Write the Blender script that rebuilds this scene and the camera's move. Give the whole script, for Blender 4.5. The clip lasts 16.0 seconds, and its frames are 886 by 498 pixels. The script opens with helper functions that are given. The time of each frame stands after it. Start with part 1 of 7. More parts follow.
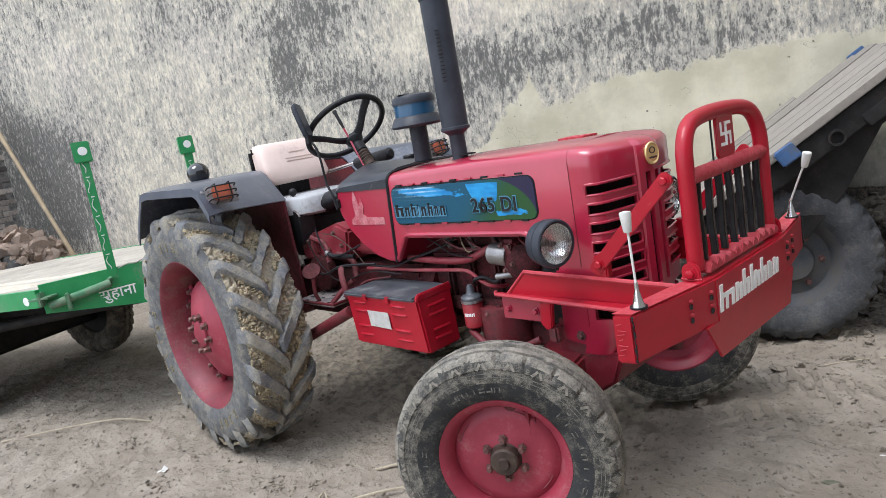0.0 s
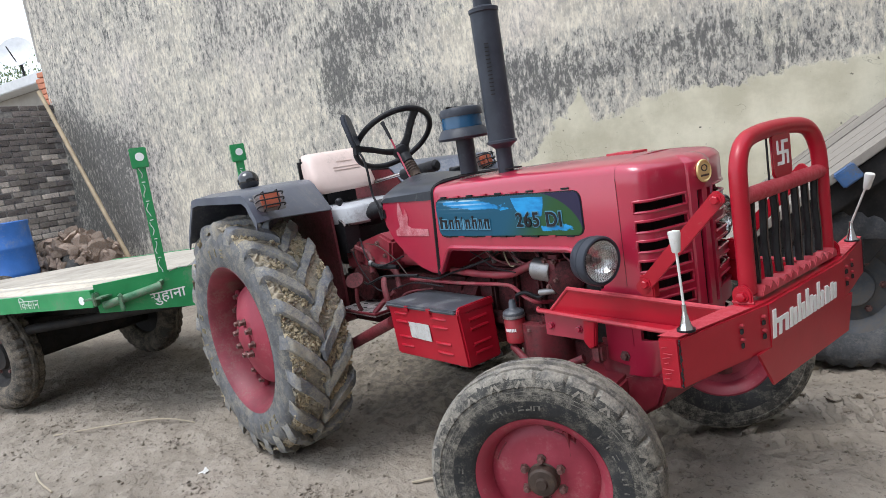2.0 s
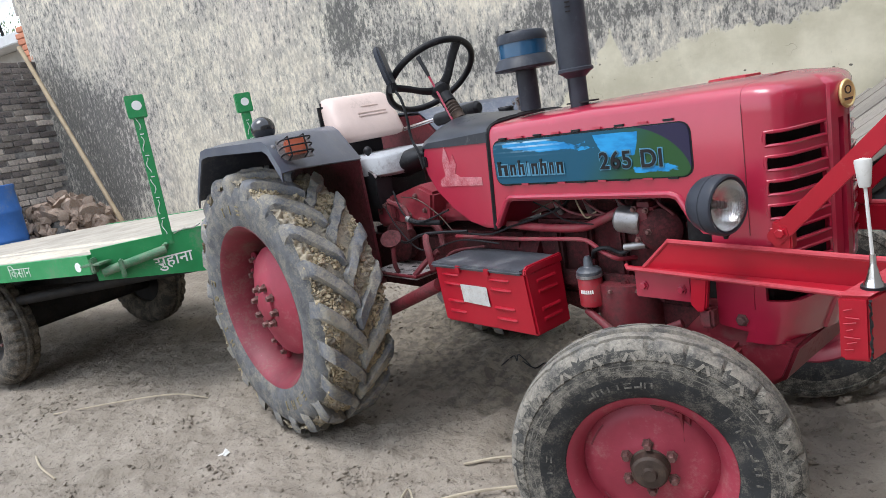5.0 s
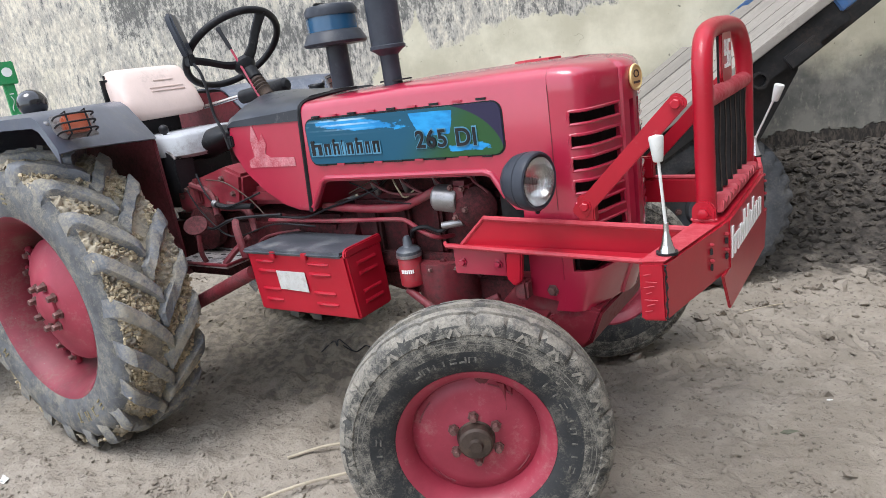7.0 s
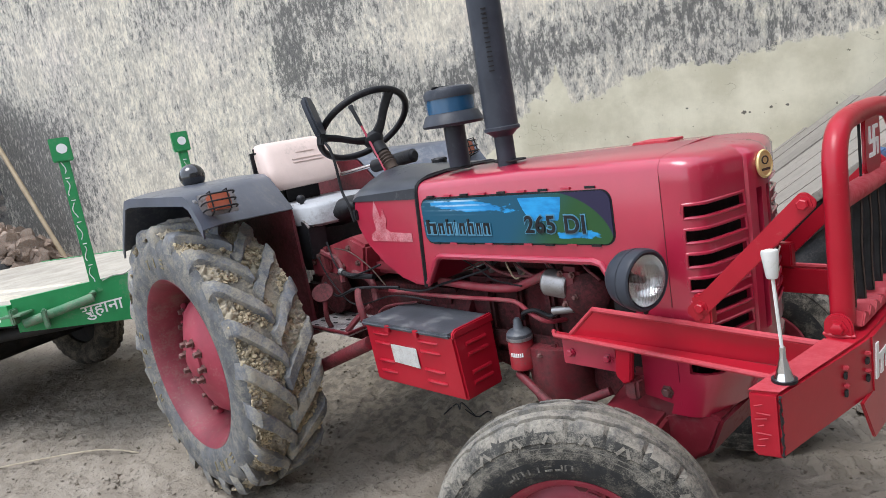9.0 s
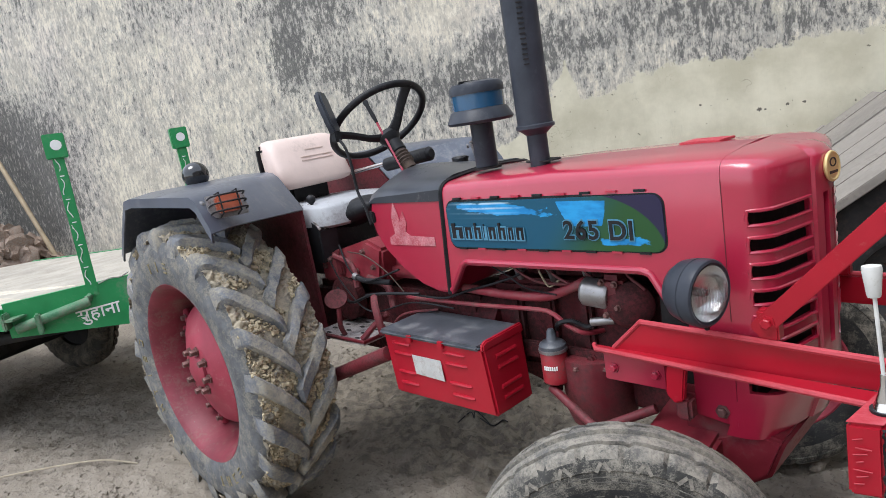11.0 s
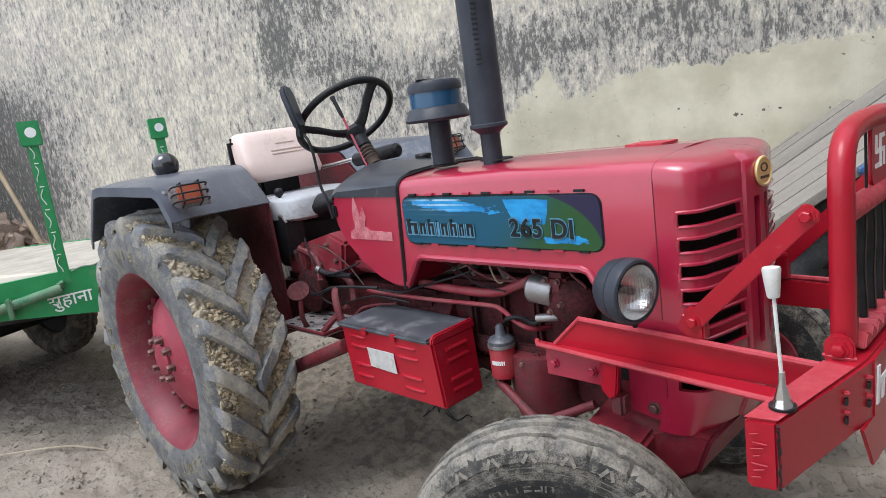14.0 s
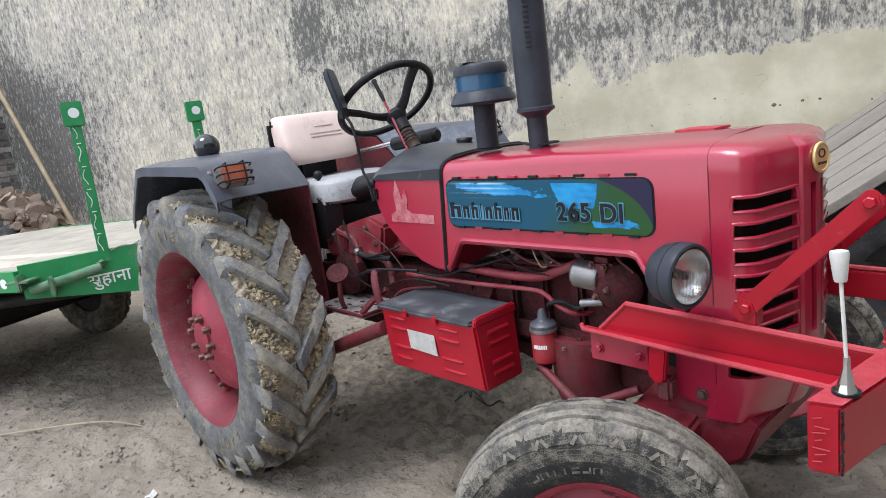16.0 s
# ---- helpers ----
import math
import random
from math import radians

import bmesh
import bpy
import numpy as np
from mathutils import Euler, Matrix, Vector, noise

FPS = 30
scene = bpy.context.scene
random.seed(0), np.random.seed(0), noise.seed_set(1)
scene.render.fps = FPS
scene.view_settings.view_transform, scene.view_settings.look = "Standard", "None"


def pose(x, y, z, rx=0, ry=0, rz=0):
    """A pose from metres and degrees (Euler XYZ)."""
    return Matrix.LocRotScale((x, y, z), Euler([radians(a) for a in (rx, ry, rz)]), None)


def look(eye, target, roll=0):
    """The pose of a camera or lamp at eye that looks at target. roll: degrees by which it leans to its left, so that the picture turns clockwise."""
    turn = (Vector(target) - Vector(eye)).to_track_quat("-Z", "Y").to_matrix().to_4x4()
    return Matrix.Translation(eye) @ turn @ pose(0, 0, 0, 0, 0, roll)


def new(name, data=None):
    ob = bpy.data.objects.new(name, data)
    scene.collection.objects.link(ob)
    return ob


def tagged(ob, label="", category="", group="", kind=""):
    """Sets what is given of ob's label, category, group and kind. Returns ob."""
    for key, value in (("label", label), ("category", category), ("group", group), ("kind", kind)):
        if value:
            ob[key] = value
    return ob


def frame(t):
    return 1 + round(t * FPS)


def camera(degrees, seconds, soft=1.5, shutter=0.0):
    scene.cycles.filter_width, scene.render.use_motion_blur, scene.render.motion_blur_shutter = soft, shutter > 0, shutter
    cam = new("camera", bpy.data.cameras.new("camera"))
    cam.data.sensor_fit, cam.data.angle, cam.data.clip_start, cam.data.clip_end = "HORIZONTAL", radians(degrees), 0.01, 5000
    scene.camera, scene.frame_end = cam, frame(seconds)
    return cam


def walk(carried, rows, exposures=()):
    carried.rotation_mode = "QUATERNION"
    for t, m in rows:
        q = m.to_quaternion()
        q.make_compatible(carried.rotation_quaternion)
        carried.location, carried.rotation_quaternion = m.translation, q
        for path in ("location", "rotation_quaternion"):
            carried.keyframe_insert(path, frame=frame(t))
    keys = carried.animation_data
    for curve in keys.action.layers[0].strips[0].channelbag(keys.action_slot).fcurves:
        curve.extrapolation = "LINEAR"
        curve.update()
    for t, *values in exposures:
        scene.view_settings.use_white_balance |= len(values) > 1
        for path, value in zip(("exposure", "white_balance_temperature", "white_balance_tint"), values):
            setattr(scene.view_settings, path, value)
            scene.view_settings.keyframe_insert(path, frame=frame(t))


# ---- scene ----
cam = camera(67.2, 16.0, soft=0.6)
PATH = [
    (0, (3.240, -1.923, 1.403), (1.781, -0.602, 1.044), -10.2),
    (0.5, (3.221, -1.947, 1.411), (1.682, -0.707, 1.107), -10.7),
    (1, (3.212, -1.937, 1.410), (1.660, -0.710, 1.116), -9.9),
    (1.5, (3.224, -1.912, 1.406), (1.680, -0.678, 1.096), -9.5),
    (2, (3.233, -1.908, 1.405), (1.686, -0.678, 1.102), -9.1),
    (2.5, (3.236, -1.915, 1.396), (1.710, -0.669, 1.051), -8.5),
    (3, (3.147, -1.941, 1.400), (1.667, -0.645, 1.041), -7.4),
    (3.2, (3.083, -1.963, 1.396), (1.615, -0.651, 1.043), -7.3),
    (5.3, (2.788, -1.834, 1.310), (1.261, -0.614, 0.889), -10.1),
    (5.5, (2.785, -1.807, 1.279), (1.351, -0.501, 0.789), -9.0),
    (5.7, (2.786, -1.784, 1.285), (1.480, -0.372, 0.747), -8.7),
    (6, (2.747, -1.812, 1.295), (1.578, -0.285, 0.749), -9.4),
    (6.5, (2.722, -1.847, 1.286), (1.593, -0.307, 0.691), -7.9),
    (7, (2.746, -1.846, 1.326), (1.637, -0.274, 0.782), -8.3),
    (7.5, (2.829, -1.780, 1.378), (1.670, -0.198, 0.984), -8.8),
    (8, (2.898, -1.714, 1.417), (1.660, -0.183, 1.064), -10.5),
    (8.5, (2.889, -1.700, 1.433), (1.541, -0.273, 1.053), -10.4),
    (9, (2.821, -1.700, 1.440), (1.363, -0.383, 1.066), -9.7),
    (9.2, (2.788, -1.710, 1.445), (1.337, -0.389, 1.055), -10.1),
    (11.3, (2.639, -1.663, 1.462), (1.208, -0.322, 1.071), -9.2),
    (11.5, (2.684, -1.617, 1.460), (1.337, -0.191, 1.070), -8.7),
    (12, (2.764, -1.565, 1.464), (1.486, -0.076, 1.077), -9.1),
    (12.5, (2.774, -1.581, 1.460), (1.370, -0.199, 1.116), -9.2),
    (13, (2.795, -1.588, 1.446), (1.363, -0.242, 1.073), -8.6),
    (13.5, (2.801, -1.574, 1.446), (1.431, -0.168, 1.063), -9.5),
    (14, (2.760, -1.615, 1.443), (1.330, -0.275, 1.043), -8.1),
    (14.5, (2.709, -1.650, 1.471), (1.307, -0.258, 1.163), -7.9),
    (15, (2.693, -1.669, 1.461), (1.310, -0.276, 1.075), -7.0),
    (15.5, (2.707, -1.680, 1.441), (1.293, -0.335, 1.002), -7.0),
    (16, (2.715, -1.677, 1.433), (1.247, -0.386, 1.012), -7.4),
]
walk(cam, [(t, look(eye, target, roll)) for t, eye, target, roll in PATH],
     exposures=[(t, e + 0.46, 6150, 10) for t, e in ((0, 0.47), (3, 0.38), (5.5, 0.47), (6.2, 0.54), (6.6, 0.46), (7.0, 0.66), (7.5, 0.64), (8.5, 0.52), (9, 0.46), (12, 0.38), (16, 0.42))])

# ---- light ----
world = bpy.data.worlds.new("sky")
scene.world = world
world.use_nodes = True
wn = world.node_tree
sky = wn.nodes.new("ShaderNodeTexSky")
sky.sky_type, sky.sun_disc = "NISHITA", False
sky.sun_elevation, sky.sun_rotation = radians(68), radians(189)
sky.dust_density = 2.0
sky.air_density = 1.2
haze = wn.nodes.new("ShaderNodeMix")
haze.data_type = "RGBA"
haze.inputs["Factor"].default_value = 0.65
haze.inputs["B"].default_value = (7.6, 7.9, 8.3, 1)
wn.links.new(sky.outputs[0], haze.inputs["A"])
wn.links.new(haze.outputs["Result"], wn.nodes["Background"].inputs[0])
wn.nodes["Background"].inputs[1].default_value = 0.14
lamp = bpy.data.lights.new("sun", "SUN")
lamp.energy, lamp.angle, lamp.color = 1.3, radians(30), (1.0, 0.98, 0.95)
sun = new("sun", lamp)
sun.matrix_world = look((-1, -6, 15), (0, 0, 0))


# ---- materials ----
def surface(name, base, rough=0.6, metal=0.0, vary=0.15, vscale=6.0, dirt=None, dirt_amount=0.0, dirt_scale=4.0,
            grain=0.0, gscale=60.0, coat=0.0, spec=0.5, island=0.0):
    """A painted or raw surface: base colour varied at two scales, patches of dirt, fine relief."""
    m = bpy.data.materials.new(name)
    m.use_nodes = True
    nt = m.node_tree
    n, l = nt.nodes, nt.links
    b = n["Principled BSDF"]
    b.inputs["Metallic"].default_value = metal
    b.inputs["Coat Weight"].default_value = coat
    b.inputs["Specular IOR Level"].default_value = spec
    b.inputs["Coat Roughness"].default_value = 0.15
    tc = n.new("ShaderNodeTexCoord")
    n1 = n.new("ShaderNodeTexNoise")
    n1.inputs["Scale"].default_value, n1.inputs["Detail"].default_value, n1.inputs["Roughness"].default_value = vscale, 6, 0.65
    l.new(tc.outputs["Object"], n1.inputs["Vector"])
    dark = tuple(c * (1 - vary) for c in base)
    lite = tuple(min(1.0, c * (1 + vary) + 0.03 * vary) for c in base)
    ramp = n.new("ShaderNodeValToRGB")
    ramp.color_ramp.elements[0].position, ramp.color_ramp.elements[1].position = 0.3, 0.7
    ramp.color_ramp.elements[0].color, ramp.color_ramp.elements[1].color = (*dark, 1), (*lite, 1)
    l.new(n1.outputs["Fac"], ramp.inputs["Fac"])
    colour = ramp.outputs["Color"]
    rough_out = None
    if dirt:
        n2 = n.new("ShaderNodeTexNoise")
        n2.inputs["Scale"].default_value, n2.inputs["Detail"].default_value, n2.inputs["Roughness"].default_value = dirt_scale, 9, 0.7
        l.new(tc.outputs["Object"], n2.inputs["Vector"])
        r2 = n.new("ShaderNodeValToRGB")
        mid = 0.67 - 0.34 * dirt_amount
        r2.color_ramp.elements[0].position, r2.color_ramp.elements[1].position = max(0.0, mid - 0.07), min(1.0, mid + 0.07)
        r2.color_ramp.elements[0].color = (0, 0, 0, 1)
        r2.color_ramp.elements[1].color = (0.85, 0.85, 0.85, 1)
        n4 = n.new("ShaderNodeTexNoise")
        n4.inputs["Scale"].default_value, n4.inputs["Detail"].default_value, n4.inputs["Roughness"].default_value = dirt_scale * 9, 8, 0.75
        l.new(tc.outputs["Object"], n4.inputs["Vector"])
        blend = n.new("ShaderNodeMix")
        blend.inputs["Factor"].default_value = 0.42
        l.new(n2.outputs["Fac"], blend.inputs["A"])
        l.new(n4.outputs["Fac"], blend.inputs["B"])
        l.new(blend.outputs["Result"], r2.inputs["Fac"])
        mix = n.new("ShaderNodeMix")
        mix.data_type = "RGBA"
        l.new(r2.outputs["Color"], mix.inputs["Factor"])
        l.new(colour, mix.inputs["A"])
        mix.inputs["B"].default_value = (*dirt, 1)
        colour = mix.outputs["Result"]
        mr = n.new("ShaderNodeMapRange")
        mr.inputs["To Min"].default_value, mr.inputs["To Max"].default_value = rough, 0.95
        l.new(r2.outputs["Color"], mr.inputs["Value"])
        rough_out = mr.outputs["Result"]
    if island:
        oi = n.new("ShaderNodeObjectInfo")
        hs = n.new("ShaderNodeHueSaturation")
        mr2 = n.new("ShaderNodeMapRange")
        mr2.inputs["To Min"].default_value, mr2.inputs["To Max"].default_value = 1 - island, 1 + island
        l.new(oi.outputs["Random"], mr2.inputs["Value"])
        l.new(mr2.outputs["Result"], hs.inputs["Value"])
        l.new(colour, hs.inputs["Color"])
        colour = hs.outputs["Color"]
    l.new(colour, b.inputs["Base Color"])
    if rough_out:
        l.new(rough_out, b.inputs["Roughness"])
    else:
        b.inputs["Roughness"].default_value = rough
    if grain:
        n3 = n.new("ShaderNodeTexNoise")
        n3.inputs["Scale"].default_value, n3.inputs["Detail"].default_value = gscale, 6
        l.new(tc.outputs["Object"], n3.inputs["Vector"])
        bp = n.new("ShaderNodeBump")
        bp.inputs["Strength"].default_value, bp.inputs["Distance"].default_value = min(1.0, grain * 1.5), 0.003
        l.new(n3.outputs["Fac"], bp.inputs["Height"])
        l.new(bp.outputs["Normal"], b.inputs["Normal"])
    return m


DUST = (0.42, 0.36, 0.29)
M = {}
M["hood_red"] = surface("faded_red_paint", (0.37, 0.012, 0.042), 0.32, vary=0.09, vscale=3, dirt=(0.52, 0.13, 0.165), dirt_amount=0.04, dirt_scale=4, coat=1.0, grain=0.03, gscale=30)
M["bright_red"] = surface("fresh_red_enamel", (0.36, 0.006, 0.019), 0.34, vary=0.1, vscale=5, dirt=(0.40, 0.10, 0.09), dirt_amount=0.06, dirt_scale=7, coat=0.2, spec=0.3, grain=0.04, gscale=40)
M["faded_red"] = surface("sun_faded_red_enamel", (0.42, 0.040, 0.055), 0.45, vary=0.12, vscale=9, dirt=(0.37, 0.022, 0.035), dirt_amount=0.4, dirt_scale=5, grain=0.06, gscale=40)
# grimy red, its base lowered further for the deep shade round the engine
M["dark_red"] = surface("grimy_shaded_red", (0.145, 0.008, 0.016), 0.5, vary=0.4, vscale=8, dirt=(0.06, 0.03, 0.028), dirt_amount=0.42, dirt_scale=8, grain=0.25, gscale=50)
M["wheel_red"] = surface("chalky_wheel_red", (0.275, 0.025, 0.048), 0.5, vary=0.2, vscale=6, dirt=(0.38, 0.17, 0.165), dirt_amount=0.18, dirt_scale=7, grain=0.08, gscale=40)
# dusty wheel red, darkened to carry the shade inside the rear rim
M["shaded_rim_red"] = surface("dusty_shaded_rim_red", (0.175, 0.018, 0.032), 0.55, vary=0.25, vscale=6, dirt=(0.20, 0.12, 0.10), dirt_amount=0.3, dirt_scale=9, grain=0.1, gscale=40)
M["black_paint"] = surface("dusty_black_paint", (0.032, 0.036, 0.047), 0.38, vary=0.3, vscale=5, dirt=(0.085, 0.09, 0.10), dirt_amount=0.12, dirt_scale=6, grain=0.06, spec=0.22)
M["grey_fender"] = surface("dusty_dark_grey_paint", (0.075, 0.085, 0.112), 0.38, vary=0.2, vscale=4, dirt=(0.22, 0.22, 0.225), dirt_amount=0.24, dirt_scale=5, grain=0.05, coat=0.35)
M["plastic"] = surface("black_plastic", (0.012, 0.012, 0.014), 0.42, vary=0.25, vscale=10, dirt=(0.07, 0.066, 0.062), dirt_amount=0.15, dirt_scale=9, spec=0.22)
M["gloss_black"] = surface("glossy_black_plastic", (0.010, 0.010, 0.012), 0.10, vary=0.2, vscale=10, coat=0.6)
M["rubber"] = surface("dry_tyre_rubber", (0.026, 0.027, 0.028), 0.75, vary=0.3, vscale=8, dirt=(0.17, 0.155, 0.13), dirt_amount=0.30, dirt_scale=22, grain=0.35, gscale=90, spec=0.22)
M["lug_rubber"] = surface("muddy_tyre_lug", (0.118, 0.124, 0.137), 0.75, vary=0.4, vscale=12, dirt=(0.34, 0.305, 0.235), dirt_amount=0.46, dirt_scale=11, grain=0.7, gscale=50)
M["front_rubber"] = surface("dusty_front_tyre", (0.042, 0.041, 0.038), 0.8, vary=0.35, vscale=9, dirt=(0.30, 0.275, 0.23), dirt_amount=0.40, dirt_scale=30, grain=0.5, gscale=80, spec=0.22)
M["rear_rubber"] = surface("muddy_grey_sidewall", (0.105, 0.107, 0.112), 0.85, vary=0.35, vscale=12, dirt=(0.28, 0.255, 0.20), dirt_amount=0.36, dirt_scale=16, grain=0.5, gscale=70, spec=0.25)
M["mud"] = surface("caked_yellow_mud", (0.44, 0.365, 0.24), 0.95, vary=0.35, vscale=20, dirt=(0.22, 0.18, 0.13), dirt_amount=0.3, dirt_scale=15, grain=1.0, gscale=80)
M["sidewall_dirt"] = surface("yellowish_dirt_on_raised_marks", (0.27, 0.22, 0.11), 0.9, vary=0.4, vscale=30, dirt=(0.12, 0.11, 0.10), dirt_amount=0.4, dirt_scale=30)
M["steel"] = surface("dull_steel", (0.32, 0.31, 0.31), 0.42, metal=0.8, vary=0.2, vscale=15, dirt=(0.22, 0.18, 0.15), dirt_amount=0.25, dirt_scale=12)
M["bolt"] = surface("greasy_bolt_steel", (0.17, 0.085, 0.078), 0.5, metal=0.5, vary=0.3, vscale=30, dirt=(0.08, 0.05, 0.045), dirt_amount=0.3, dirt_scale=25)
M["hub_rust"] = surface("greasy_brown_hub", (0.05, 0.032, 0.024), 0.6, metal=0.3, vary=0.4, vscale=25, dirt=(0.12, 0.08, 0.055), dirt_amount=0.35, dirt_scale=20, grain=0.3)
M["chrome"] = surface("chrome", (0.75, 0.75, 0.76), 0.12, metal=1.0, vary=0.05)
M["white_plastic"] = surface("yellowed_white_plastic", (0.60, 0.59, 0.56), 0.4, vary=0.08, vscale=20, dirt=(0.45, 0.42, 0.36), dirt_amount=0.15, dirt_scale=25)
M["white_paint"] = surface("white_lettering_paint", (0.80, 0.79, 0.77), 0.5, vary=0.06, vscale=20)
M["worn_white"] = surface("worn_white_brush_paint", (0.62, 0.66, 0.60), 0.6, vary=0.15, vscale=30, dirt=(0.14, 0.30, 0.17), dirt_amount=0.34, dirt_scale=40)
M["seat"] = surface("pale_pink_seat_vinyl", (0.68, 0.535, 0.475), 0.5, vary=0.08, vscale=5, dirt=(0.48, 0.38, 0.33), dirt_amount=0.15, dirt_scale=6, grain=0.1, gscale=120)
M["green"] = surface("trailer_green_paint", (0.02, 0.25, 0.075), 0.45, vary=0.15, vscale=6, dirt=(0.16, 0.24, 0.15), dirt_amount=0.22, dirt_scale=6, grain=0.05)
M["old_green"] = surface("rust_scuffed_green_paint", (0.05, 0.20, 0.09), 0.6, vary=0.3, vscale=14, dirt=(0.19, 0.20, 0.15), dirt_amount=0.45, dirt_scale=14, grain=0.3, gscale=60)
M["gold"] = surface("gold_badge", (0.70, 0.54, 0.24), 0.3, metal=0.4, vary=0.1)
M["blue_band"] = surface("blue_plastic_band", (0.015, 0.075, 0.16), 0.25, vary=0.15, coat=0.4)
M["blue_drum"] = surface("blue_drum_plastic", (0.04, 0.16, 0.50), 0.45, vary=0.12, dirt=(0.2, 0.25, 0.35), dirt_amount=0.2)
M["blue_paint"] = surface("old_blue_paint", (0.035, 0.10, 0.24), 0.55, vary=0.25, vscale=10, dirt=(0.12, 0.12, 0.12), dirt_amount=0.35, dirt_scale=12)
M["cart_rim"] = surface("dusty_blue_grey_rim", (0.045, 0.055, 0.07), 0.6, vary=0.3, vscale=8, dirt=(0.10, 0.09, 0.08), dirt_amount=0.5, dirt_scale=7)
M["bed_dust"] = surface("dusty_trailer_bed", (0.37, 0.335, 0.28), 0.92, vary=0.25, vscale=4, dirt=(0.20, 0.175, 0.14), dirt_amount=0.16, dirt_scale=9, grain=0.7, gscale=30)
M["sand"] = surface("pale_dry_sand", (0.55, 0.49, 0.395), 0.95, vary=0.2, vscale=6, dirt=(0.37, 0.33, 0.27), dirt_amount=0.35, dirt_scale=14, grain=0.6, gscale=60)
M["plank"] = surface("weathered_grey_planks", (0.24, 0.215, 0.185), 0.85, vary=0.22, vscale=5, dirt=(0.15, 0.13, 0.11), dirt_amount=0.3, dirt_scale=5, grain=0.5, gscale=40, island=0.12)
M["cart_iron"] = surface("dark_cart_iron", (0.013, 0.012, 0.012), 0.6, vary=0.35, vscale=9, dirt=(0.05, 0.038, 0.030), dirt_amount=0.28, dirt_scale=8, grain=0.2, spec=0.22)
M["brick"] = surface("damp_blackened_brick", (0.20, 0.165, 0.145), 0.9, vary=0.4, vscale=14, dirt=(0.045, 0.047, 0.052), dirt_amount=0.45, dirt_scale=7, grain=0.5, gscale=40, island=0.35)
M["pale_brick"] = surface("lime_patched_brick", (0.42, 0.36, 0.305), 0.9, vary=0.4, vscale=14, dirt=(0.11, 0.10, 0.10), dirt_amount=0.36, dirt_scale=6, grain=0.5, gscale=40, island=0.5)
M["new_brick"] = surface("raw_orange_brick", (0.47, 0.19, 0.11), 0.9, vary=0.2, vscale=12, grain=0.4, gscale=40, island=0.15)
M["mortar"] = surface("grey_mortar", (0.27, 0.25, 0.225), 0.95, vary=0.3, vscale=6, dirt=(0.05, 0.05, 0.055), dirt_amount=0.45, dirt_scale=2.5, grain=0.5, gscale=40)
M["rubble"] = surface("brick_rubble", (0.24, 0.165, 0.12), 0.95, vary=0.35, vscale=9, dirt=(0.29, 0.255, 0.215), dirt_amount=0.42, dirt_scale=6, grain=0.5, gscale=40, island=0.35)
M["bamboo"] = surface("dry_bamboo", (0.40, 0.31, 0.20), 0.7, vary=0.2, vscale=9, grain=0.2)
M["straw"] = surface("dry_straw", (0.38, 0.325, 0.24), 0.85, vary=0.2, vscale=20)
M["plaster_far"] = surface("pale_far_plaster", (0.33, 0.31, 0.28), 0.9, vary=0.15, vscale=2)
M["dish"] = surface("grey_dish_paint", (0.55, 0.55, 0.55), 0.5, vary=0.1)
M["orange_lens"] = surface("orange_lamp_lens", (0.40, 0.095, 0.045), 0.3, vary=0.2, vscale=30, coat=0.5)
M["sticker"] = surface("silver_sticker", (0.62, 0.62, 0.60), 0.4, metal=0.3, vary=0.1, vscale=30, dirt=(0.45, 0.40, 0.36), dirt_amount=0.3, dirt_scale=25)
M["black_tape"] = surface("black_enamel", (0.012, 0.012, 0.013), 0.38, vary=0.3, vscale=20, spec=0.22)
# scuffed black, its sky reflection put into the bluish-grey base colour
M["lid"] = surface("scuffed_sky_greyed_black", (0.060, 0.066, 0.078), 0.36, vary=0.25, vscale=10, dirt=(0.18, 0.178, 0.172), dirt_amount=0.26, dirt_scale=10, grain=0.08)
M["reflector"] = surface("lamp_reflector", (0.80, 0.80, 0.78), 0.22, metal=0.9, vary=0.05)
M["dusty_tread"] = surface("dust_whitened_tread", (0.085, 0.080, 0.072), 0.9, vary=0.4, vscale=18, dirt=(0.29, 0.262, 0.215), dirt_amount=0.50, dirt_scale=14, grain=0.6, gscale=90)
M["mud_tread"] = surface("mud_filled_tread", (0.17, 0.155, 0.13), 0.95, vary=0.45, vscale=16, dirt=(0.44, 0.375, 0.27), dirt_amount=0.55, dirt_scale=9, grain=1.0, gscale=60)
M["rubber_mark"] = surface("raised_rubber_mark", (0.085, 0.080, 0.072), 0.8, vary=0.4, vscale=20, dirt=(0.26, 0.24, 0.20), dirt_amount=0.4, dirt_scale=26)
M["plate_grey"] = surface("worn_grey_foot_plate", (0.42, 0.38, 0.38), 0.5, metal=0.2, vary=0.3, vscale=14, dirt=(0.10, 0.085, 0.075), dirt_amount=0.45, dirt_scale=12, grain=0.2)
M["sticker_pink"] = surface("worn_pink_transfer", (0.50, 0.19, 0.21), 0.55, vary=0.3, vscale=30, dirt=(0.36, 0.04, 0.06), dirt_amount=0.45, dirt_scale=16)
M["letter_edge"] = surface("pale_blue_letter_edge", (0.07, 0.22, 0.33), 0.5, vary=0.3, vscale=40)
M["dash"] = surface("satin_black_dash_cover", (0.036, 0.040, 0.050), 0.30, vary=0.2, vscale=6, dirt=(0.16, 0.16, 0.16), dirt_amount=0.14, dirt_scale=8)
# radiator core; also the painted dark of holes, slots and gaps
M["radiator"] = surface("radiator_and_hole_black", (0.02, 0.018, 0.018), 0.8, vary=0.3, vscale=30, spec=0.22)

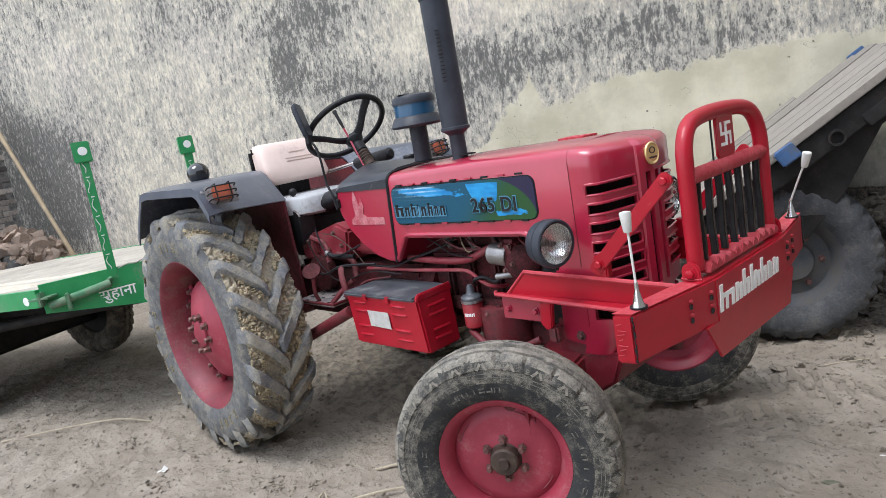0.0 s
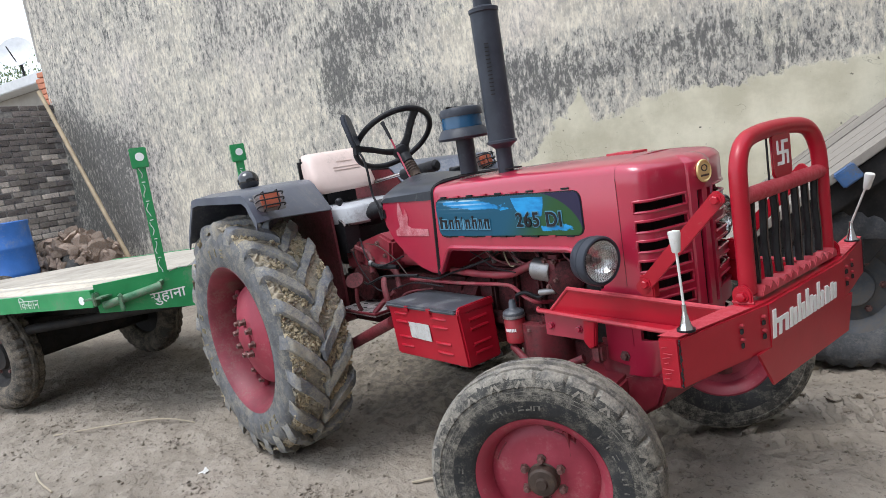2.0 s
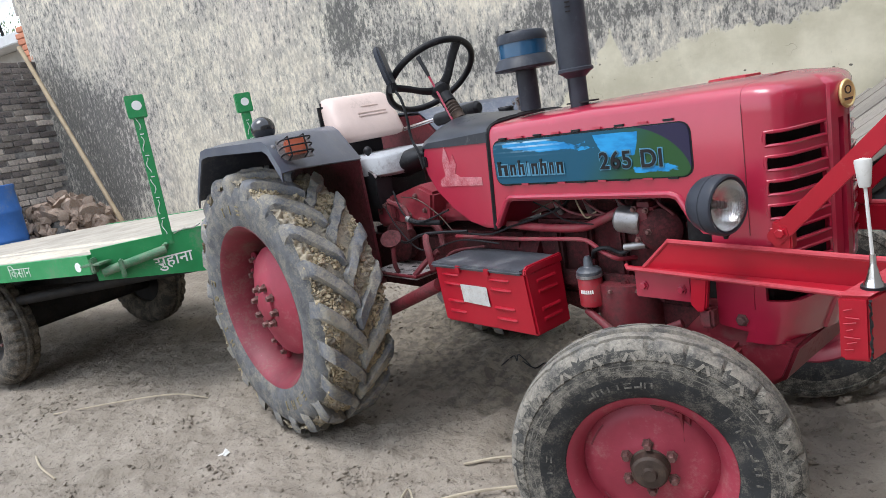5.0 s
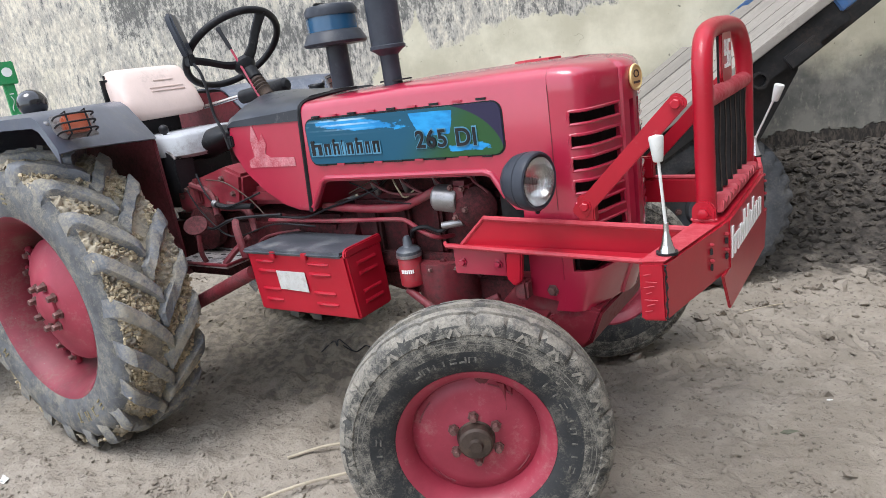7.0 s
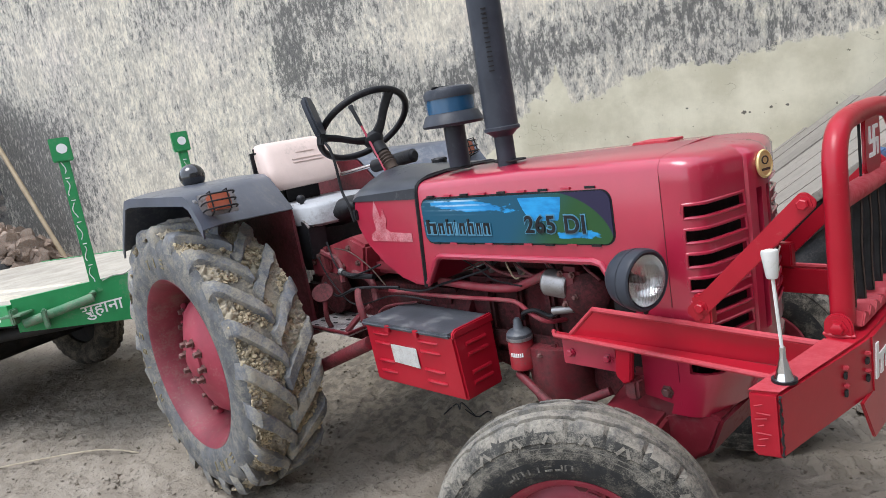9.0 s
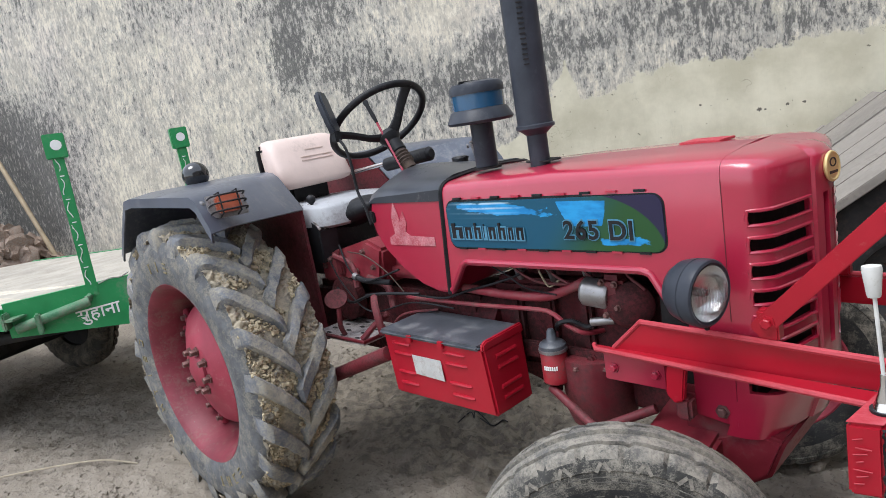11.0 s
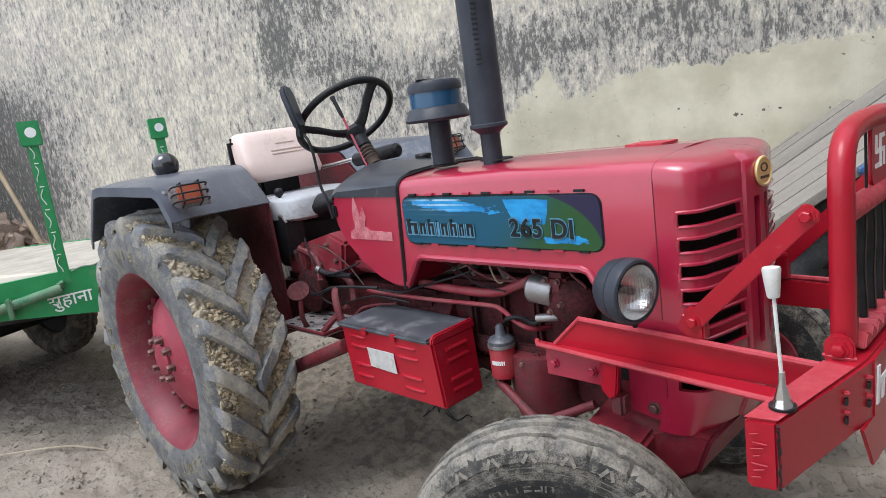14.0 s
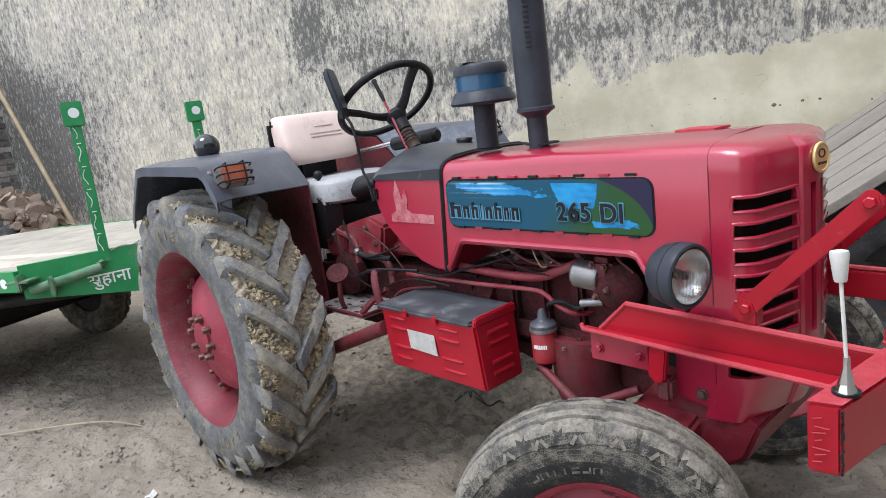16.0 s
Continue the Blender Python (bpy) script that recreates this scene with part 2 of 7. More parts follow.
# lamp glass
g = bpy.data.materials.new("headlamp_glass")
g.use_nodes = True
gb = g.node_tree.nodes["Principled BSDF"]
gb.inputs["Transmission Weight"].default_value = 1.0
gb.inputs["Roughness"].default_value = 0.14
gb.inputs["IOR"].default_value = 1.3
M["glass"] = g


# ---- mesh helpers ----
def done(bm, mesh_name, material, sharp=38):
    bmesh.ops.recalc_face_normals(bm, faces=bm.faces)
    lim = radians(sharp)
    for f in bm.faces:
        f.smooth = True
    for e in bm.edges:
        if len(e.link_faces) != 2 or e.calc_face_angle(0.0) > lim:
            e.smooth = False
    me = bpy.data.meshes.new(mesh_name)
    bm.to_mesh(me)
    bm.free()
    me.materials.append(M[material] if isinstance(material, str) else material)
    return me


def part(name, bm, material, parent=None, label="", m=None, sharp=38):
    ob = new(name, done(bm, name, material, sharp))
    if parent:
        ob.parent = parent
    if m is not None:
        ob.matrix_basis = m
    if label:
        ob["label"] = label
    return ob


def thing(name, label, category, m=None, group="", kind=""):
    e = new(name)
    e.empty_display_size = 0.2
    if m is not None:
        e.matrix_basis = m
    return tagged(e, label, category, group, kind)


def crown_material(ob, radius, material, half=9.0, slot=1):
    """Gives the faces beyond a radius from the local axis a second material."""
    me = ob.data
    me.materials.append(M[material])
    for f in me.polygons:
        if math.hypot(f.center.x, f.center.y) > radius and abs(f.center.z) < half:
            f.material_index = slot


def soften(bm, width, seg=2, angle=40):
    if width <= 0:
        return bm
    es = [e for e in bm.edges if len(e.link_faces) == 2 and e.calc_face_angle(0.0) > radians(angle)]
    bmesh.ops.bevel(bm, geom=es, offset=width, segments=seg, affect="EDGES", clamp_overlap=True)
    return bm


def box(x0, x1, y0, y1, z0, z1, bevel=0.0, bm=None):
    b = bmesh.new()
    vs = [b.verts.new((x, y, z)) for x in (x0, x1) for y in (y0, y1) for z in (z0, z1)]
    for q in ((0, 1, 3, 2), (4, 6, 7, 5), (0, 4, 5, 1), (2, 3, 7, 6), (0, 2, 6, 4), (1, 5, 7, 3)):
        b.faces.new([vs[i] for i in q])
    bmesh.ops.recalc_face_normals(b, faces=b.faces)
    soften(b, bevel)
    return merge(bm, b)


def merge(bm, b):
    if bm is None:
        return b
    me = bpy.data.meshes.new("tmp")
    b.to_mesh(me)
    b.free()
    bm.from_mesh(me)
    bpy.data.meshes.remove(me)
    return bm


def prism(poly, lo, hi, axis="y", bevel=0.0, bm=None):
    """A flat polygon given in the two other axes (x,z for y; y,z for x; x,y for z), thick from lo to hi."""
    b = bmesh.new()

    def at(p, h):
        return {"y": (p[0], h, p[1]), "x": (h, p[0], p[1]), "z": (p[0], p[1], h)}[axis]
    a = [b.verts.new(at(p, lo)) for p in poly]
    c = [b.verts.new(at(p, hi)) for p in poly]
    b.faces.new(a)
    b.faces.new(c[::-1])
    k = len(poly)
    for i in range(k):
        b.faces.new((a[i], c[i], c[(i + 1) % k], a[(i + 1) % k]))
    bmesh.ops.recalc_face_normals(b, faces=b.faces)
    soften(b, bevel)
    return merge(bm, b)


def lathe(profile, seg=48, m=None, bm=None, close=True):
    """Turns a profile of (radius, height) round the local z axis; closed: the profile's ends join."""
    b = bmesh.new()
    rings = []
    for r, h in profile:
        if r < 1e-6:
            rings.append([b.verts.new((0, 0, h))])
        else:
            rings.append([b.verts.new((r * math.cos(2 * math.pi * i / seg), r * math.sin(2 * math.pi * i / seg), h)) for i in range(seg)])
    pairs = list(zip(rings, rings[1:]))
    if close and len(rings[0]) > 1 and len(rings[-1]) > 1:
        pairs.append((rings[-1], rings[0]))
    for p, q in pairs:
        for i in range(seg):
            j = (i + 1) % seg
            if len(p) == 1 and len(q) == 1:
                continue
            if len(p) == 1:
                b.faces.new((p[0], q[i], q[j]))
            elif len(q) == 1:
                b.faces.new((p[i], p[j], q[0]))
            else:
                b.faces.new((p[i], p[j], q[j], q[i]))
    if m is not None:
        bmesh.ops.transform(b, matrix=m, verts=b.verts)
    bmesh.ops.recalc_face_normals(b, faces=b.faces)
    return merge(bm, b)


def aim(a, d):
    """A pose at a whose z axis points along d."""
    return Matrix.Translation(a) @ Vector(d).to_track_quat("Z", "Y").to_matrix().to_4x4()


def rod(a, c, r, seg=12, bm=None, bevel=0.0):
    a, c = Vector(a), Vector(c)
    h = (c - a).length
    k = min(bevel, r * 0.8)
    pr = [(0, 0), (r, 0), (r, h), (0, h)] if k <= 0 else [(0, 0), (r - k, 0), (r, k), (r, h - k), (r - k, h), (0, h)]
    return lathe(pr, seg, aim(a, c - a), bm, close=False)


def tube(points, r, seg=10, closed=False, bm=None, flat=1.0):
    """A round bar along a line of points."""
    b = bmesh.new()
    pts = [Vector(p) for p in points]
    k = len(pts)
    rings, up = [], None
    for i, p in enumerate(pts):
        a = pts[(i - 1) % k] if closed or i else p
        c = pts[(i + 1) % k] if closed or i < k - 1 else p
        d = (c - a).normalized()
        if up is None:
            up = d.orthogonal().normalized()
        up = (up - d * up.dot(d)).normalized()
        side = d.cross(up)
        rad = r[i] if isinstance(r, (list, tuple)) else r
        rings.append([b.verts.new(p + rad * (math.cos(2 * math.pi * j / seg) * up + flat * math.sin(2 * math.pi * j / seg) * side)) for j in range(seg)])
    for i in range(k if closed else k - 1):
        p, q = rings[i], rings[(i + 1) % k]
        for j in range(seg):
            b.faces.new((p[j], p[(j + 1) % seg], q[(j + 1) % seg], q[j]))
    if not closed:
        b.faces.new(rings[0][::-1])
        b.faces.new(rings[-1])
    bmesh.ops.recalc_face_normals(b, faces=b.faces)
    return merge(bm, b)


def smooth_line(points, n=6):
    """Points on a smooth curve through the given ones."""
    p = [Vector(q) for q in points]
    out = []
    for i in range(len(p) - 1):
        a, b_, c, d = p[max(i - 1, 0)], p[i], p[i + 1], p[min(i + 2, len(p) - 1)]
        for s in range(n):
            t = s / n
            out.append(0.5 * ((2 * b_) + (c - a) * t + (2 * a - 5 * b_ + 4 * c - d) * t * t + (3 * b_ - a - 3 * c + d) * t ** 3))
    return out + [p[-1]]


def hexbolt(a, d, r=0.012, h=0.01, bm=None):
    b = lathe([(0, 0), (r * 1.5, 0), (r * 1.5, h * 0.25), (r, h * 0.25), (r, h), (r * 0.8, h * 1.15), (0, h * 1.15)], 6, aim(a, d), None, close=False)
    return merge(bm, b)


def lump(r, seed, rough=0.25, sub=2, flat=1.0):
    """An uneven stone or clod."""
    b = bmesh.new()
    bmesh.ops.create_icosphere(b, subdivisions=sub, radius=1.0)
    off = Vector((seed * 3.17, seed * 1.31, seed * 2.7))
    for v in b.verts:
        k = 1 + rough * noise.noise(v.co * 1.3 + off) * 2 + rough * 0.5 * noise.noise(v.co * 3.1 + off)
        v.co = Vector((v.co.x, v.co.y, v.co.z * flat)) * k * r
    return b


def loft(rows, bm=None, caps=False):
    """Joins rows of equally many points into one sheet."""
    b = bmesh.new()
    vs = [[b.verts.new(p) for p in row] for row in rows]
    for p, q in zip(vs, vs[1:]):
        for i in range(len(p) - 1):
            b.faces.new((p[i], p[i + 1], q[i + 1], q[i]))
    if caps:
        b.faces.new(vs[0])
        b.faces.new(vs[-1][::-1])
    bmesh.ops.recalc_face_normals(b, faces=b.faces)
    return merge(bm, b)


def thick(ob, t, offset=-1.0):
    md = ob.modifiers.new("thickness", "SOLIDIFY")
    md.thickness, md.offset = t, offset
    return ob


# ---- wall material ----
class Nodes:
    """Short ways to write node arithmetic."""
    def __init__(self, material):
        self.n, self.l = material.node_tree.nodes, material.node_tree.links

    def put(self, sock, v):
        if isinstance(v, (int, float)):
            sock.default_value = v
        else:
            self.l.new(v, sock)

    def math(self, op, a, b=0.0, clamp=False):
        m = self.n.new("ShaderNodeMath")
        m.operation, m.use_clamp = op, clamp
        self.put(m.inputs[0], a)
        self.put(m.inputs[1], b)
        return m.outputs[0]

    def step(self, v, lo, hi):
        m = self.n.new("ShaderNodeMapRange")
        m.interpolation_type = "SMOOTHSTEP"
        self.put(m.inputs["Value"], v)
        self.put(m.inputs["From Min"], lo)
        self.put(m.inputs["From Max"], hi)
        return m.outputs["Result"]

    def noise(self, vec, scale, detail=6, rough=0.6, stretch=(1, 1, 1), shift=(0, 0, 0), warp=0.0):
        mp = self.n.new("ShaderNodeMapping")
        mp.inputs["Scale"].default_value = stretch
        mp.inputs["Location"].default_value = shift
        self.l.new(vec, mp.inputs["Vector"])
        t = self.n.new("ShaderNodeTexNoise")
        t.inputs["Scale"].default_value, t.inputs["Detail"].default_value, t.inputs["Roughness"].default_value = scale, detail, rough
        t.inputs["Distortion"].default_value = warp
        self.l.new(mp.outputs[0], t.inputs["Vector"])
        return t.outputs["Fac"]

    def blob(self, s, z, s0, z0, a, b):
        ds = self.math("DIVIDE", self.math("SUBTRACT", s, s0), a)
        dz = self.math("DIVIDE", self.math("SUBTRACT", z, z0), b)
        q = self.math("ADD", self.math("MULTIPLY", ds, ds), self.math("MULTIPLY", dz, dz))
        return self.math("POWER", 2.718, self.math("MULTIPLY", q, -1.0))

    def mix(self, f, a, b):
        m = self.n.new("ShaderNodeMix")
        m.data_type = "RGBA"
        self.put(m.inputs["Factor"], f)
        for key, v in (("A", a), ("B", b)):
            if isinstance(v, tuple):
                m.inputs[key].default_value = (*v, 1)
            else:
                self.l.new(v, m.inputs[key])
        return m.outputs["Result"]

    def curve(self, v, lo, hi, pts):
        """A height over v between lo and hi, through points (v, height), heights within 0 to 4."""
        r = self.n.new("ShaderNodeValToRGB")
        cr = r.color_ramp
        cr.interpolation = "LINEAR"
        for i, (a, h) in enumerate(pts):
            e = cr.elements[i] if i < 2 else cr.elements.new(1.0)
            e.position = (a - lo) / (hi - lo)
            e.color = (h / 4, h / 4, h / 4, 1)
        mr = self.n.new("ShaderNodeMapRange")
        self.put(mr.inputs["Value"], v)
        mr.inputs["From Min"].default_value, mr.inputs["From Max"].default_value = lo, hi
        self.l.new(mr.outputs["Result"], r.inputs["Fac"])
        return self.math("MULTIPLY", r.outputs["Color"], 4.0)


wm = bpy.data.materials.new("mould_stained_lime_plaster")
wm.use_nodes = True
N = Nodes(wm)
wb = N.n["Principled BSDF"]
tc = N.n.new("ShaderNodeTexCoord")
sp = N.n.new("ShaderNodeSeparateXYZ")
N.l.new(tc.outputs["Object"], sp.inputs[0])
OB, S, Z = tc.outputs["Object"], sp.outputs["X"], sp.outputs["Z"]
big = N.noise(OB, 0.9, 4, 0.6)
mid = N.noise(OB, 3.5, 7, 0.65)
fine = N.noise(OB, 26.0, 9, 0.72, stretch=(1.35, 1, 0.52))
tiny = N.noise(OB, 60.0, 6, 0.75, stretch=(1.3, 1, 0.6), shift=(3, 0, 1))
streak = N.noise(OB, 5.5, 9, 0.74, stretch=(2.2, 1, 0.5), shift=(7, 0, 2))
# pale wash over grey plaster, pink and yellow in places
flecks = N.noise(OB, 24.0, 8, 0.70, stretch=(1.3, 1, 0.5), shift=(1, 0, 4))
pale = N.mix(N.step(mid, 0.36, 0.62), (0.44, 0.395, 0.325), (0.66, 0.595, 0.475))
pale = N.mix(N.math("MULTIPLY", N.step(big, 0.45, 0.7), 0.6), pale, (0.60, 0.52, 0.46))
pale = N.mix(N.math("MULTIPLY", N.step(N.noise(OB, 2.1, 6, 0.6, shift=(4, 0, 8)), 0.56, 0.70), 0.55), pale, (0.62, 0.58, 0.42))
pale = N.mix(N.math("MULTIPLY", N.step(flecks, 0.53, 0.60), 0.6), pale, (0.78, 0.72, 0.60))
pale = N.mix(N.math("MULTIPLY", N.step(flecks, 0.48, 0.42), 0.55), pale, (0.30, 0.285, 0.26))
# where mould grows thick
grow = N.math("MULTIPLY", N.math("SUBTRACT", big, 0.5), 0.46)
for s0, z0, a, b, k in ((-2.76, 2.22, 0.22, 0.34, 0.22), (-2.2, 1.92, 0.42, 0.22, 0.12), (-2.3, 2.6, 0.35, 0.25, 0.10), (-3.9, 2.5, 0.7, 0.4, -0.10), (-1.37, 1.66, 0.4, 0.14, 0.10), (-7.25, 1.75, 0.45, 0.9, 0.22), (-6.75, 1.75, 0.42, 0.5, 0.24), (-6.65, 1.05, 0.65, 0.4, 0.22), (-5.9, 2.9, 0.9, 0.4, -0.10), (1.35, 1.72, 0.7, 0.20, 0.08), (0.6, 1.85, 0.6, 0.25, 0.07), (-0.40, 1.76, 0.40, 0.26, 0.12), (-0.87, 1.96, 0.3, 0.2, 0.10), (0.2, 1.84, 0.4, 0.2, 0.05),
                        (-3.8, 2.8, 1.6, 0.5, 0.04), (-0.75, 2.35, 0.5, 0.30, -0.15), (-1.35, 2.15, 0.35, 0.30, -0.10), (-4.7, 1.05, 1.6, 0.6, -0.10), (0.5, 2.35, 0.9, 0.3, -0.08), (-1.35, 1.82, 0.5, 0.16, 0.08), (-5.9, 3.6, 1.2, 0.6, 0.04)):
    grow = N.math("ADD", grow, N.math("MULTIPLY", N.blob(S, Z, s0, z0, a, b), k * 1.05))
drops = N.noise(OB, 14.0, 9, 0.70, stretch=(1.3, 1, 0.62), shift=(2, 0, 9))
field = N.math("ADD", N.math("MULTIPLY", fine, 0.34), N.math("MULTIPLY", streak, 0.24))
field = N.math("ADD", field, N.math("MULTIPLY", drops, 0.42))
field = N.math("ADD", field, N.math("MULTIPLY", N.math("SUBTRACT", tiny, 0.5), 0.30))
field = N.math("ADD", 0.515, N.math("MULTIPLY", N.math("SUBTRACT", field, 0.5), 1.75))
field = N.math("ADD", field, grow)
mould = N.math("MULTIPLY", N.step(field, 0.55, 0.64), N.math("SUBTRACT", 1.0, N.math("MULTIPLY", N.step(flecks, 0.54, 0.60), 0.6)))
grey = N.math("MULTIPLY", N.step(field, 0.42, 0.56), 0.60)
old = N.mix(grey, pale, (0.27, 0.265, 0.25))
old = N.mix(N.math("MULTIPLY", mould, 0.84), old, N.mix(N.step(tiny, 0.35, 0.65), (0.032, 0.033, 0.036), (0.13, 0.125, 0.115)))
# the patch of newer cream plaster, its ragged upper edge
edge = N.curve(S, -3.0, 8.0, ((-3.0, 0.2), (-2.2, 0.3), (-1.4, 0.85), (-1.0, 1.08), (-0.8, 1.20), (-0.62, 1.42), (-0.45, 1.50), (-0.33, 1.70), (-0.26, 1.42), (0.0, 1.43),
                             (0.12, 1.51), (0.5, 1.55), (0.7, 1.54), (0.9, 1.50), (1.1, 1.56), (1.6, 1.56), (2.2, 1.52), (3.0, 1.58), (8.0, 1.6)))
edge = N.math("ADD", edge, N.math("MULTIPLY", N.math("SUBTRACT", N.noise(OB, 7.0, 9, 0.70), 0.5), 0.34))
newer = N.step(N.math("SUBTRACT", edge, Z), -0.012, 0.02)
cream = N.mix(N.step(N.noise(OB, 2.2, 6, 0.6), 0.35, 0.7), (0.47, 0.43, 0.315), (0.66, 0.61, 0.47))
cream = N.mix(N.math("MULTIPLY", N.step(N.noise(OB, 14.0, 9, 0.75, stretch=(1.6, 1, 0.35)), 0.6, 0.72), 0.5), cream, (0.28, 0.265, 0.22))
cream = N.mix(N.math("MULTIPLY", N.step(N.noise(OB, 26.0, 4, 0.5), 0.69, 0.72), 0.8), cream, (0.10, 0.09, 0.07))
crack = N.math("ABSOLUTE", N.math("SUBTRACT", N.noise(OB, 3.4, 3, 0.6, shift=(5, 0, 1), warp=0.8), 0.5))
crack = N.math("MULTIPLY", N.step(crack, 0.004, 0.0015), N.step(N.noise(OB, 2.0, 2, 0.5, shift=(9, 0, 3)), 0.56, 0.64))
for hs_, hz_, hr_ in ((0.567, 1.235, 0.008), (0.931, 1.150, 0.014), (0.965, 1.146, 0.008), (1.10, 1.161, 0.010), (1.197, 1.161, 0.009)):
    pit = N.step(N.math("ADD", N.blob(S, Z, hs_, hz_, hr_ * 1.3, hr_), N.math("MULTIPLY", N.math("SUBTRACT", tiny, 0.5), 2.0)), 0.45, 0.6)
    cream = N.mix(N.math("MULTIPLY", pit, 0.9), cream, (0.07, 0.06, 0.05))
cream = N.mix(N.math("MULTIPLY", crack, 0.55), cream, (0.16, 0.15, 0.12))
whole = N.mix(newer, old, cream)
# damp cement along the foot, broken away below a ragged crack
foot = N.math("ADD", N.math("ADD", 0.52, N.math("MULTIPLY", N.step(S, 1.3, 2.3), 0.46)), N.math("MULTIPLY", N.math("SUBTRACT", N.noise(OB, 2.5, 8, 0.65), 0.5), 0.6))
damp = N.step(N.math("SUBTRACT", foot, Z), -0.10, 0.16)
cement = N.mix(N.step(mid, 0.38, 0.62), (0.115, 0.115, 0.11), (0.25, 0.24, 0.215))
cement = N.mix(N.math("MULTIPLY", N.step(fine, 0.54, 0.64), 0.6), cement, (0.33, 0.31, 0.26))
whole = N.mix(N.math("MULTIPLY", damp, 0.93), whole, cement)
broken = N.math("ADD", 0.47, N.math("MULTIPLY", N.math("SUBTRACT", N.noise(OB, 3.2, 9, 0.66, shift=(2, 0, 6)), 0.5), 0.30))
bare = N.step(N.math("SUBTRACT", broken, Z), -0.004, 0.006)
whole = N.mix(bare, whole, N.mix(N.step(fine, 0.42, 0.60), (0.035, 0.031, 0.028), (0.12, 0.10, 0.082)))
N.l.new(whole, wb.inputs["Base Color"])
wb.inputs["Roughness"].default_value = 0.93
bp = N.n.new("ShaderNodeBump")
bp.inputs["Strength"].default_value, bp.inputs["Distance"].default_value = 0.8, 0.004
relief = N.math("ADD", N.math("MULTIPLY", fine, 0.8), N.math("MULTIPLY", tiny, 0.5))
relief = N.math("ADD", relief, N.math("MULTIPLY", newer, 0.5))
relief = N.math("ADD", relief, N.math("MULTIPLY", bare, -6.0))
N.l.new(relief, bp.inputs["Height"])
N.l.new(bp.outputs["Normal"], wb.inputs["Normal"])
M["wall"] = wm

# ---- ground material ----
gm = bpy.data.materials.new("trodden_dry_earth")
gm.use_nodes = True
N = Nodes(gm)
gb = N.n["Principled BSDF"]
tc = N.n.new("ShaderNodeTexCoord")
OB = tc.outputs["Object"]
e1, e2, e3, e4 = N.noise(OB, 0.9, 5, 0.6), N.noise(OB, 6.0, 6, 0.58), N.noise(OB, 42.0, 5, 0.6), N.noise(OB, 17.0, 5, 0.6)
e5 = N.noise(OB, 9.0, 5, 0.6, stretch=(0.7, 1.5, 1), shift=(2, 5, 0), warp=0.4)
prints = N.step(e5, 0.42, 0.66)
col = N.mix(N.step(e1, 0.35, 0.65), (0.205, 0.175, 0.138), (0.275, 0.237, 0.192))
col = N.mix(N.math("MULTIPLY", N.step(e2, 0.46, 0.64), 0.5), col, (0.325, 0.285, 0.235))
col = N.mix(N.math("MULTIPLY", N.step(e4, 0.55, 0.64), 0.45), col, (0.20, 0.17, 0.14))
col = N.mix(N.math("MULTIPLY", N.step(e3, 0.58, 0.66), 0.75), col, (0.085, 0.07, 0.055))
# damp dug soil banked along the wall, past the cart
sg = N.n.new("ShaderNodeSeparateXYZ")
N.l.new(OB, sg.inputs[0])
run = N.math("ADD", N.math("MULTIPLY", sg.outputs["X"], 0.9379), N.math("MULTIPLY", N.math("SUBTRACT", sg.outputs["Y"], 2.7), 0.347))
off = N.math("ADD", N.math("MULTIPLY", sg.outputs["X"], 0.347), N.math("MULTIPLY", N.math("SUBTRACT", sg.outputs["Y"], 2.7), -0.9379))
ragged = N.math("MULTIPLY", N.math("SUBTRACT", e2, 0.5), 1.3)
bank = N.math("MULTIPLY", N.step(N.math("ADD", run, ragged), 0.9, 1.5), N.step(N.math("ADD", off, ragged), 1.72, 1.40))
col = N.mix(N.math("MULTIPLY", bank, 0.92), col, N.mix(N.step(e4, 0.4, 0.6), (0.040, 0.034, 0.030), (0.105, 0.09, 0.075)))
# darker earth under the tractor: churned soil, and the tractor's shade painted into the colour
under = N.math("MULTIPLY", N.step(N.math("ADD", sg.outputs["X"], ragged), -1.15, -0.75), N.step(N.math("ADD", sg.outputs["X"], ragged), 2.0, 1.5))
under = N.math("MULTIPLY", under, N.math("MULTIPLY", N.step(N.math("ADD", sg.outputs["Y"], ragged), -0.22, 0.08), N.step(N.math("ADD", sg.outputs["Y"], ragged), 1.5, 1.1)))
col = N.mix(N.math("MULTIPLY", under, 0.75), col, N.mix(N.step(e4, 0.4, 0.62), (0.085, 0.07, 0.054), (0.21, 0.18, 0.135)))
# ribbed tyre tracks pressed in behind the tractor's flank
lane = N.math("ADD", sg.outputs["Y"], N.math("MULTIPLY", N.math("SUBTRACT", e1, 0.5), 0.5))
track = N.math("ADD", N.blob(lane, sg.outputs["Z"], 0.58, 0.0, 0.13, 3.0), N.blob(lane, sg.outputs["Z"], 1.02, 0.0, 0.12, 3.0))
track = N.math("MULTIPLY", N.step(track, 0.25, 0.5), N.step(N.noise(OB, 1.7, 3, 0.5, shift=(3, 1, 0)), 0.40, 0.52))
skew = N.math("ABSOLUTE", N.math("SUBTRACT", lane, 0.58))
bars = N.math("SINE", N.math("ADD", N.math("MULTIPLY", N.math("ADD", sg.outputs["X"], N.math("MULTIPLY", skew, 0.8)), 62.0), N.math("MULTIPLY", e4, 5.0)))
press = N.math("MULTIPLY", track, N.step(bars, -0.2, 0.5))
col = N.mix(N.math("MULTIPLY", press, 0.35), col, (0.115, 0.095, 0.075))
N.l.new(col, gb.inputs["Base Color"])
gb.inputs["Roughness"].default_value = 0.95
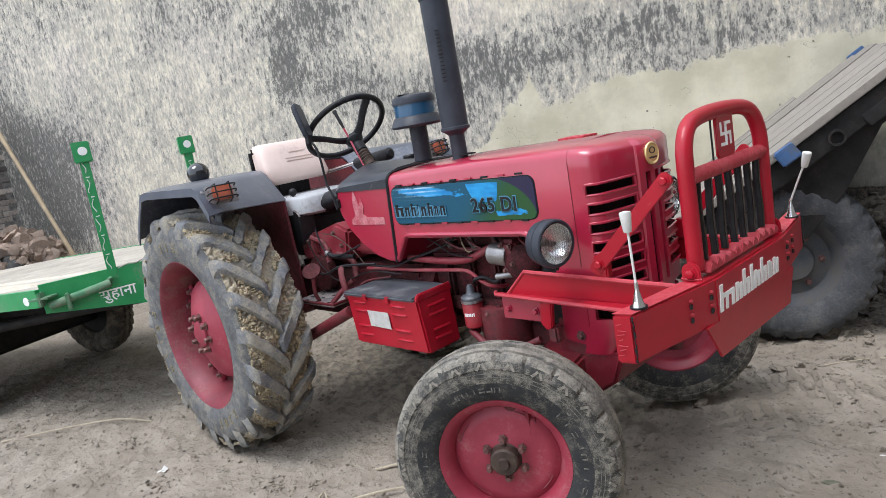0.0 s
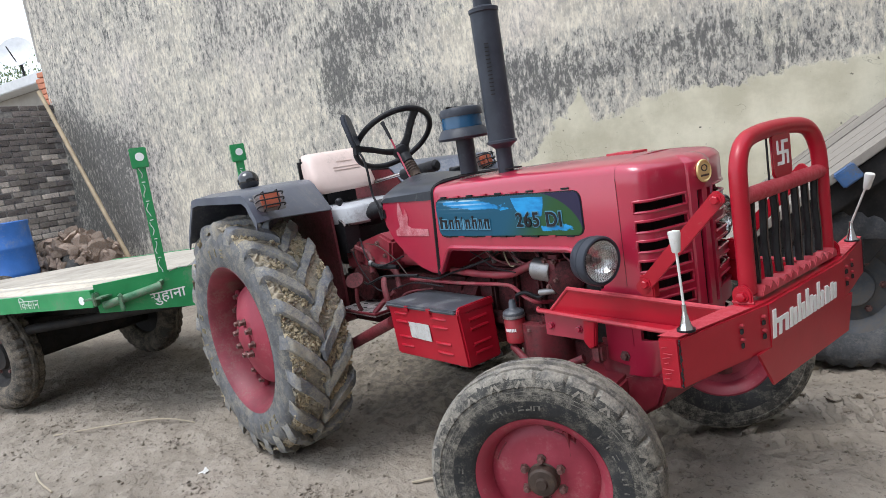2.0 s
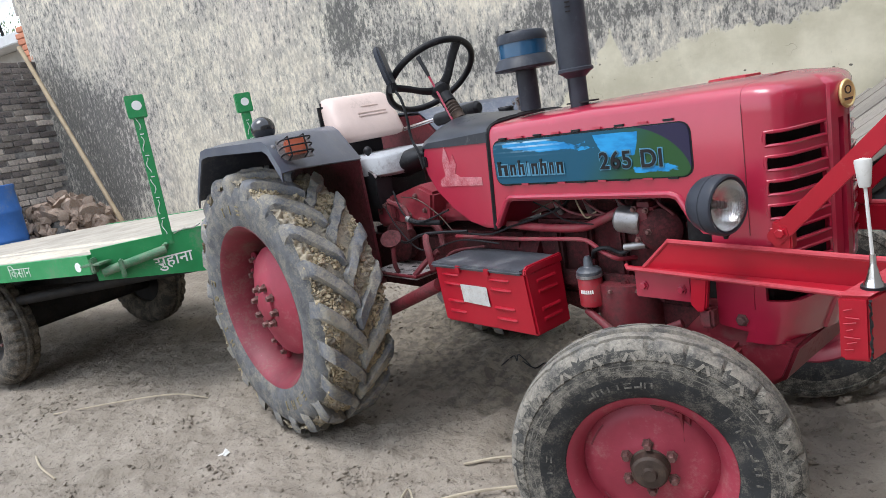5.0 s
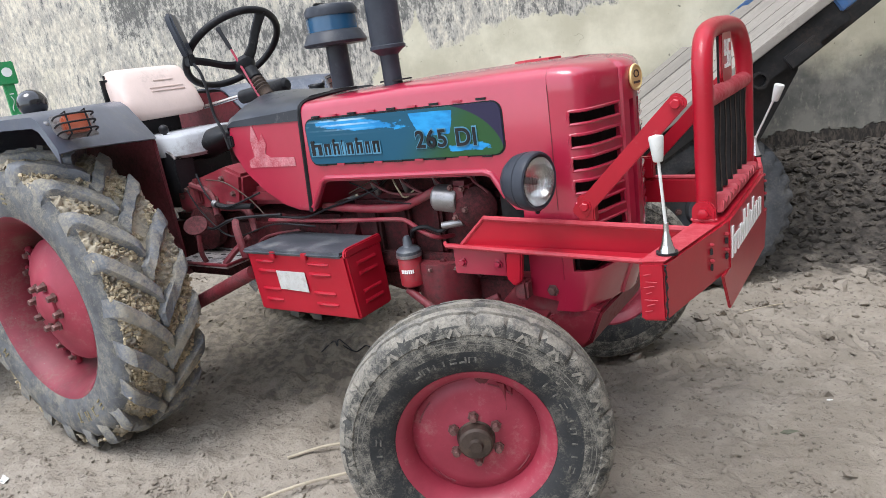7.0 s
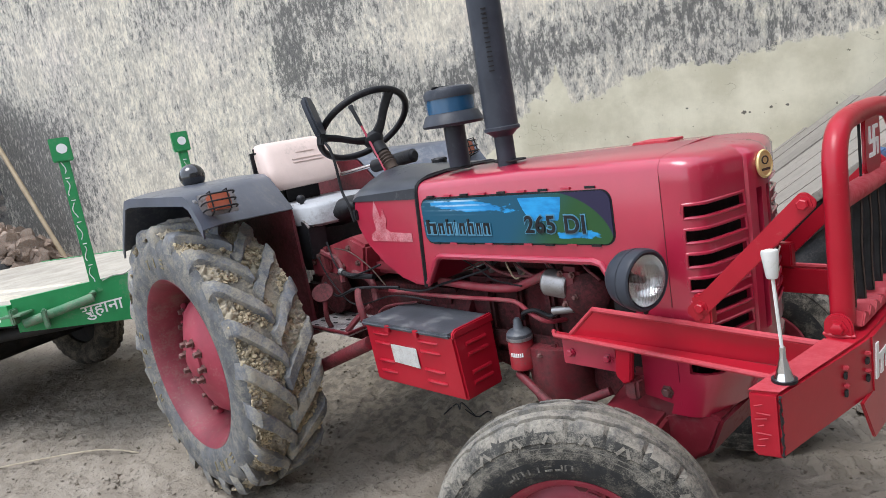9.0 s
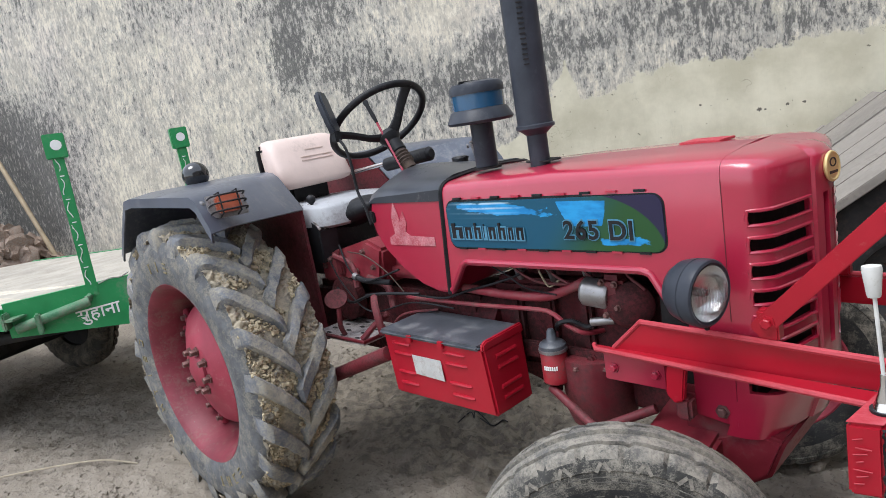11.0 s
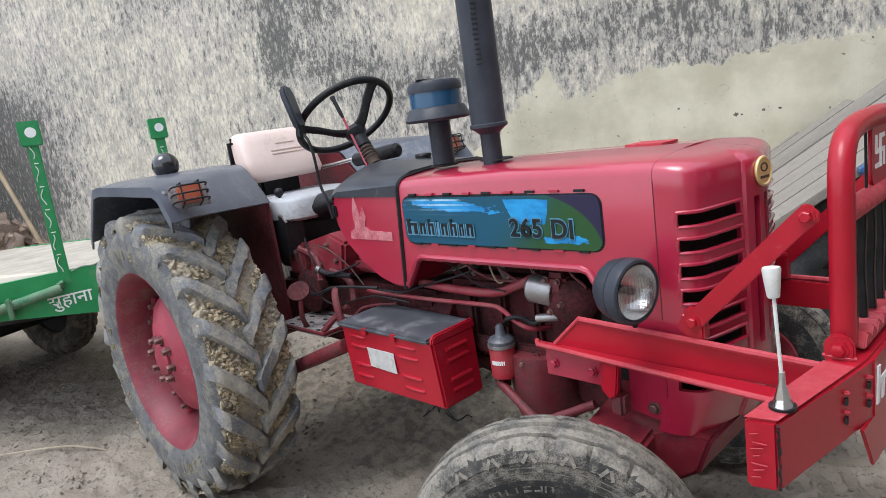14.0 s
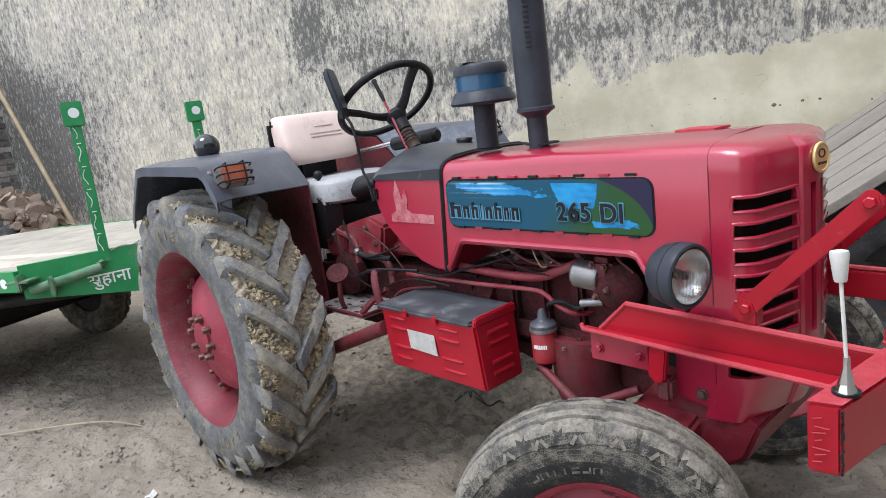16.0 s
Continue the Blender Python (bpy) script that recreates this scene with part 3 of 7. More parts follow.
bp = N.n.new("ShaderNodeBump")
bp.inputs["Strength"].default_value, bp.inputs["Distance"].default_value = 0.9, 0.016
rl_ = N.math("ADD", N.math("ADD", N.math("MULTIPLY", e2, 1.6), N.math("MULTIPLY", e4, -0.8)), N.math("MULTIPLY", e3, 0.55))
rl_ = N.math("ADD", rl_, N.math("MULTIPLY", prints, -0.22))
rl_ = N.math("ADD", rl_, N.math("MULTIPLY", press, -0.45))
N.l.new(rl_, bp.inputs["Height"])
N.l.new(bp.outputs["Normal"], gb.inputs["Normal"])
M["earth"] = gm

# ---- ground, one sheet to the horizon ----
WALL_ANGLE = math.atan(0.37)
WDIR = Vector((math.cos(WALL_ANGLE), math.sin(WALL_ANGLE), 0))
WNOR = Vector((-WDIR.y, WDIR.x, 0))
WORG = Vector((0, 2.7, 0))


def along(x, y):
    p = Vector((x, y, 0)) - WORG
    return p.dot(WDIR), -p.dot(WNOR)


def ramp01(v, a, b):
    t = min(1.0, max(0.0, (v - a) / (b - a)))
    return t * t * (3 - 2 * t)


def ground_height(x, y):
    far = math.hypot(x - 0.5, y - 0.5)
    k = 1 - ramp01(far, 6, 14)
    h = 0.018 * noise.noise((x * 0.9, y * 0.9, 0.3)) + 0.012 * noise.noise((x * 3.1, y * 3.1, 4.2)) * k
    if k > 0.3:
        h += 0.020 * noise.noise((x * 8, y * 8, 7.7)) + 0.026 * abs(noise.noise((x * 15, y * 19, 1.1))) + 0.010 * noise.noise((x * 26, y * 26, 8.1)) - 0.018 * abs(noise.noise((x * 5 + 9, y * 6, 3.1)))
    s, d = along(x, y)
    clod = ramp01(s, 0.9, 2.0) * ramp01(d, 1.7, 0.1)
    h += 0.34 * clod * clod + clod * (0.10 * abs(noise.noise((x * 6, y * 6, 2.2))) + 0.05 * abs(noise.noise((x * 17, y * 17, 5.0))))
    # earth churned up between the wheels
    churn = ramp01(x, 0.1, 0.5) * ramp01(x, 1.9, 1.5) * ramp01(y, -0.35, 0.0) * ramp01(y, 1.3, 0.9)
    if churn > 0:
        h += churn * (0.075 * abs(noise.noise((x * 5 + y * 2, y * 9, 6.6))) + 0.05 * abs(noise.noise((x * 14, y * 17, 2.9))) - 0.03)
    # a lug-printed wheel track beneath the tractor
    lane = y - 0.36 - 0.12 * (x - 0.6)
    if -0.6 < x < 1.9 and abs(lane) < 0.2:
        w = math.sin((x + abs(lane) * 0.9) * 2 * math.pi / 0.17)
        h -= 0.016 * ramp01(w, -0.2, 0.5) * ramp01(0.2 - abs(lane), 0, 0.05)
    return h - 0.004


def ladder(lo, hi, fine_step, out):
    a = list(np.arange(lo, hi + 1e-6, fine_step))
    v, s = hi, fine_step
    up, dn = [], []
    while v < out:
        s *= 1.18
        v += s
        up.append(v)
    v, s = lo, fine_step
    while v > -out:
        s *= 1.18
        v -= s
        dn.append(v)
    return dn[::-1] + a + up


gx, gy = ladder(-3.2, 3.6, 0.022, 250), ladder(-1.9, 3.5, 0.022, 250)
verts = [(x, y, ground_height(x, y)) for x in gx for y in gy]
ny = len(gy)
faces = [(i * ny + j, (i + 1) * ny + j, (i + 1) * ny + j + 1, i * ny + j + 1) for i in range(len(gx) - 1) for j in range(ny - 1)]
gme = bpy.data.meshes.new("ground")
gme.from_pydata(verts, [], faces)
gme.polygons.foreach_set("use_smooth", [True] * len(faces))
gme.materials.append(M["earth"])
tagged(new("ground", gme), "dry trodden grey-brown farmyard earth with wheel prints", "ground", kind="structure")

# ---- the long wall ----
WM = Matrix.Translation(WORG) @ Matrix.Rotation(WALL_ANGLE, 4, "Z")
b = bmesh.new()
cols = [(-7.66 + 15.66 * i / 60) for i in range(61)]
rows_z = [-0.4 + 6.4 * i / 26 for i in range(27)]
front = [[Vector((s, 0.012 * noise.noise((s * 0.8, z * 0.8, 3.0)) + 0.006 * noise.noise((s * 3, z * 3, 9.0)), z)) for s in cols] for z in rows_z]
ring = front
b = loft(ring)
back = [[Vector((s, 0.30, z)) for s in (cols[0], cols[-1])] for z in (rows_z[0], rows_z[-1])]
b = loft(back, b)
b = loft([[r[0] for r in front], [Vector((cols[0], 0.30, z)) for z in rows_z]], b)
b = loft([[r[-1] for r in front], [Vector((cols[-1], 0.30, z)) for z in rows_z]], b)
b = loft([front[-1], [Vector((s, 0.30, rows_z[-1])) for s in cols]], b)
wall_n = part("wall_north", b, "wall", None, m=WM)
tagged(wall_n, "tall lime-plastered wall with black mould streaks and a cream patch", "wall", kind="structure")

# plain unseen wall, added to cut the light from the open side
we = part("wall_east", box(5.0, 5.3, -6.0, 4.5, -0.3, 4.6, 0.01), "plaster_far", None)
tagged(we, "plain unseen grey plastered wall added to block light", "wall", kind="structure")

# ---- tractor ----
T = thing("tractor", "red farm tractor with faded paint and a muddy ribbed rear tyre", "tractor")


def interp(x, pts):
    return float(np.interp(x, [p[0] for p in pts], [p[1] for p in pts]))


# hood shell
def hood_half(x):
    return interp(x, ((1.0, 0.232), (1.9, 0.239)))


def hood_top(x):
    return interp(x, ((0.7, -0.030), (1.05, -0.018), (1.5, -0.004), (1.85, 0.0), (2.0, 0.0)))


def hood_hem(x):
    return interp(x, ((1.0, 0.882), (1.085, 0.882), (1.10, 0.892), (1.155, 0.978), (1.175, 0.988), (1.79, 0.994), (1.815, 0.986), (1.855, 0.92), (1.88, 0.895), (1.95, 0.895)))


CROWN = ((0.0, 1.238), (0.005, 1.252), (0.015, 1.262), (0.035, 1.269), (0.13, 1.277), (0.225, 1.281))


def hood_row(x, low):
    w, dz = hood_half(x), hood_top(x)
    side = [(w, low), (w, low + (1.238 + dz - low) * 0.5)] + [(w - i, z + dz) for i, z in CROWN]
    full = [(-y, z) for y, z in side] + [(0.0, 1.2815 + dz)] + [(y, z) for y, z in side[::-1]]
    return [Vector((x + (0.09 * (z - 0.885) * max(0.0, 1 - (x - 1.085) / 0.25) if x < 1.33 else 0.0), y, z)) for y, z in full]


xs = [1.085, 1.09, 1.095, 1.10, 1.11, 1.125, 1.14, 1.155, 1.175] + [1.22 + 0.06 * i for i in range(10)] + [1.79, 1.80, 1.815, 1.835, 1.855, 1.88, 1.905, 1.93, 1.965, 2.005]
hood = part("hood", loft([hood_row(x, hood_hem(x)) for x in xs]), "hood_red", T, "faded red sheet-metal hood", sharp=50)
thick(hood, 0.012)
for s in (-1, 1):
    lip = [Vector((x + (0.09 * (hood_hem(x) - 0.885) * max(0.0, 1 - (x - 1.085) / 0.25) if x < 1.33 else 0), s * (hood_half(x) + 0.003), hood_hem(x) + 0.012)) for x in xs[2:-5]]
    part("hem_bead", tube(lip, 0.009, 8), "hood_red", hood)
# rear seam strip and the small hatch on top
part("seam_strip", tube([v + Vector((-0.004, 0, 0.002)) for v in hood_row(1.085, 0.882)], 0.008, 6), "plastic", hood, "black rubber seam")
part("top_hatch", prism([(1.79, 0.02), (1.905, 0.01), (1.912, 0.09), (1.797, 0.10)], 1.279, 1.2855, "z", 0.0015), "faded_red", hood)

# nose, with real slots
side = [(2.006, 0.239), (2.035, 0.239), (2.056, 0.2375), (2.071, 0.233), (2.084, 0.226), (2.095, 0.216), (2.103, 0.204), (2.118, 0.150), (2.128, 0.104), (2.134, 0.074), (2.135, 0.066), (2.143, 0.063), (2.150, 0.038), (2.153, 0.014)]
plan = [(x, -y) for x, y in side] + [(2.1535, 0.0)] + [(x, y) for x, y in side[::-1]]
slots = [(1.119 - 0.060 * i, 1.152 - 0.060 * i) for i in range(6)]
zs = sorted({0.60, 0.66, 0.70, 0.722, 0.758, 0.79, 1.165, 1.20, 1.237, *[v for p in slots for v in p]})
b = bmesh.new()
low_in = lambda z: 0.0 if z > 0.7 else (0.7 - z) * 0.35
grid = [[b.verts.new((x - low_in(z) * (x > 1.99), y * (1 - 0.25 * max(0.0, 0.66 - z)), z)) for x, y in plan] for z in zs]
last = len(plan) - 1
for r in range(len(zs) - 1):
    zc = (zs[r] + zs[r + 1]) / 2
    for c in range(last):
        k = min(c, last - 1 - c)
        slot = 2 <= k <= 8 and any(a < zc < d for a, d in slots)
        slit = k == 12 and 0.80 < zc < 1.15
        foot = 1 <= k <= 7 and 0.722 < zc < 0.758
        if slot or slit or foot:
            continue
        b.faces.new((grid[r][c], grid[r][c + 1], grid[r + 1][c + 1], grid[r + 1][c]))
prev = grid[-1]
for inset in (0.005, 0.010, 0.015, 0.025, 0.035, 0.06, 0.09, 0.12, 0.149):
    cur = []
    for x, y in plan:
        xx = 2.006 + (x - 2.006) * max(0.0, 1 - inset / 0.15)
        yy = y * (1 - inset / 0.239)
        cur.append(b.verts.new((xx, yy, min(interp(inset, CROWN), interp(0.239 - abs(yy), CROWN)) - 0.010 * max(0.0, xx - 2.02) / 0.13)))
    for c in range(last):
        b.faces.new((prev[c], prev[c + 1], cur[c + 1], cur[c]))
    prev = cur
nose = part("nose", b, "hood_red", T, "faded red nose with dark louvre slots", sharp=50)
thick(nose, 0.014)


def on_nose(i, z):
    """A place on the nose's skin: i counts along its plan, z is the height."""
    k = min(int(i), last - 1)
    (x0, y0), (x1, y1) = plan[k], plan[k + 1]
    x, y = x0 + (x1 - x0) * (i - k), y0 + (y1 - y0) * (i - k)
    return Vector((x, y, z))


# rolled lips round the louvre slots
for lo_, hi_ in slots:
    for flip in (False, True):
        ring = [on_nose(last - q if flip else q, z) for q, z in [(2.15 + 0.75 * j, lo_) for j in range(10)] + [(8.98, (lo_ + hi_) / 2)] + [(8.9 - 0.75 * j, hi_) for j in range(10)] + [(1.9, (lo_ + hi_) / 2)]]
        part("louvre_lip", tube(ring, 0.0048, 6, True), "hood_red", nose)
part("radiator", box(1.93, 2.035, -0.205, 0.205, 0.64, 1.2, 0.01), "radiator", nose)
for s in (-1, 1):
    part("seam_line", box(2.0048, 2.0066, s * 0.2395 - 0.0008, s * 0.2395 + 0.0008, 0.895, 1.225), "dark_red", hood)
    part("nose_skirt", prism([(1.90, 0.90), (2.010, 0.90), (2.006, 0.625), (1.90, 0.64)], s * 0.227, s * 0.2385, "y", 0.004), "hood_red", nose)
BM = aim((2.1575, -0.006, 1.206), (1, -0.20, 0.05)) @ Matrix.Diagonal((0.88, 1.0, 1, 1))
badge = part("badge", lathe([(0, 0), (0.034, 0), (0.036, 0.004), (0.034, 0.0075), (0.031, 0.0085), (0.028, 0.006), (0, 0.0065)], 36, BM, None, False), "gold", nose, "oval gold maker's badge with a raised rim")
part("badge_mark", lathe([(0.009, 0.0055), (0.0125, 0.0055), (0.0125, 0.0076), (0.009, 0.0076)], 24, BM @ Matrix.Translation((0, 0.009, 0)) @ Matrix.Diagonal((1.25, 0.85, 1, 1))), "hub_rust", badge)
part("badge_mark", box(-0.019, 0.019, -0.0165, -0.0105, 0.0055, 0.0074), "hub_rust", badge, m=BM)

# decal panel on each side
dm = bpy.data.materials.new("peeling_blue_green_decal")
dm.use_nodes = True
N = Nodes(dm)
db = N.n["Principled BSDF"]
tc = N.n.new("ShaderNodeTexCoord")
sp = N.n.new("ShaderNodeSeparateXYZ")
N.l.new(tc.outputs["Object"], sp.inputs[0])
OB, X, Z = tc.outputs["Object"], sp.outputs["X"], sp.outputs["Z"]
rag = N.noise(OB, 22, 6, 0.6, stretch=(0.5, 1, 1.4))
basec = N.mix(N.step(N.math("ADD", X, N.math("MULTIPLY", Z, -0.8)), 0.62, 0.85), (0.010, 0.075, 0.13), (0.022, 0.075, 0.022))
navy = N.step(N.math("ADD", N.math("POWER", N.math("DIVIDE", N.math("SUBTRACT", X, 1.62), 0.245), 2.0), N.math("POWER", N.math("DIVIDE", N.math("SUBTRACT", Z, 1.05), 0.155), 2.0)), 1.0, 1.04)
navy = N.math("MULTIPLY", navy, N.step(X, 1.66, 1.68))
basec = N.mix(navy, basec, (0.022, 0.018, 0.05))
sheet = N.math("MULTIPLY", N.blob(X, N.math("ADD", Z, N.math("MULTIPLY", N.math("SUBTRACT", X, 1.2), 0.055)), 1.36, 1.176, 0.27, 0.026), 0.84)
square = N.math("MULTIPLY", N.math("MULTIPLY", N.step(N.math("ADD", X, N.math("MULTIPLY", Z, 0.55)), 2.205, 2.215), N.step(N.math("ADD", X, N.math("MULTIPLY", Z, -0.25)), 1.423, 1.413)), N.math("MULTIPLY", N.step(Z, 1.112, 1.122), N.step(Z, 1.190, 1.184)))
sheet = N.math("ADD", sheet, N.math("MULTIPLY", square, 0.74))
sheet = N.math("ADD", sheet, N.math("MULTIPLY", N.blob(X, Z, 1.75, 1.078, 0.14, 0.022), 0.72))
sheet = N.math("ADD", sheet, N.math("MULTIPLY", N.blob(X, Z, 1.24, 1.09, 0.07, 0.04), 0.62))
blue = N.step(N.math("ADD", sheet, N.math("SUBTRACT", rag, 0.5)), 0.55, 0.60)
basec = N.mix(blue, basec, N.mix(N.step(rag, 0.4, 0.65), (0.015, 0.19, 0.46), (0.03, 0.30, 0.62)))
lines = N.math("MULTIPLY", N.step(N.math("SINE", N.math("MULTIPLY", Z, 420.0)), 0.2, 0.6), N.blob(X, Z, 1.30, 1.18, 0.10, 0.022))
basec = N.mix(N.math("MULTIPLY", lines, N.step(rag, 0.42, 0.55)), basec, (0.45, 0.60, 0.68))
N.l.new(basec, db.inputs["Base Color"])
db.inputs["Roughness"].default_value = 0.45
db.inputs["Specular IOR Level"].default_value = 0.3
M["decal"] = dm


def rounded(x0, x1, z0, z1, r, k=5):
    out = []
    for cx, cz, a0 in ((x1 - r, z1 - r, 0), (x0 + r, z1 - r, 90), (x0 + r, z0 + r, 180), (x1 - r, z0 + r, 270)):
        out += [(cx + r * math.cos(radians(a0 + 90 * i / k)), cz + r * math.sin(radians(a0 + 90 * i / k))) for i in range(k + 1)]
    return out


for s in (-1, 1):
    y = s * 0.227
    pts = rounded(1.134, 1.866, 1.048, 1.192, 0.03)
    sk = lambda p: (p[0], p[1] + 0.006 * (p[0] - 1.13) / 0.73)
    rim_part = part("decal_frame", prism([sk(p) for p in rounded(1.128, 1.873, 1.042, 1.198, 0.034)], y - 0.013, y + 0.013, "y", 0.003), "plastic", hood)
    plate = part("decal", prism([sk(p) for p in pts], y - 0.0155, y + 0.0155, "y", 0.001), "decal", hood, "peeling blue and green side decal")
    for i in range(9):
        for zz in (1.047, 1.204):
            x = 1.17 + 0.078 * i
            part("decal_clip", box(x, x + 0.03, y - 0.0165, y + 0.0165, zz - 0.005 + 0.006 * (x - 1.13) / 0.73, zz + 0.001 + 0.006 * (x - 1.13) / 0.73), "hood_red" if i % 2 else "plastic", rim_part)
    yy = y - 0.0185 if s < 0 else y + 0.0185
    # maker's name, as plain upright strokes
    x = 1.150
    for wd, ht in ((0.046, 0.048), (0.026, 0.036), (0.026, 0.050), (0.009, 0.046), (0.026, 0.036), (0.026, 0.050), (0.018, 0.036), (0.026, 0.036)):
        part("name_edge", box(x - 0.004, x + wd + 0.004, yy - 0.0009, yy + 0.0009, 1.074, 1.078 + min(ht, 0.040), 0.0), "letter_edge", plate)
        part("name_stroke", box(x, x + wd * 0.36, yy - 0.002, yy + 0.002, 1.078, 1.078 + ht, 0.001), "plastic", plate)
        if wd > 0.012:
            part("name_stroke", box(x + wd * 0.64, x + wd, yy - 0.002, yy + 0.002, 1.078, 1.078 + min(ht, 0.036), 0.001), "plastic", plate)
            part("name_stroke", box(x, x + wd, yy - 0.0015, yy + 0.0015, 1.078 + 0.027, 1.078 + 0.036), "plastic", plate)
        x += wd + 0.012
    for sz_, of_, ex_, mt_ in ((0.070, 0.0045, 0.0008, "letter_edge"),):
        ec = bpy.data.curves.new("number_edge", "FONT")
        ec.body, ec.size, ec.extrude, ec.align_x, ec.space_character, ec.offset = "265 DI", sz_, ex_, "LEFT", 1.1, of_
        ec.materials.append(M[mt_])
        eo = new("number_edge", ec)
        eo.parent = plate
        eo.matrix_basis = Matrix.Translation((1.575, yy + 0.0012, 1.085)) @ Matrix.Rotation(radians(90), 4, "X") if s < 0 else Matrix.Translation((1.815, yy - 0.0012, 1.085)) @ Matrix.Rotation(radians(180), 4, "Z") @ Matrix.Rotation(radians(90), 4, "X")
    fc = bpy.data.curves.new("model_number", "FONT")
    fc.body, fc.size, fc.extrude, fc.align_x = "265 DI", 0.070, 0.002, "LEFT"
    fc.space_character = 1.1
    fc.offset = 0.0012
    fc.materials.append(M["plastic"])
    fo = new("model_number", fc)
    fo.parent = plate
    fo.matrix_basis = Matrix.Translation((1.575, yy, 1.085)) @ Matrix.Rotation(radians(90), 4, "X") if s < 0 else Matrix.Translation((1.815, yy, 1.085)) @ Matrix.Rotation(radians(180), 4, "Z") @ Matrix.Rotation(radians(90), 4, "X")

# rear cowl and dash
COWL = [(0.735, 1.205), (0.716, 1.14), (0.733, 1.085), (0.775, 1.02), (0.85, 0.955), (0.935, 0.905), (1.01, 0.884), (1.077, 0.882), (1.105, 1.212)]
cowl = part("cowl", prism(COWL, -0.228, 0.228, "y", 0.012), "hood_red", T, "red cowl below the dash")
rows = []
for x in (0.725, 0.735, 0.77, 0.88, 1.0, 1.110):
    w = 0.232 if x > 0.73 else 0.221
    h = interp(x, ((0.725, 1.215), (0.735, 1.235), (0.77, 1.250), (1.110, 1.268)))
    up = interp(x, ((0.725, 0.030), (0.77, 0.044), (0.90, 0.034), (1.0, 0.020), (1.110, 0.006)))
    rows.append([Vector((x, -w, 1.195)), Vector((x, -w, h - 0.035)), Vector((x, -w + 0.02, h - 0.012)), Vector((x, -w + 0.07, h + 0.25 * up)), Vector((x, -0.08, h + 0.85 * up)), Vector((x, 0, h + 0.002 + up)), Vector((x, 0.08, h + 0.85 * up)), Vector((x, w - 0.07, h + 0.25 * up)), Vector((x, w - 0.02, h - 0.012)), Vector((x, w, h - 0.035)), Vector((x, w, 1.195))])
part("dash_top", loft(rows, None, True), "dash", cowl, "black dash cover")
part("filler_cap", merge(lathe([(0, 0), (0.030, 0), (0.030, 0.018), (0.025, 0.024), (0, 0.025)], 20, aim((0.905, 0.09, 1.278), (0, 0, 1)), None, False), box(0.868, 0.942, 0.078, 0.102, 1.292, 1.300, 0.003)), "plastic", cowl, "black filler cap")
for s in (-1, 1):
    # pale transfer: a rough upright shape over a bar
    part("cowl_transfer", prism([(0.815, 1.045), (1.045, 1.045), (1.045, 1.075), (0.93, 1.078), (0.905, 1.092), (0.918, 1.125), (0.905, 1.165), (0.885, 1.13), (0.862, 1.20), (0.842, 1.14), (0.848, 1.085), (0.815, 1.07)], s * 0.2295 - 0.001, s * 0.2295 + 0.001, "y"), "sticker_pink", cowl, "worn pale transfer")
    part("cowl_latch", box(0.722, 0.752, s * 0.232 - 0.008, s * 0.232 + 0.008, 1.125, 1.165, 0.004), "plastic", cowl)

# exhaust stack and air cleaner
st = part("exhaust_pipe", lathe([(0, 0.0), (0.030, 0.0), (0.030, 0.118), (0.046, 0.132), (0.057, 0.138), (0.057, 0.147), (0.052, 0.150), (0.052, 0.615), (0.056, 0.618), (0.056, 0.630), (0.034, 0.640), (0.034, 0.665), (0.030, 0.665), (0.030, 0.60), (0, 0.60)], 32, aim((1.413, -0.095, 1.242), (-0.004, 0, 1)), None, False), "black_paint", T, "black exhaust stack with punched slots")
# flat black disc, the shaded hole round the stack put into its colour
part("stack_collar", lathe([(0, 0), (0.042, 0), (0.042, 0.004), (0, 0.004)], 24, aim((1.413, -0.080, 1.2795), (0, 0, 1)) @ Matrix.Diagonal((1.35, 1.0, 1, 1)), None, False), "radiator", st)
for i in range(14):
    part("vent_slot", box(-0.008, 0.008, -0.0015, 0.0015, -0.0018, 0.0018), "radiator", st, m=Matrix.Translation((1.4125 + 0.0312, -0.095 - 0.0425, 1.56 + 0.014 * i)) @ Matrix.Rotation(radians(38), 4, "Z"))
ac = part("air_cleaner", lathe([(0, 0.04), (0.036, 0.04), (0.036, 0.175), (0.100, 0.178), (0.106, 0.186), (0.090, 0.218), (0.084, 0.222), (0, 0.222)], 36, aim((1.202, -0.095, 1.240), (0, 0, 1)), None, False), "black_paint", T, "black pre-cleaner with a blue bowl")
part("bowl", lathe([(0, 0.222), (0.083, 0.222), (0.083, 0.268), (0, 0.268)], 36, aim((1.202, -0.095, 1.240), (0, 0, 1)), None, False), "blue_band", ac, "clear blue plastic bowl")
part("cap", lathe([(0, 0.268), (0.086, 0.268), (0.086, 0.288), (0.078, 0.300), (0.05, 0.306), (0, 0.308)], 36, aim((1.202, -0.095, 1.240), (0, 0, 1)), None, False), "black_paint", ac)
part("cap_clip", box(1.195, 1.209, -0.17, -0.02, 1.538, 1.549, 0.004), "plastic", ac)
# likewise a black disc painted for the shaded gap below the cleaner
part("base_gap", lathe([(0, 0), (0.046, 0), (0.046, 0.006), (0, 0.006)], 24, aim((1.202, -0.095, 1.272), (0, 0, 1)), None, False), "radiator", ac)

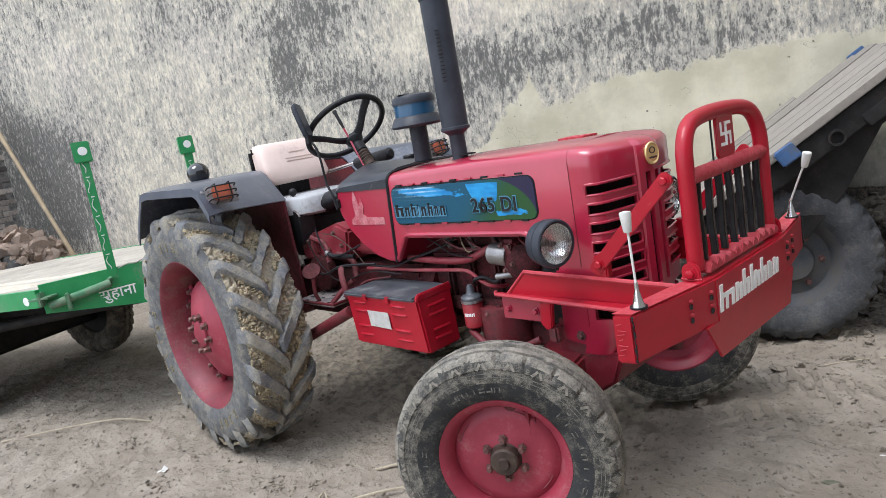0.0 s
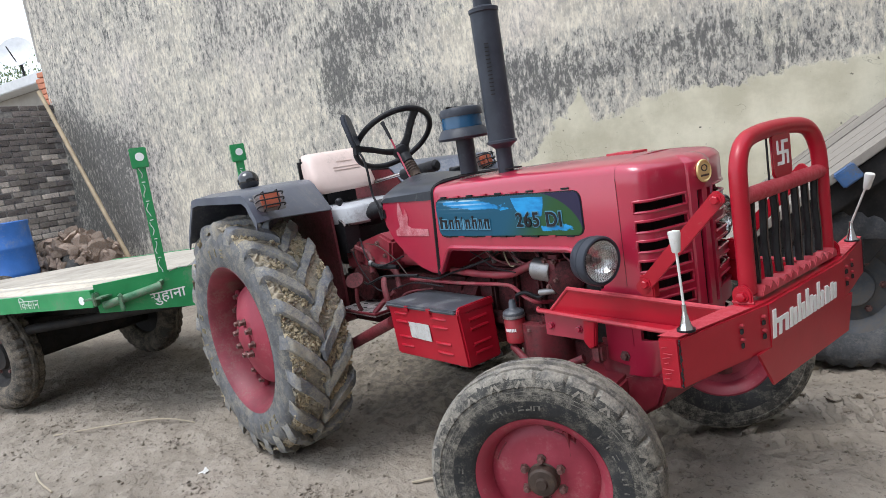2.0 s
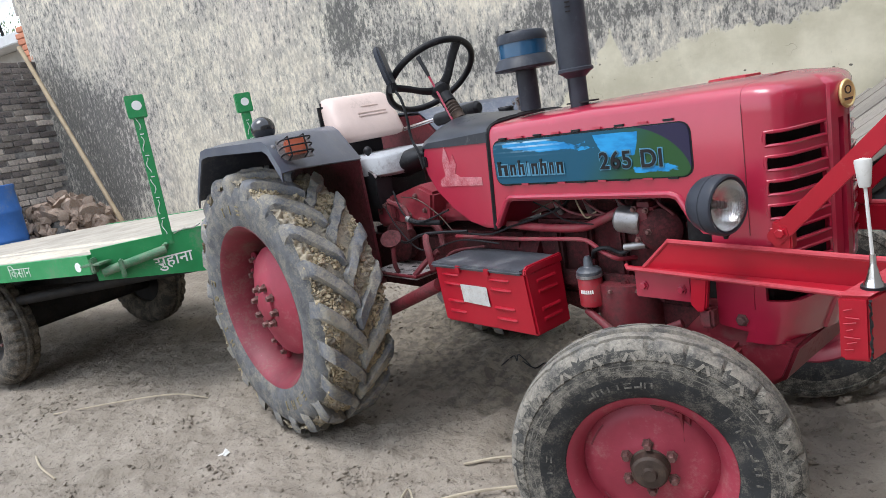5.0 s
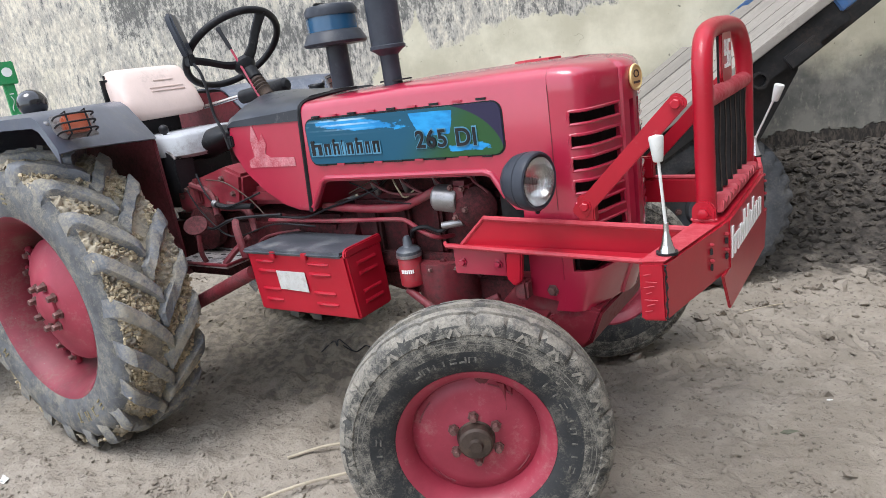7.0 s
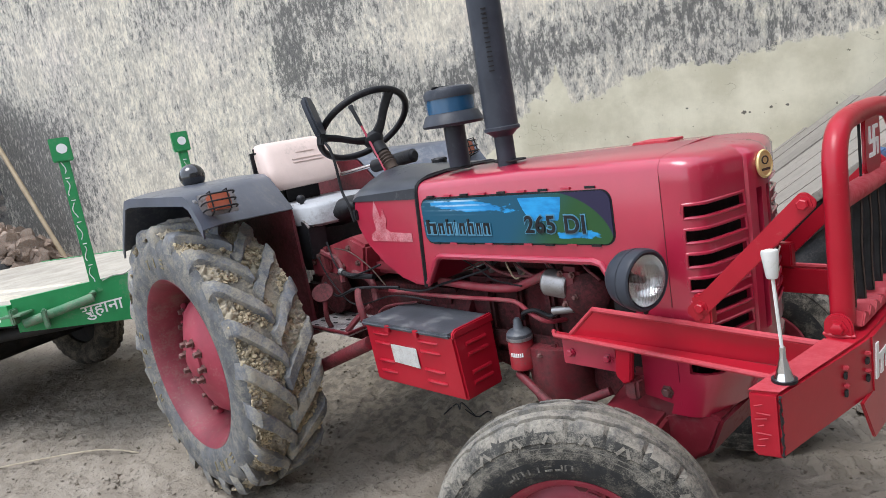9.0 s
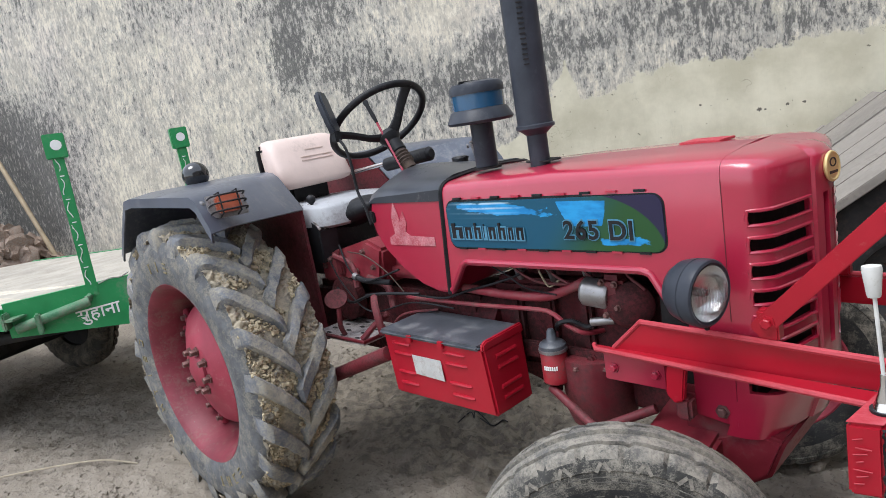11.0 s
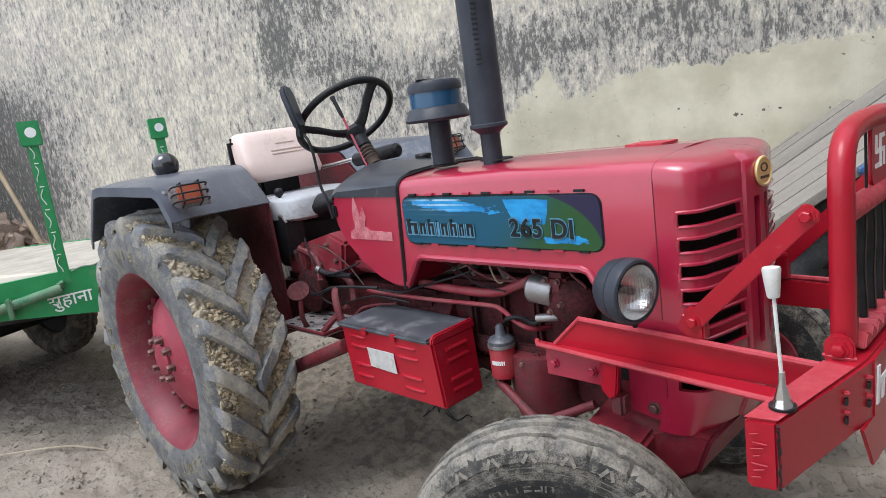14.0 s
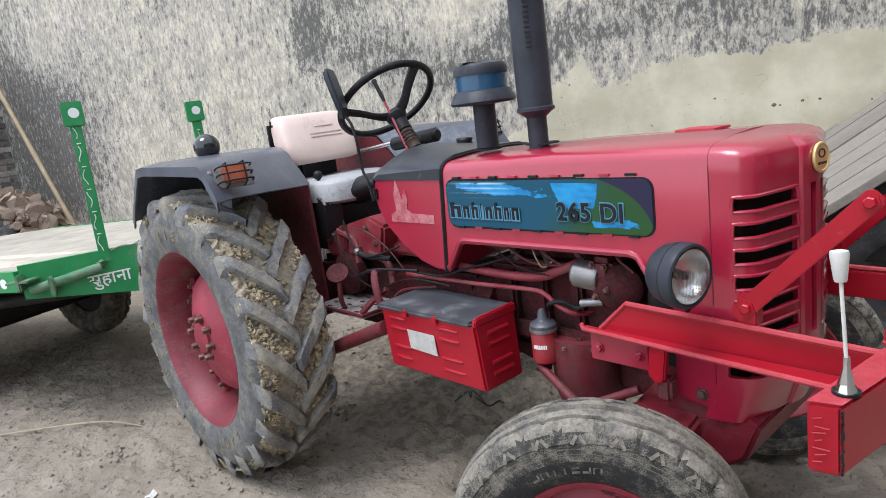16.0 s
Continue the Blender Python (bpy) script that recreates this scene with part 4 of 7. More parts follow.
# fenders
for s in (-1, 1):
    def fy(v):
        return s * v
    b = bmesh.new()
    rows = []
    for k in range(7):
        f = k / 6
        y = 0.25 + (0.740 - 0.25) * f
        xf, xl = 0.165 + 0.285 * f, 0.315 + 0.23 * f
        zl = 1.178 + 0.034 * f
        drop = 0.008 * (f > 0.99)
        prof = [(xl, zl), (xl - 0.010, zl + 0.014), (xf + 0.016, 1.311 + 0.005 * f), (xf - 0.02, 1.332), (0.10, 1.338), (-0.12, 1.340), (-0.185, 1.332), (-0.235, 1.275), (-0.325, 1.165), (-0.362, 1.11)]
        rows.append([Vector((x, fy(y), z - drop)) for x, z in prof])
    rows.append([v + Vector((0, 0.0, -0.03)) for v in rows[-1]])
    fd = part("fender", loft(rows), "grey_fender", T, "dusty dark grey fender", sharp=30)
    thick(fd, 0.008, 1.0)
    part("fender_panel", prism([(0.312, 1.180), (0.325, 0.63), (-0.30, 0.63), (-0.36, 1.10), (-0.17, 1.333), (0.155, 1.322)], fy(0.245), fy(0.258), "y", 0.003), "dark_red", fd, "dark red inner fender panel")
    # turn lamp in a wire guard, on a bracket of the bent front plate
    lm = Matrix.Translation((0.490, fy(0.645), 1.283)) @ Matrix.Rotation(radians(12 * s), 4, "Z") @ Matrix.Rotation(radians(-14), 4, "Y")
    lamp_b = part("turn_lamp", box(0.012, 0.046, -0.042, 0.042, -0.030, 0.030, 0.008), "orange_lens", fd, "orange turn lamp in a wire guard", m=lm)
    wires = None
    for zz in (-0.026, 0.0, 0.026):
        wires = tube(smooth_line([(0.0, -0.060, zz), (0.055, -0.054, zz), (0.064, 0.0, zz), (0.055, 0.054, zz), (0.0, 0.060, zz)], 4), 0.0032, 6, False, wires)
    for yy in (-0.030, 0.030):
        wires = tube([(0.0, yy, -0.040), (0.060, yy, -0.036), (0.062, yy, 0.036), (0.0, yy, 0.042)], 0.0032, 6, False, wires)
    part("lamp_guard", wires, "plastic", lamp_b)
    part("lamp_bracket", box(0.0, 0.012, -0.066, 0.066, -0.042, 0.040, 0.003), "steel", lamp_b)
    part("lamp_screw", hexbolt((-0.005, -0.078, 0.02), (1, 0, 0), 0.008, 0.006), "steel", lamp_b)
kn = part("beacon", lathe([(0, 0), (0.028, 0), (0.03, 0.012)] + [(0.056 * math.cos(radians(a)), 0.056 + 0.056 * math.sin(radians(a))) for a in range(-50, 91, 14)], 28, aim((-0.131, -0.451, 1.326), (0, 0, 1)), None, False), "gloss_black", T, "round glossy black fender lamp")

# steering wheel
SC, SN = Vector((0.578, 0.008, 1.476)), Vector((-0.623, 0.055, 0.781)).normalized()
SU = SN.cross(Vector((0, 1, 0))).normalized()
SV = SN.cross(SU)
SMx = Matrix.Translation(SC) @ Matrix((SU, SV, SN)).transposed().to_4x4()
sw = part("steering_wheel", lathe([(0.198 + 0.0140 * math.cos(radians(a)), 0.0135 * math.sin(radians(a))) for a in range(0, 360, 30)], 56, SMx), "plastic", T, "black three-spoke steering wheel")
for a in (75, 192, 314):
    d = Vector((math.cos(radians(a)), math.sin(radians(a)), 0))
    part("spoke", tube(smooth_line([SMx @ (d * 0.015 + Vector((0, 0, -0.082))), SMx @ (d * 0.07 + Vector((0, 0, -0.066))), SMx @ (d * 0.13 + Vector((0, 0, -0.030))), SMx @ (d * 0.196)], 5), [0.026, 0.024, 0.022, 0.020, 0.019, 0.018, 0.017, 0.017, 0.017, 0.017, 0.018, 0.018, 0.018, 0.019, 0.020, 0.021], 8, False, None, 0.55), "plastic", sw)
part("boss", lathe([(0, -0.115), (0.024, -0.115), (0.040, -0.098), (0.044, -0.085), (0.036, -0.066), (0, -0.062)], 24, SMx, None, False), "plastic", sw)
part("column", lathe([(0.024, -0.165), (0.031, -0.160), (0.031, -0.115), (0, -0.112)], 20, SMx, None, False), "plastic", sw)
part("column_boot", lathe([(0.026, -0.25), (0.026, -0.225), (0.031, -0.218), (0.026, -0.211), (0.031, -0.204), (0.026, -0.197), (0.031, -0.190), (0.026, -0.183), (0.031, -0.176), (0.026, -0.169), (0.026, -0.16), (0, -0.16)], 20, SMx, None, False), "hub_rust", sw, "ribbed brown column boot")
part("throttle_rod", rod((0.725, -0.03, 1.260), (0.600, -0.03, 1.492), 0.005), "hood_red", sw, "red throttle lever")
part("throttle_grip", lathe([(0, 0), (0.006, 0), (0.0085, 0.03), (0.008, 0.08), (0.0115, 0.094), (0.010, 0.10), (0, 0.102)], 14, aim((0.611, -0.03, 1.472), (-0.52, 0, 0.90)), None, False), "plastic", sw)

# mirror on its stalk
mr = part("mirror_stalk", tube(smooth_line([(0.735, -0.240, 1.12), (0.722, -0.243, 1.19), (0.694, -0.242, 1.243), (0.683, -0.24, 1.345), (0.664, -0.24, 1.407), (0.630, -0.24, 1.440)], 4), 0.0055, 8), "plastic", T)
part("mirror", prism([(-0.035, -0.075), (0.035, -0.075), (0.045, -0.03), (0.047, 0.05), (0.03, 0.085), (-0.03, 0.085), (-0.047, 0.05), (-0.045, -0.03)], -0.013, 0.013, "x", 0.007), "black_paint", mr, "black-backed mirror", m=Matrix.Translation((0.600, -0.24, 1.528)) @ Matrix.Rotation(radians(40), 4, "Z") @ Matrix.Rotation(radians(-13), 4, "Y"))
part("mirror_clamp", box(-0.016, 0.016, -0.014, 0.014, -0.020, 0.020, 0.004), "plastic", mr, m=Matrix.Translation((0.628, -0.24, 1.446)))

# seat
SY = 0.0
rows = []
for i, (z, x, hw, th) in enumerate(((1.250, 0.072, 0.150, 0.02), (1.258, 0.068, 0.176, 0.046), (1.28, 0.058, 0.188, 0.060), (1.35, 0.026, 0.188, 0.060), (1.42, -0.004, 0.178, 0.056), (1.455, -0.018, 0.170, 0.048), (1.467, -0.024, 0.160, 0.034), (1.472, -0.028, 0.136, 0.014))):
    rows.append([Vector((x + th * math.copysign(abs(math.cos(a)) ** 0.27, math.cos(a)) - 0.010 * (math.sin(a) ** 2), SY + hw * math.copysign(abs(math.sin(a)) ** 0.24, math.sin(a)), z)) for a in [2 * math.pi * k / 36 for k in range(37)]])
seat = part("seat_back", loft(rows, None, True), "seat", T, "pale pink vinyl seat back", sharp=60)
part("seat_shell", box(-0.075, -0.030, SY - 0.194, SY + 0.194, 1.262, 1.455, 0.018), "plastic", seat, "black moulded seat shell")
for zz, w_ in ((1.405, 0.05), (1.375, 0.085), (1.36, 0.085)):
    part("seat_emboss", box(0.045 + 0.5 * (1.405 - zz), 0.0605 + 0.5 * (1.405 - zz), SY + 0.03 - w_, SY + 0.03 + w_, zz, zz + 0.006, 0.002), "seat", seat)
part("seat_hinge", box(-0.03, 0.02, SY - 0.10, SY + 0.10, 1.14, 1.265, 0.01), "plastic", seat)
rows = []
for z, k in ((1.085, 0.86), (1.10, 1.0), (1.17, 1.0), (1.185, 0.92)):
    rows.append([Vector((0.19 + 0.22 * k * math.copysign(abs(math.cos(a)) ** 0.5, math.cos(a)), SY + 0.22 * k * math.copysign(abs(math.sin(a)) ** 0.5, math.sin(a)), z)) for a in [2 * math.pi * q / 36 for q in range(37)]])
M["seat_grey"] = surface("grey_seat_shell", (0.40, 0.41, 0.43), 0.45, vary=0.12, vscale=6, dirt=(0.22, 0.21, 0.20), dirt_amount=0.3, dirt_scale=6)
part("seat_cushion", loft(rows, None, True), "seat_grey", seat, "grey moulded seat pan", sharp=60)
part("seat_stand", box(0.05, 0.30, SY - 0.12, SY + 0.12, 0.86, 1.085, 0.02), "plastic", seat)
part("arm_rod", rod((0.08, SY + 0.20, 1.265), (0.40, SY + 0.22, 1.30), 0.011, 10), "chrome", seat)
part("arm_pad", rod((0.32, SY + 0.215, 1.285), (0.62, SY + 0.22, 1.315), 0.030, 14, None, 0.012), "plastic", seat, "black padded arm")
b = lump(1.0, 77, 0.12, 3)
bmesh.ops.transform(b, matrix=Matrix.Translation((0.37, -0.01, 1.125)) @ Matrix.Rotation(radians(-16), 4, "Y") @ Matrix.Diagonal((0.17, 0.10, 0.052, 1)), verts=b.verts)
part("seat_gaiter", b, "plastic", seat, "black vinyl gaiter in front of the seat", sharp=60)

# ---- wheels ----
def lugs(side, count, R, base, reach, half, turn, width, phase):
    b = bmesh.new()
    for k in range(count):
        a0 = 2 * math.pi * (k + phase) / count
        rings = []
        for t in (-0.06, 0.0, 0.08, 0.16, 0.24, 0.32, 0.40, 0.48, 0.56, 0.64, 0.72, 0.80, 0.88, 0.96, 1.0, 1.04):
            z = side * (-0.004 + (half + 0.004) * min(t, 1.0) + (0.003 if t > 1 else 0))
            a = a0 + turn * reach * max(0.0, t if t <= 1 else 1.0) ** 0.85
            top = R - 0.012 * t * t - (0.012 if t < 0 else 0.0) - (0.008 if t == 0.96 else 0.0) - (0.030 if t == 1.0 else 0.0) - (0.060 if t > 1 else 0)
            low = base - 0.02 - 0.05 * t
            w = width * (1.0 + 0.12 * t) * (0.8 if t < 0 else 1.0)
            quad = []
            for da, r in ((-w * 0.60, low), (-w * 0.51, top - 0.007), (-w * 0.40, top), (w * 0.40, top - 0.002), (w * 0.51, top - 0.008), (w * 0.60, low)):
                aa = a + da / R
                j = 0.010 * noise.noise((k * 3.7, t * 7 + r * 40 + da * 60, z * 24)) + 0.004 * noise.noise((k * 9.1, t * 31 + da * 110, r * 60))
                quad.append(b.verts.new(((r + j) * math.cos(aa + j), (r + j) * math.sin(aa + j), z + j)))
            rings.append(quad)
        for p, q in zip(rings, rings[1:]):
            for i in range(5):
                b.faces.new((p[i], p[i + 1], q[i + 1], q[i]))
        b.faces.new(rings[0])
        b.faces.new(rings[-1][::-1])
    bmesh.ops.recalc_face_normals(b, faces=b.faces)
    return b


def arc_bars(parent, r, z, a0, a1, count, h, mat):
    """Raised marks along the sidewall: lettering that cannot be read."""
    d, w = 0.0028, h * 0.14
    up = lambda y: box(-h / 2, h / 2, y - w / 2, y + w / 2, -d, d)
    across = lambda x: box(x - w / 2, x + w / 2, -h * 0.3, h * 0.3, -d, d)
    forms = [(up(-h * 0.27), across(h * 0.42), across(-h * 0.42)), (up(0.0),), (up(-h * 0.27), up(h * 0.27), across(h * 0.05)), (across(h * 0.42), across(0.0), across(-h * 0.42)), (up(0.0), across(h * 0.42))]
    shapes = []
    for form in forms:
        b = None
        for piece in form:
            b = merge(b, piece)
        shapes.append(done(b, "sidewall_mark", mat))
    for i in range(count):
        o = new("sidewall_mark", shapes[(i * 3 + count) % 5])
        o.parent = parent
        o.matrix_basis = Matrix.Rotation(radians(a0 + (a1 - a0) * i / max(1, count - 1)), 4, "Z") @ Matrix.Translation((r, 0, z))


def rear_wheel(m, phase):
    rim_prof = [(0.372, 0.150), (0.380, 0.154), (0.382, 0.148), (0.366, 0.140), (0.350, 0.10), (0.338, 0.06), (0.330, 0.0), (0.338, -0.06), (0.350, -0.10), (0.366, -0.14), (0.382, -0.148), (0.380, -0.154),
                (0.372, -0.150), (0.358, -0.136), (0.340, -0.10), (0.328, -0.06), (0.320, 0.0), (0.328, 0.06), (0.340, 0.10), (0.358, 0.136)]
    wheel = part("rear_wheel", lathe(rim_prof, 64), "shaded_rim_red", T, "chalky red dished rear wheel rim", m=m)
    part("disc", lathe([(0.0, 0.112), (0.105, 0.112), (0.12, 0.108), (0.15, 0.092), (0.20, 0.072), (0.245, 0.050), (0.258, 0.035), (0.258, 0.020), (0.24, 0.036), (0.20, 0.058), (0.15, 0.078), (0.11, 0.095), (0, 0.098)], 56, None, None, False), "wheel_red", wheel)
    part("rim_step", lathe([(0.352 + 0.004 * math.cos(radians(q)), 0.112 + 0.004 * math.sin(radians(q))) for q in range(0, 360, 60)], 64), "wheel_red", wheel)
    hub = part("hub", lathe([(0.0, 0.128), (0.055, 0.128), (0.066, 0.122), (0.070, 0.112), (0.070, 0.0), (0, 0.0)], 32, None, None, False), "wheel_red", wheel)
    for i in range(8):
        a = radians(45 * i + 12)
        part("wheel_nut", hexbolt((0.088 * math.cos(a), 0.088 * math.sin(a), 0.112), (0, 0, 1), 0.014, 0.026), "bolt", hub)
    for i in range(4):
        for da in (-9, 9):
            a = radians(90 * i + 40 + da)
            c, s_ = math.cos(a), math.sin(a)
            part("rim_lug", rod((0.25 * c, 0.25 * s_, 0.03), (0.322 * c, 0.322 * s_, 0.01), 0.016, 12, None, 0.004), "wheel_red", wheel)
            part("rim_bolt", hexbolt((0.285 * c, 0.285 * s_, 0.030), (0, 0, 1), 0.012, 0.02), "bolt", wheel)
    prof = [(0.366, 0.135), (0.372, 0.150), (0.395, 0.158), (0.44, 0.165), (0.49, 0.167), (0.525, 0.160), (0.550, 0.143), (0.564, 0.11), (0.571, 0.06), (0.573, 0.0)]
    prof = prof + [(r, -z) for r, z in prof[-2::-1]] + [(0.345, -0.11), (0.335, 0.0), (0.345, 0.11)]
    ty = part("tyre", lathe(prof, 80), "rear_rubber", wheel, "mud-caked ribbed tractor tyre")
    crown_material(ty, 0.546, "mud_tread")
    b = lugs(1, 21, 0.614, 0.566, 0.32, 0.158, TURN_A, 0.064, phase)
    b = merge(b, lugs(-1, 21, 0.614, 0.566, 0.32, 0.158, TURN_A, 0.064, phase + 0.5))
    part("tread", b, "lug_rubber", ty, "worn mud-crusted tread bars", sharp=45)
    for a0, a1, k, sd in ((64, 84, 3, 1), (150, 190, 5, 2), (262, 290, 4, 3)):
        arc_bars(ty, 0.455, 0.1655, a0, a1, k, 0.042, "sidewall_dirt")
    # a lumpy layer of mud between the lugs
    na, nz = (900, 64) if phase < 0.5 else (260, 16)
    lv = []
    for i in range(na):
        a = 2 * math.pi * i / na
        for j in range(nz + 1):
            z = -0.152 + 0.304 * j / nz
            k = noise.noise((math.cos(a) * 4.2, math.sin(a) * 4.2, z * 9 + phase)) + 0.35
            r = 0.558 - 0.9 * max(0.0, abs(z) - 0.09) ** 1.6 + 0.024 * min(1.0, max(-0.4, k * 1.5)) + 0.016 * noise.noise((math.cos(a) * 24, math.sin(a) * 24, z * 42)) + 0.012 * noise.noise((math.cos(a) * 60, math.sin(a) * 60, z * 105)) + 0.006 * noise.noise((math.cos(a) * 130, math.sin(a) * 130, z * 230))
            lv.append((r * math.cos(a), r * math.sin(a), z))
    lf_ = [((i * (nz + 1) + j), ((i + 1) % na) * (nz + 1) + j, ((i + 1) % na) * (nz + 1) + j + 1, i * (nz + 1) + j + 1) for i in range(na) for j in range(nz)]
    lme = bpy.data.meshes.new("mud_layer")
    lme.from_pydata(lv, [], lf_)
    lme.polygons.foreach_set("use_smooth", [True] * len(lf_))
    lme.materials.append(M["mud_tread"])
    lo = new("mud_layer", lme)
    lo.parent = ty
    tagged(lo, "dried mud packed between the tread bars", kind="stuff")
    # crumbs of mud over it
    rnd = random.Random(7 + int(phase * 10))
    seeds = []
    for q in range(5):
        c = lump(1.0, 200 + q, 0.75, 1)
        seeds.append(([v.co.copy() for v in c.verts], [[v.index for v in f.verts] for f in c.faces]))
        c.free()
    mv, mf = [], []
    for i in range(20000 if phase < 0.5 else 4000):
        a, z = rnd.uniform(0, 2 * math.pi), rnd.uniform(-0.15, 0.15)
        if noise.noise((a * 5, z * 12, phase)) < -0.06 + 0.9 * abs(z) + 0.25 * noise.noise((a * 17, z * 40, 3.0)):
            continue
        sz = 0.002 + 0.008 * rnd.random() ** 3.2
        pv, pf = seeds[i % 5]
        w = Matrix.Rotation(a, 3, "Z")
        o = w @ Vector((0.577 - 0.3 * max(0, abs(z) - 0.1) ** 1.2, 0, z))
        q = w @ Euler((rnd.uniform(0, 6), 0, 0)).to_matrix()
        k0 = len(mv)
        mv.extend([o + q @ (v * sz) for v in pv])
        mf.extend([[j + k0 for j in f] for f in pf])
    me = bpy.data.meshes.new("packed_mud")
    me.from_pydata(mv, [], mf)
    me.materials.append(M["mud"])
    mo = new("packed_mud", me)
    mo.parent = ty
    tagged(mo, "crumbly beige mud caked between lugs", kind="stuff")
    return wheel


TURN_A = 1.0
for s in (-1, 1):
    m = aim((0, -0.572 if s < 0 else 0.75, 0.608 if s < 0 else 0.618), (0, s, 0))
    rear_wheel(m @ Matrix.Rotation(radians(20 if s < 0 else -15), 4, "Z"), 0.15 if s < 0 else 0.6)
    TURN_A = -TURN_A

STEER = 30


def front_wheel(m):
    rim = [(0.207, 0.062), (0.214, 0.066), (0.216, 0.060), (0.200, 0.052), (0.186, 0.03), (0.178, -0.01), (0.190, -0.05), (0.214, -0.066), (0.207, -0.066), (0.182, -0.046), (0.170, -0.01), (0.178, 0.03), (0.194, 0.056)]
    wheel = part("front_wheel", lathe(rim, 56), "wheel_red", T, "chalky red front wheel rim", m=m)
    part("disc", lathe([(0, 0.030), (0.062, 0.030), (0.07, 0.028), (0.10, 0.020), (0.13, 0.022), (0.150, 0.019), (0.160, 0.012), (0.178, 0.004), (0.178, -0.012), (0.155, -0.004), (0.145, 0.008), (0.10, 0.010), (0, 0.016)], 48, None, None, False), "wheel_red", wheel)
    for a0, a1 in ((35, 62), (125, 150), (205, 232), (300, 322)):
        b = tube([Vector((0.1565 * math.cos(radians(a)), 0.1565 * math.sin(radians(a)), 0.0150)) for a in np.linspace(a0, a1, 8)], 0.0028, 6)
        part("disc_slot", b, "shaded_rim_red", wheel)
    hub = part("hub", lathe([(0, 0.078), (0.016, 0.078), (0.020, 0.068), (0.040, 0.066), (0.046, 0.060), (0.048, 0.034), (0.052, 0.030), (0.052, -0.06), (0, -0.06)], 32, None, None, False), "hub_rust", wheel, "greasy brown hub cap")
    for i in range(6):
        a = radians(60 * i + 20)
        part("wheel_nut", hexbolt((0.066 * math.cos(a), 0.066 * math.sin(a), 0.029), (0, 0, 1), 0.0105, 0.020), "bolt", hub)
    part("valve", rod((0.172, 0.04, 0.012), (0.180, 0.042, 0.030), 0.0035), "steel", wheel)
    half = [(0.209, 0.058), (0.220, 0.070), (0.245, 0.080), (0.285, 0.088), (0.318, 0.0885), (0.330, 0.0865), (0.333, 0.089), (0.346, 0.086), (0.358, 0.080), (0.368, 0.072), (0.374, 0.062), (0.3765, 0.050), (0.3640, 0.047), (0.3640, 0.039), (0.3785, 0.036), (0.3805, 0.014), (0.3700, 0.011)]
    half = [(0.209 + (r - 0.209) * 0.945, z) for r, z in half]
    b = lathe(half + [(0.361, 0.0)] + [(r, -z) for r, z in half[::-1]] + [(0.195, 0.0)], 192)
    b.verts.ensure_lookup_table()
    for v in b.verts:
        r = math.hypot(v.co.x, v.co.y)
        k = round(math.atan2(v.co.y, v.co.x) / (2 * math.pi / 192))
        f = 1.0
        if r > 0.336 and abs(v.co.z) > 0.060 and k % 8 == 0:
            f = (r - 0.011) / r
        elif 0.345 < r and 0.03 < abs(v.co.z) < 0.06 and k % 12 == 3:
            f = (r - 0.006) / r
        elif r > 0.36 and 0.03 < abs(v.co.z) < 0.052:
            v.co.z *= 1 + 0.05 * (1 if k % 8 < 4 else -1)
        v.co.x *= f
        v.co.y *= f
    ty = part("tyre", b, "rubber", wheel, "dry dusty cracked ribbed front tyre", sharp=28)
    crown_material(ty, 0.283, "front_rubber")
    crown_material(ty, 0.351, "dusty_tread", slot=2)
    # shoulder marks, a pair of slanting bars between the notches
    b = None
    for sl in (-1, 1):
        c = box(-0.012, 0.012, -0.004, 0.004, -0.004, 0.0010, 0.0)
        bmesh.ops.transform(c, matrix=Matrix.Translation((0.3345, sl * 0.009, 0.0872)) @ Matrix.Rotation(radians(18), 4, "Y") @ Matrix.Rotation(-sl * 0.55, 4, "Z"), verts=c.verts)
        b = merge(b, c)
    mark = done(b, "shoulder_mark", "dusty_tread")
    for k in range(24):
        o = new("shoulder_mark", mark)
        o.parent = ty
        o.matrix_basis = Matrix.Rotation(2 * math.pi * (k + 0.5) / 24, 4, "Z")
    for r_, z_ in ((0.300, 0.0865), (0.312, 0.0868)):
        part("sidewall_ring", lathe([(r_ + 0.0022 * math.cos(radians(q)), z_ + 0.0022 * math.sin(radians(q))) for q in range(0, 360, 60)], 72), "rubber_mark", ty)
    for a0, a1, k, sd in ((75, 108, 7, 5), (-30, 30, 8, 6), (160, 178, 3, 7), (215, 262, 6, 8)):
        arc_bars(ty, 0.264, 0.0818, a0, a1, k, 0.030, "rubber_mark")
    return wheel


FN = Vector((math.sin(radians(STEER)), -math.cos(radians(STEER)), 0))
FH = Vector((1.887, -0.610, 0.364)) - FN * 0.074
front_wheel(aim(FH, FN) @ Matrix.Rotation(radians(10), 4, "Z") @ Matrix.Scale(0.975, 4))
front_wheel(aim((1.770, 0.690, 0.374), (-math.sin(radians(36)), math.cos(radians(36)), 0)) @ Matrix.Scale(0.975, 4))

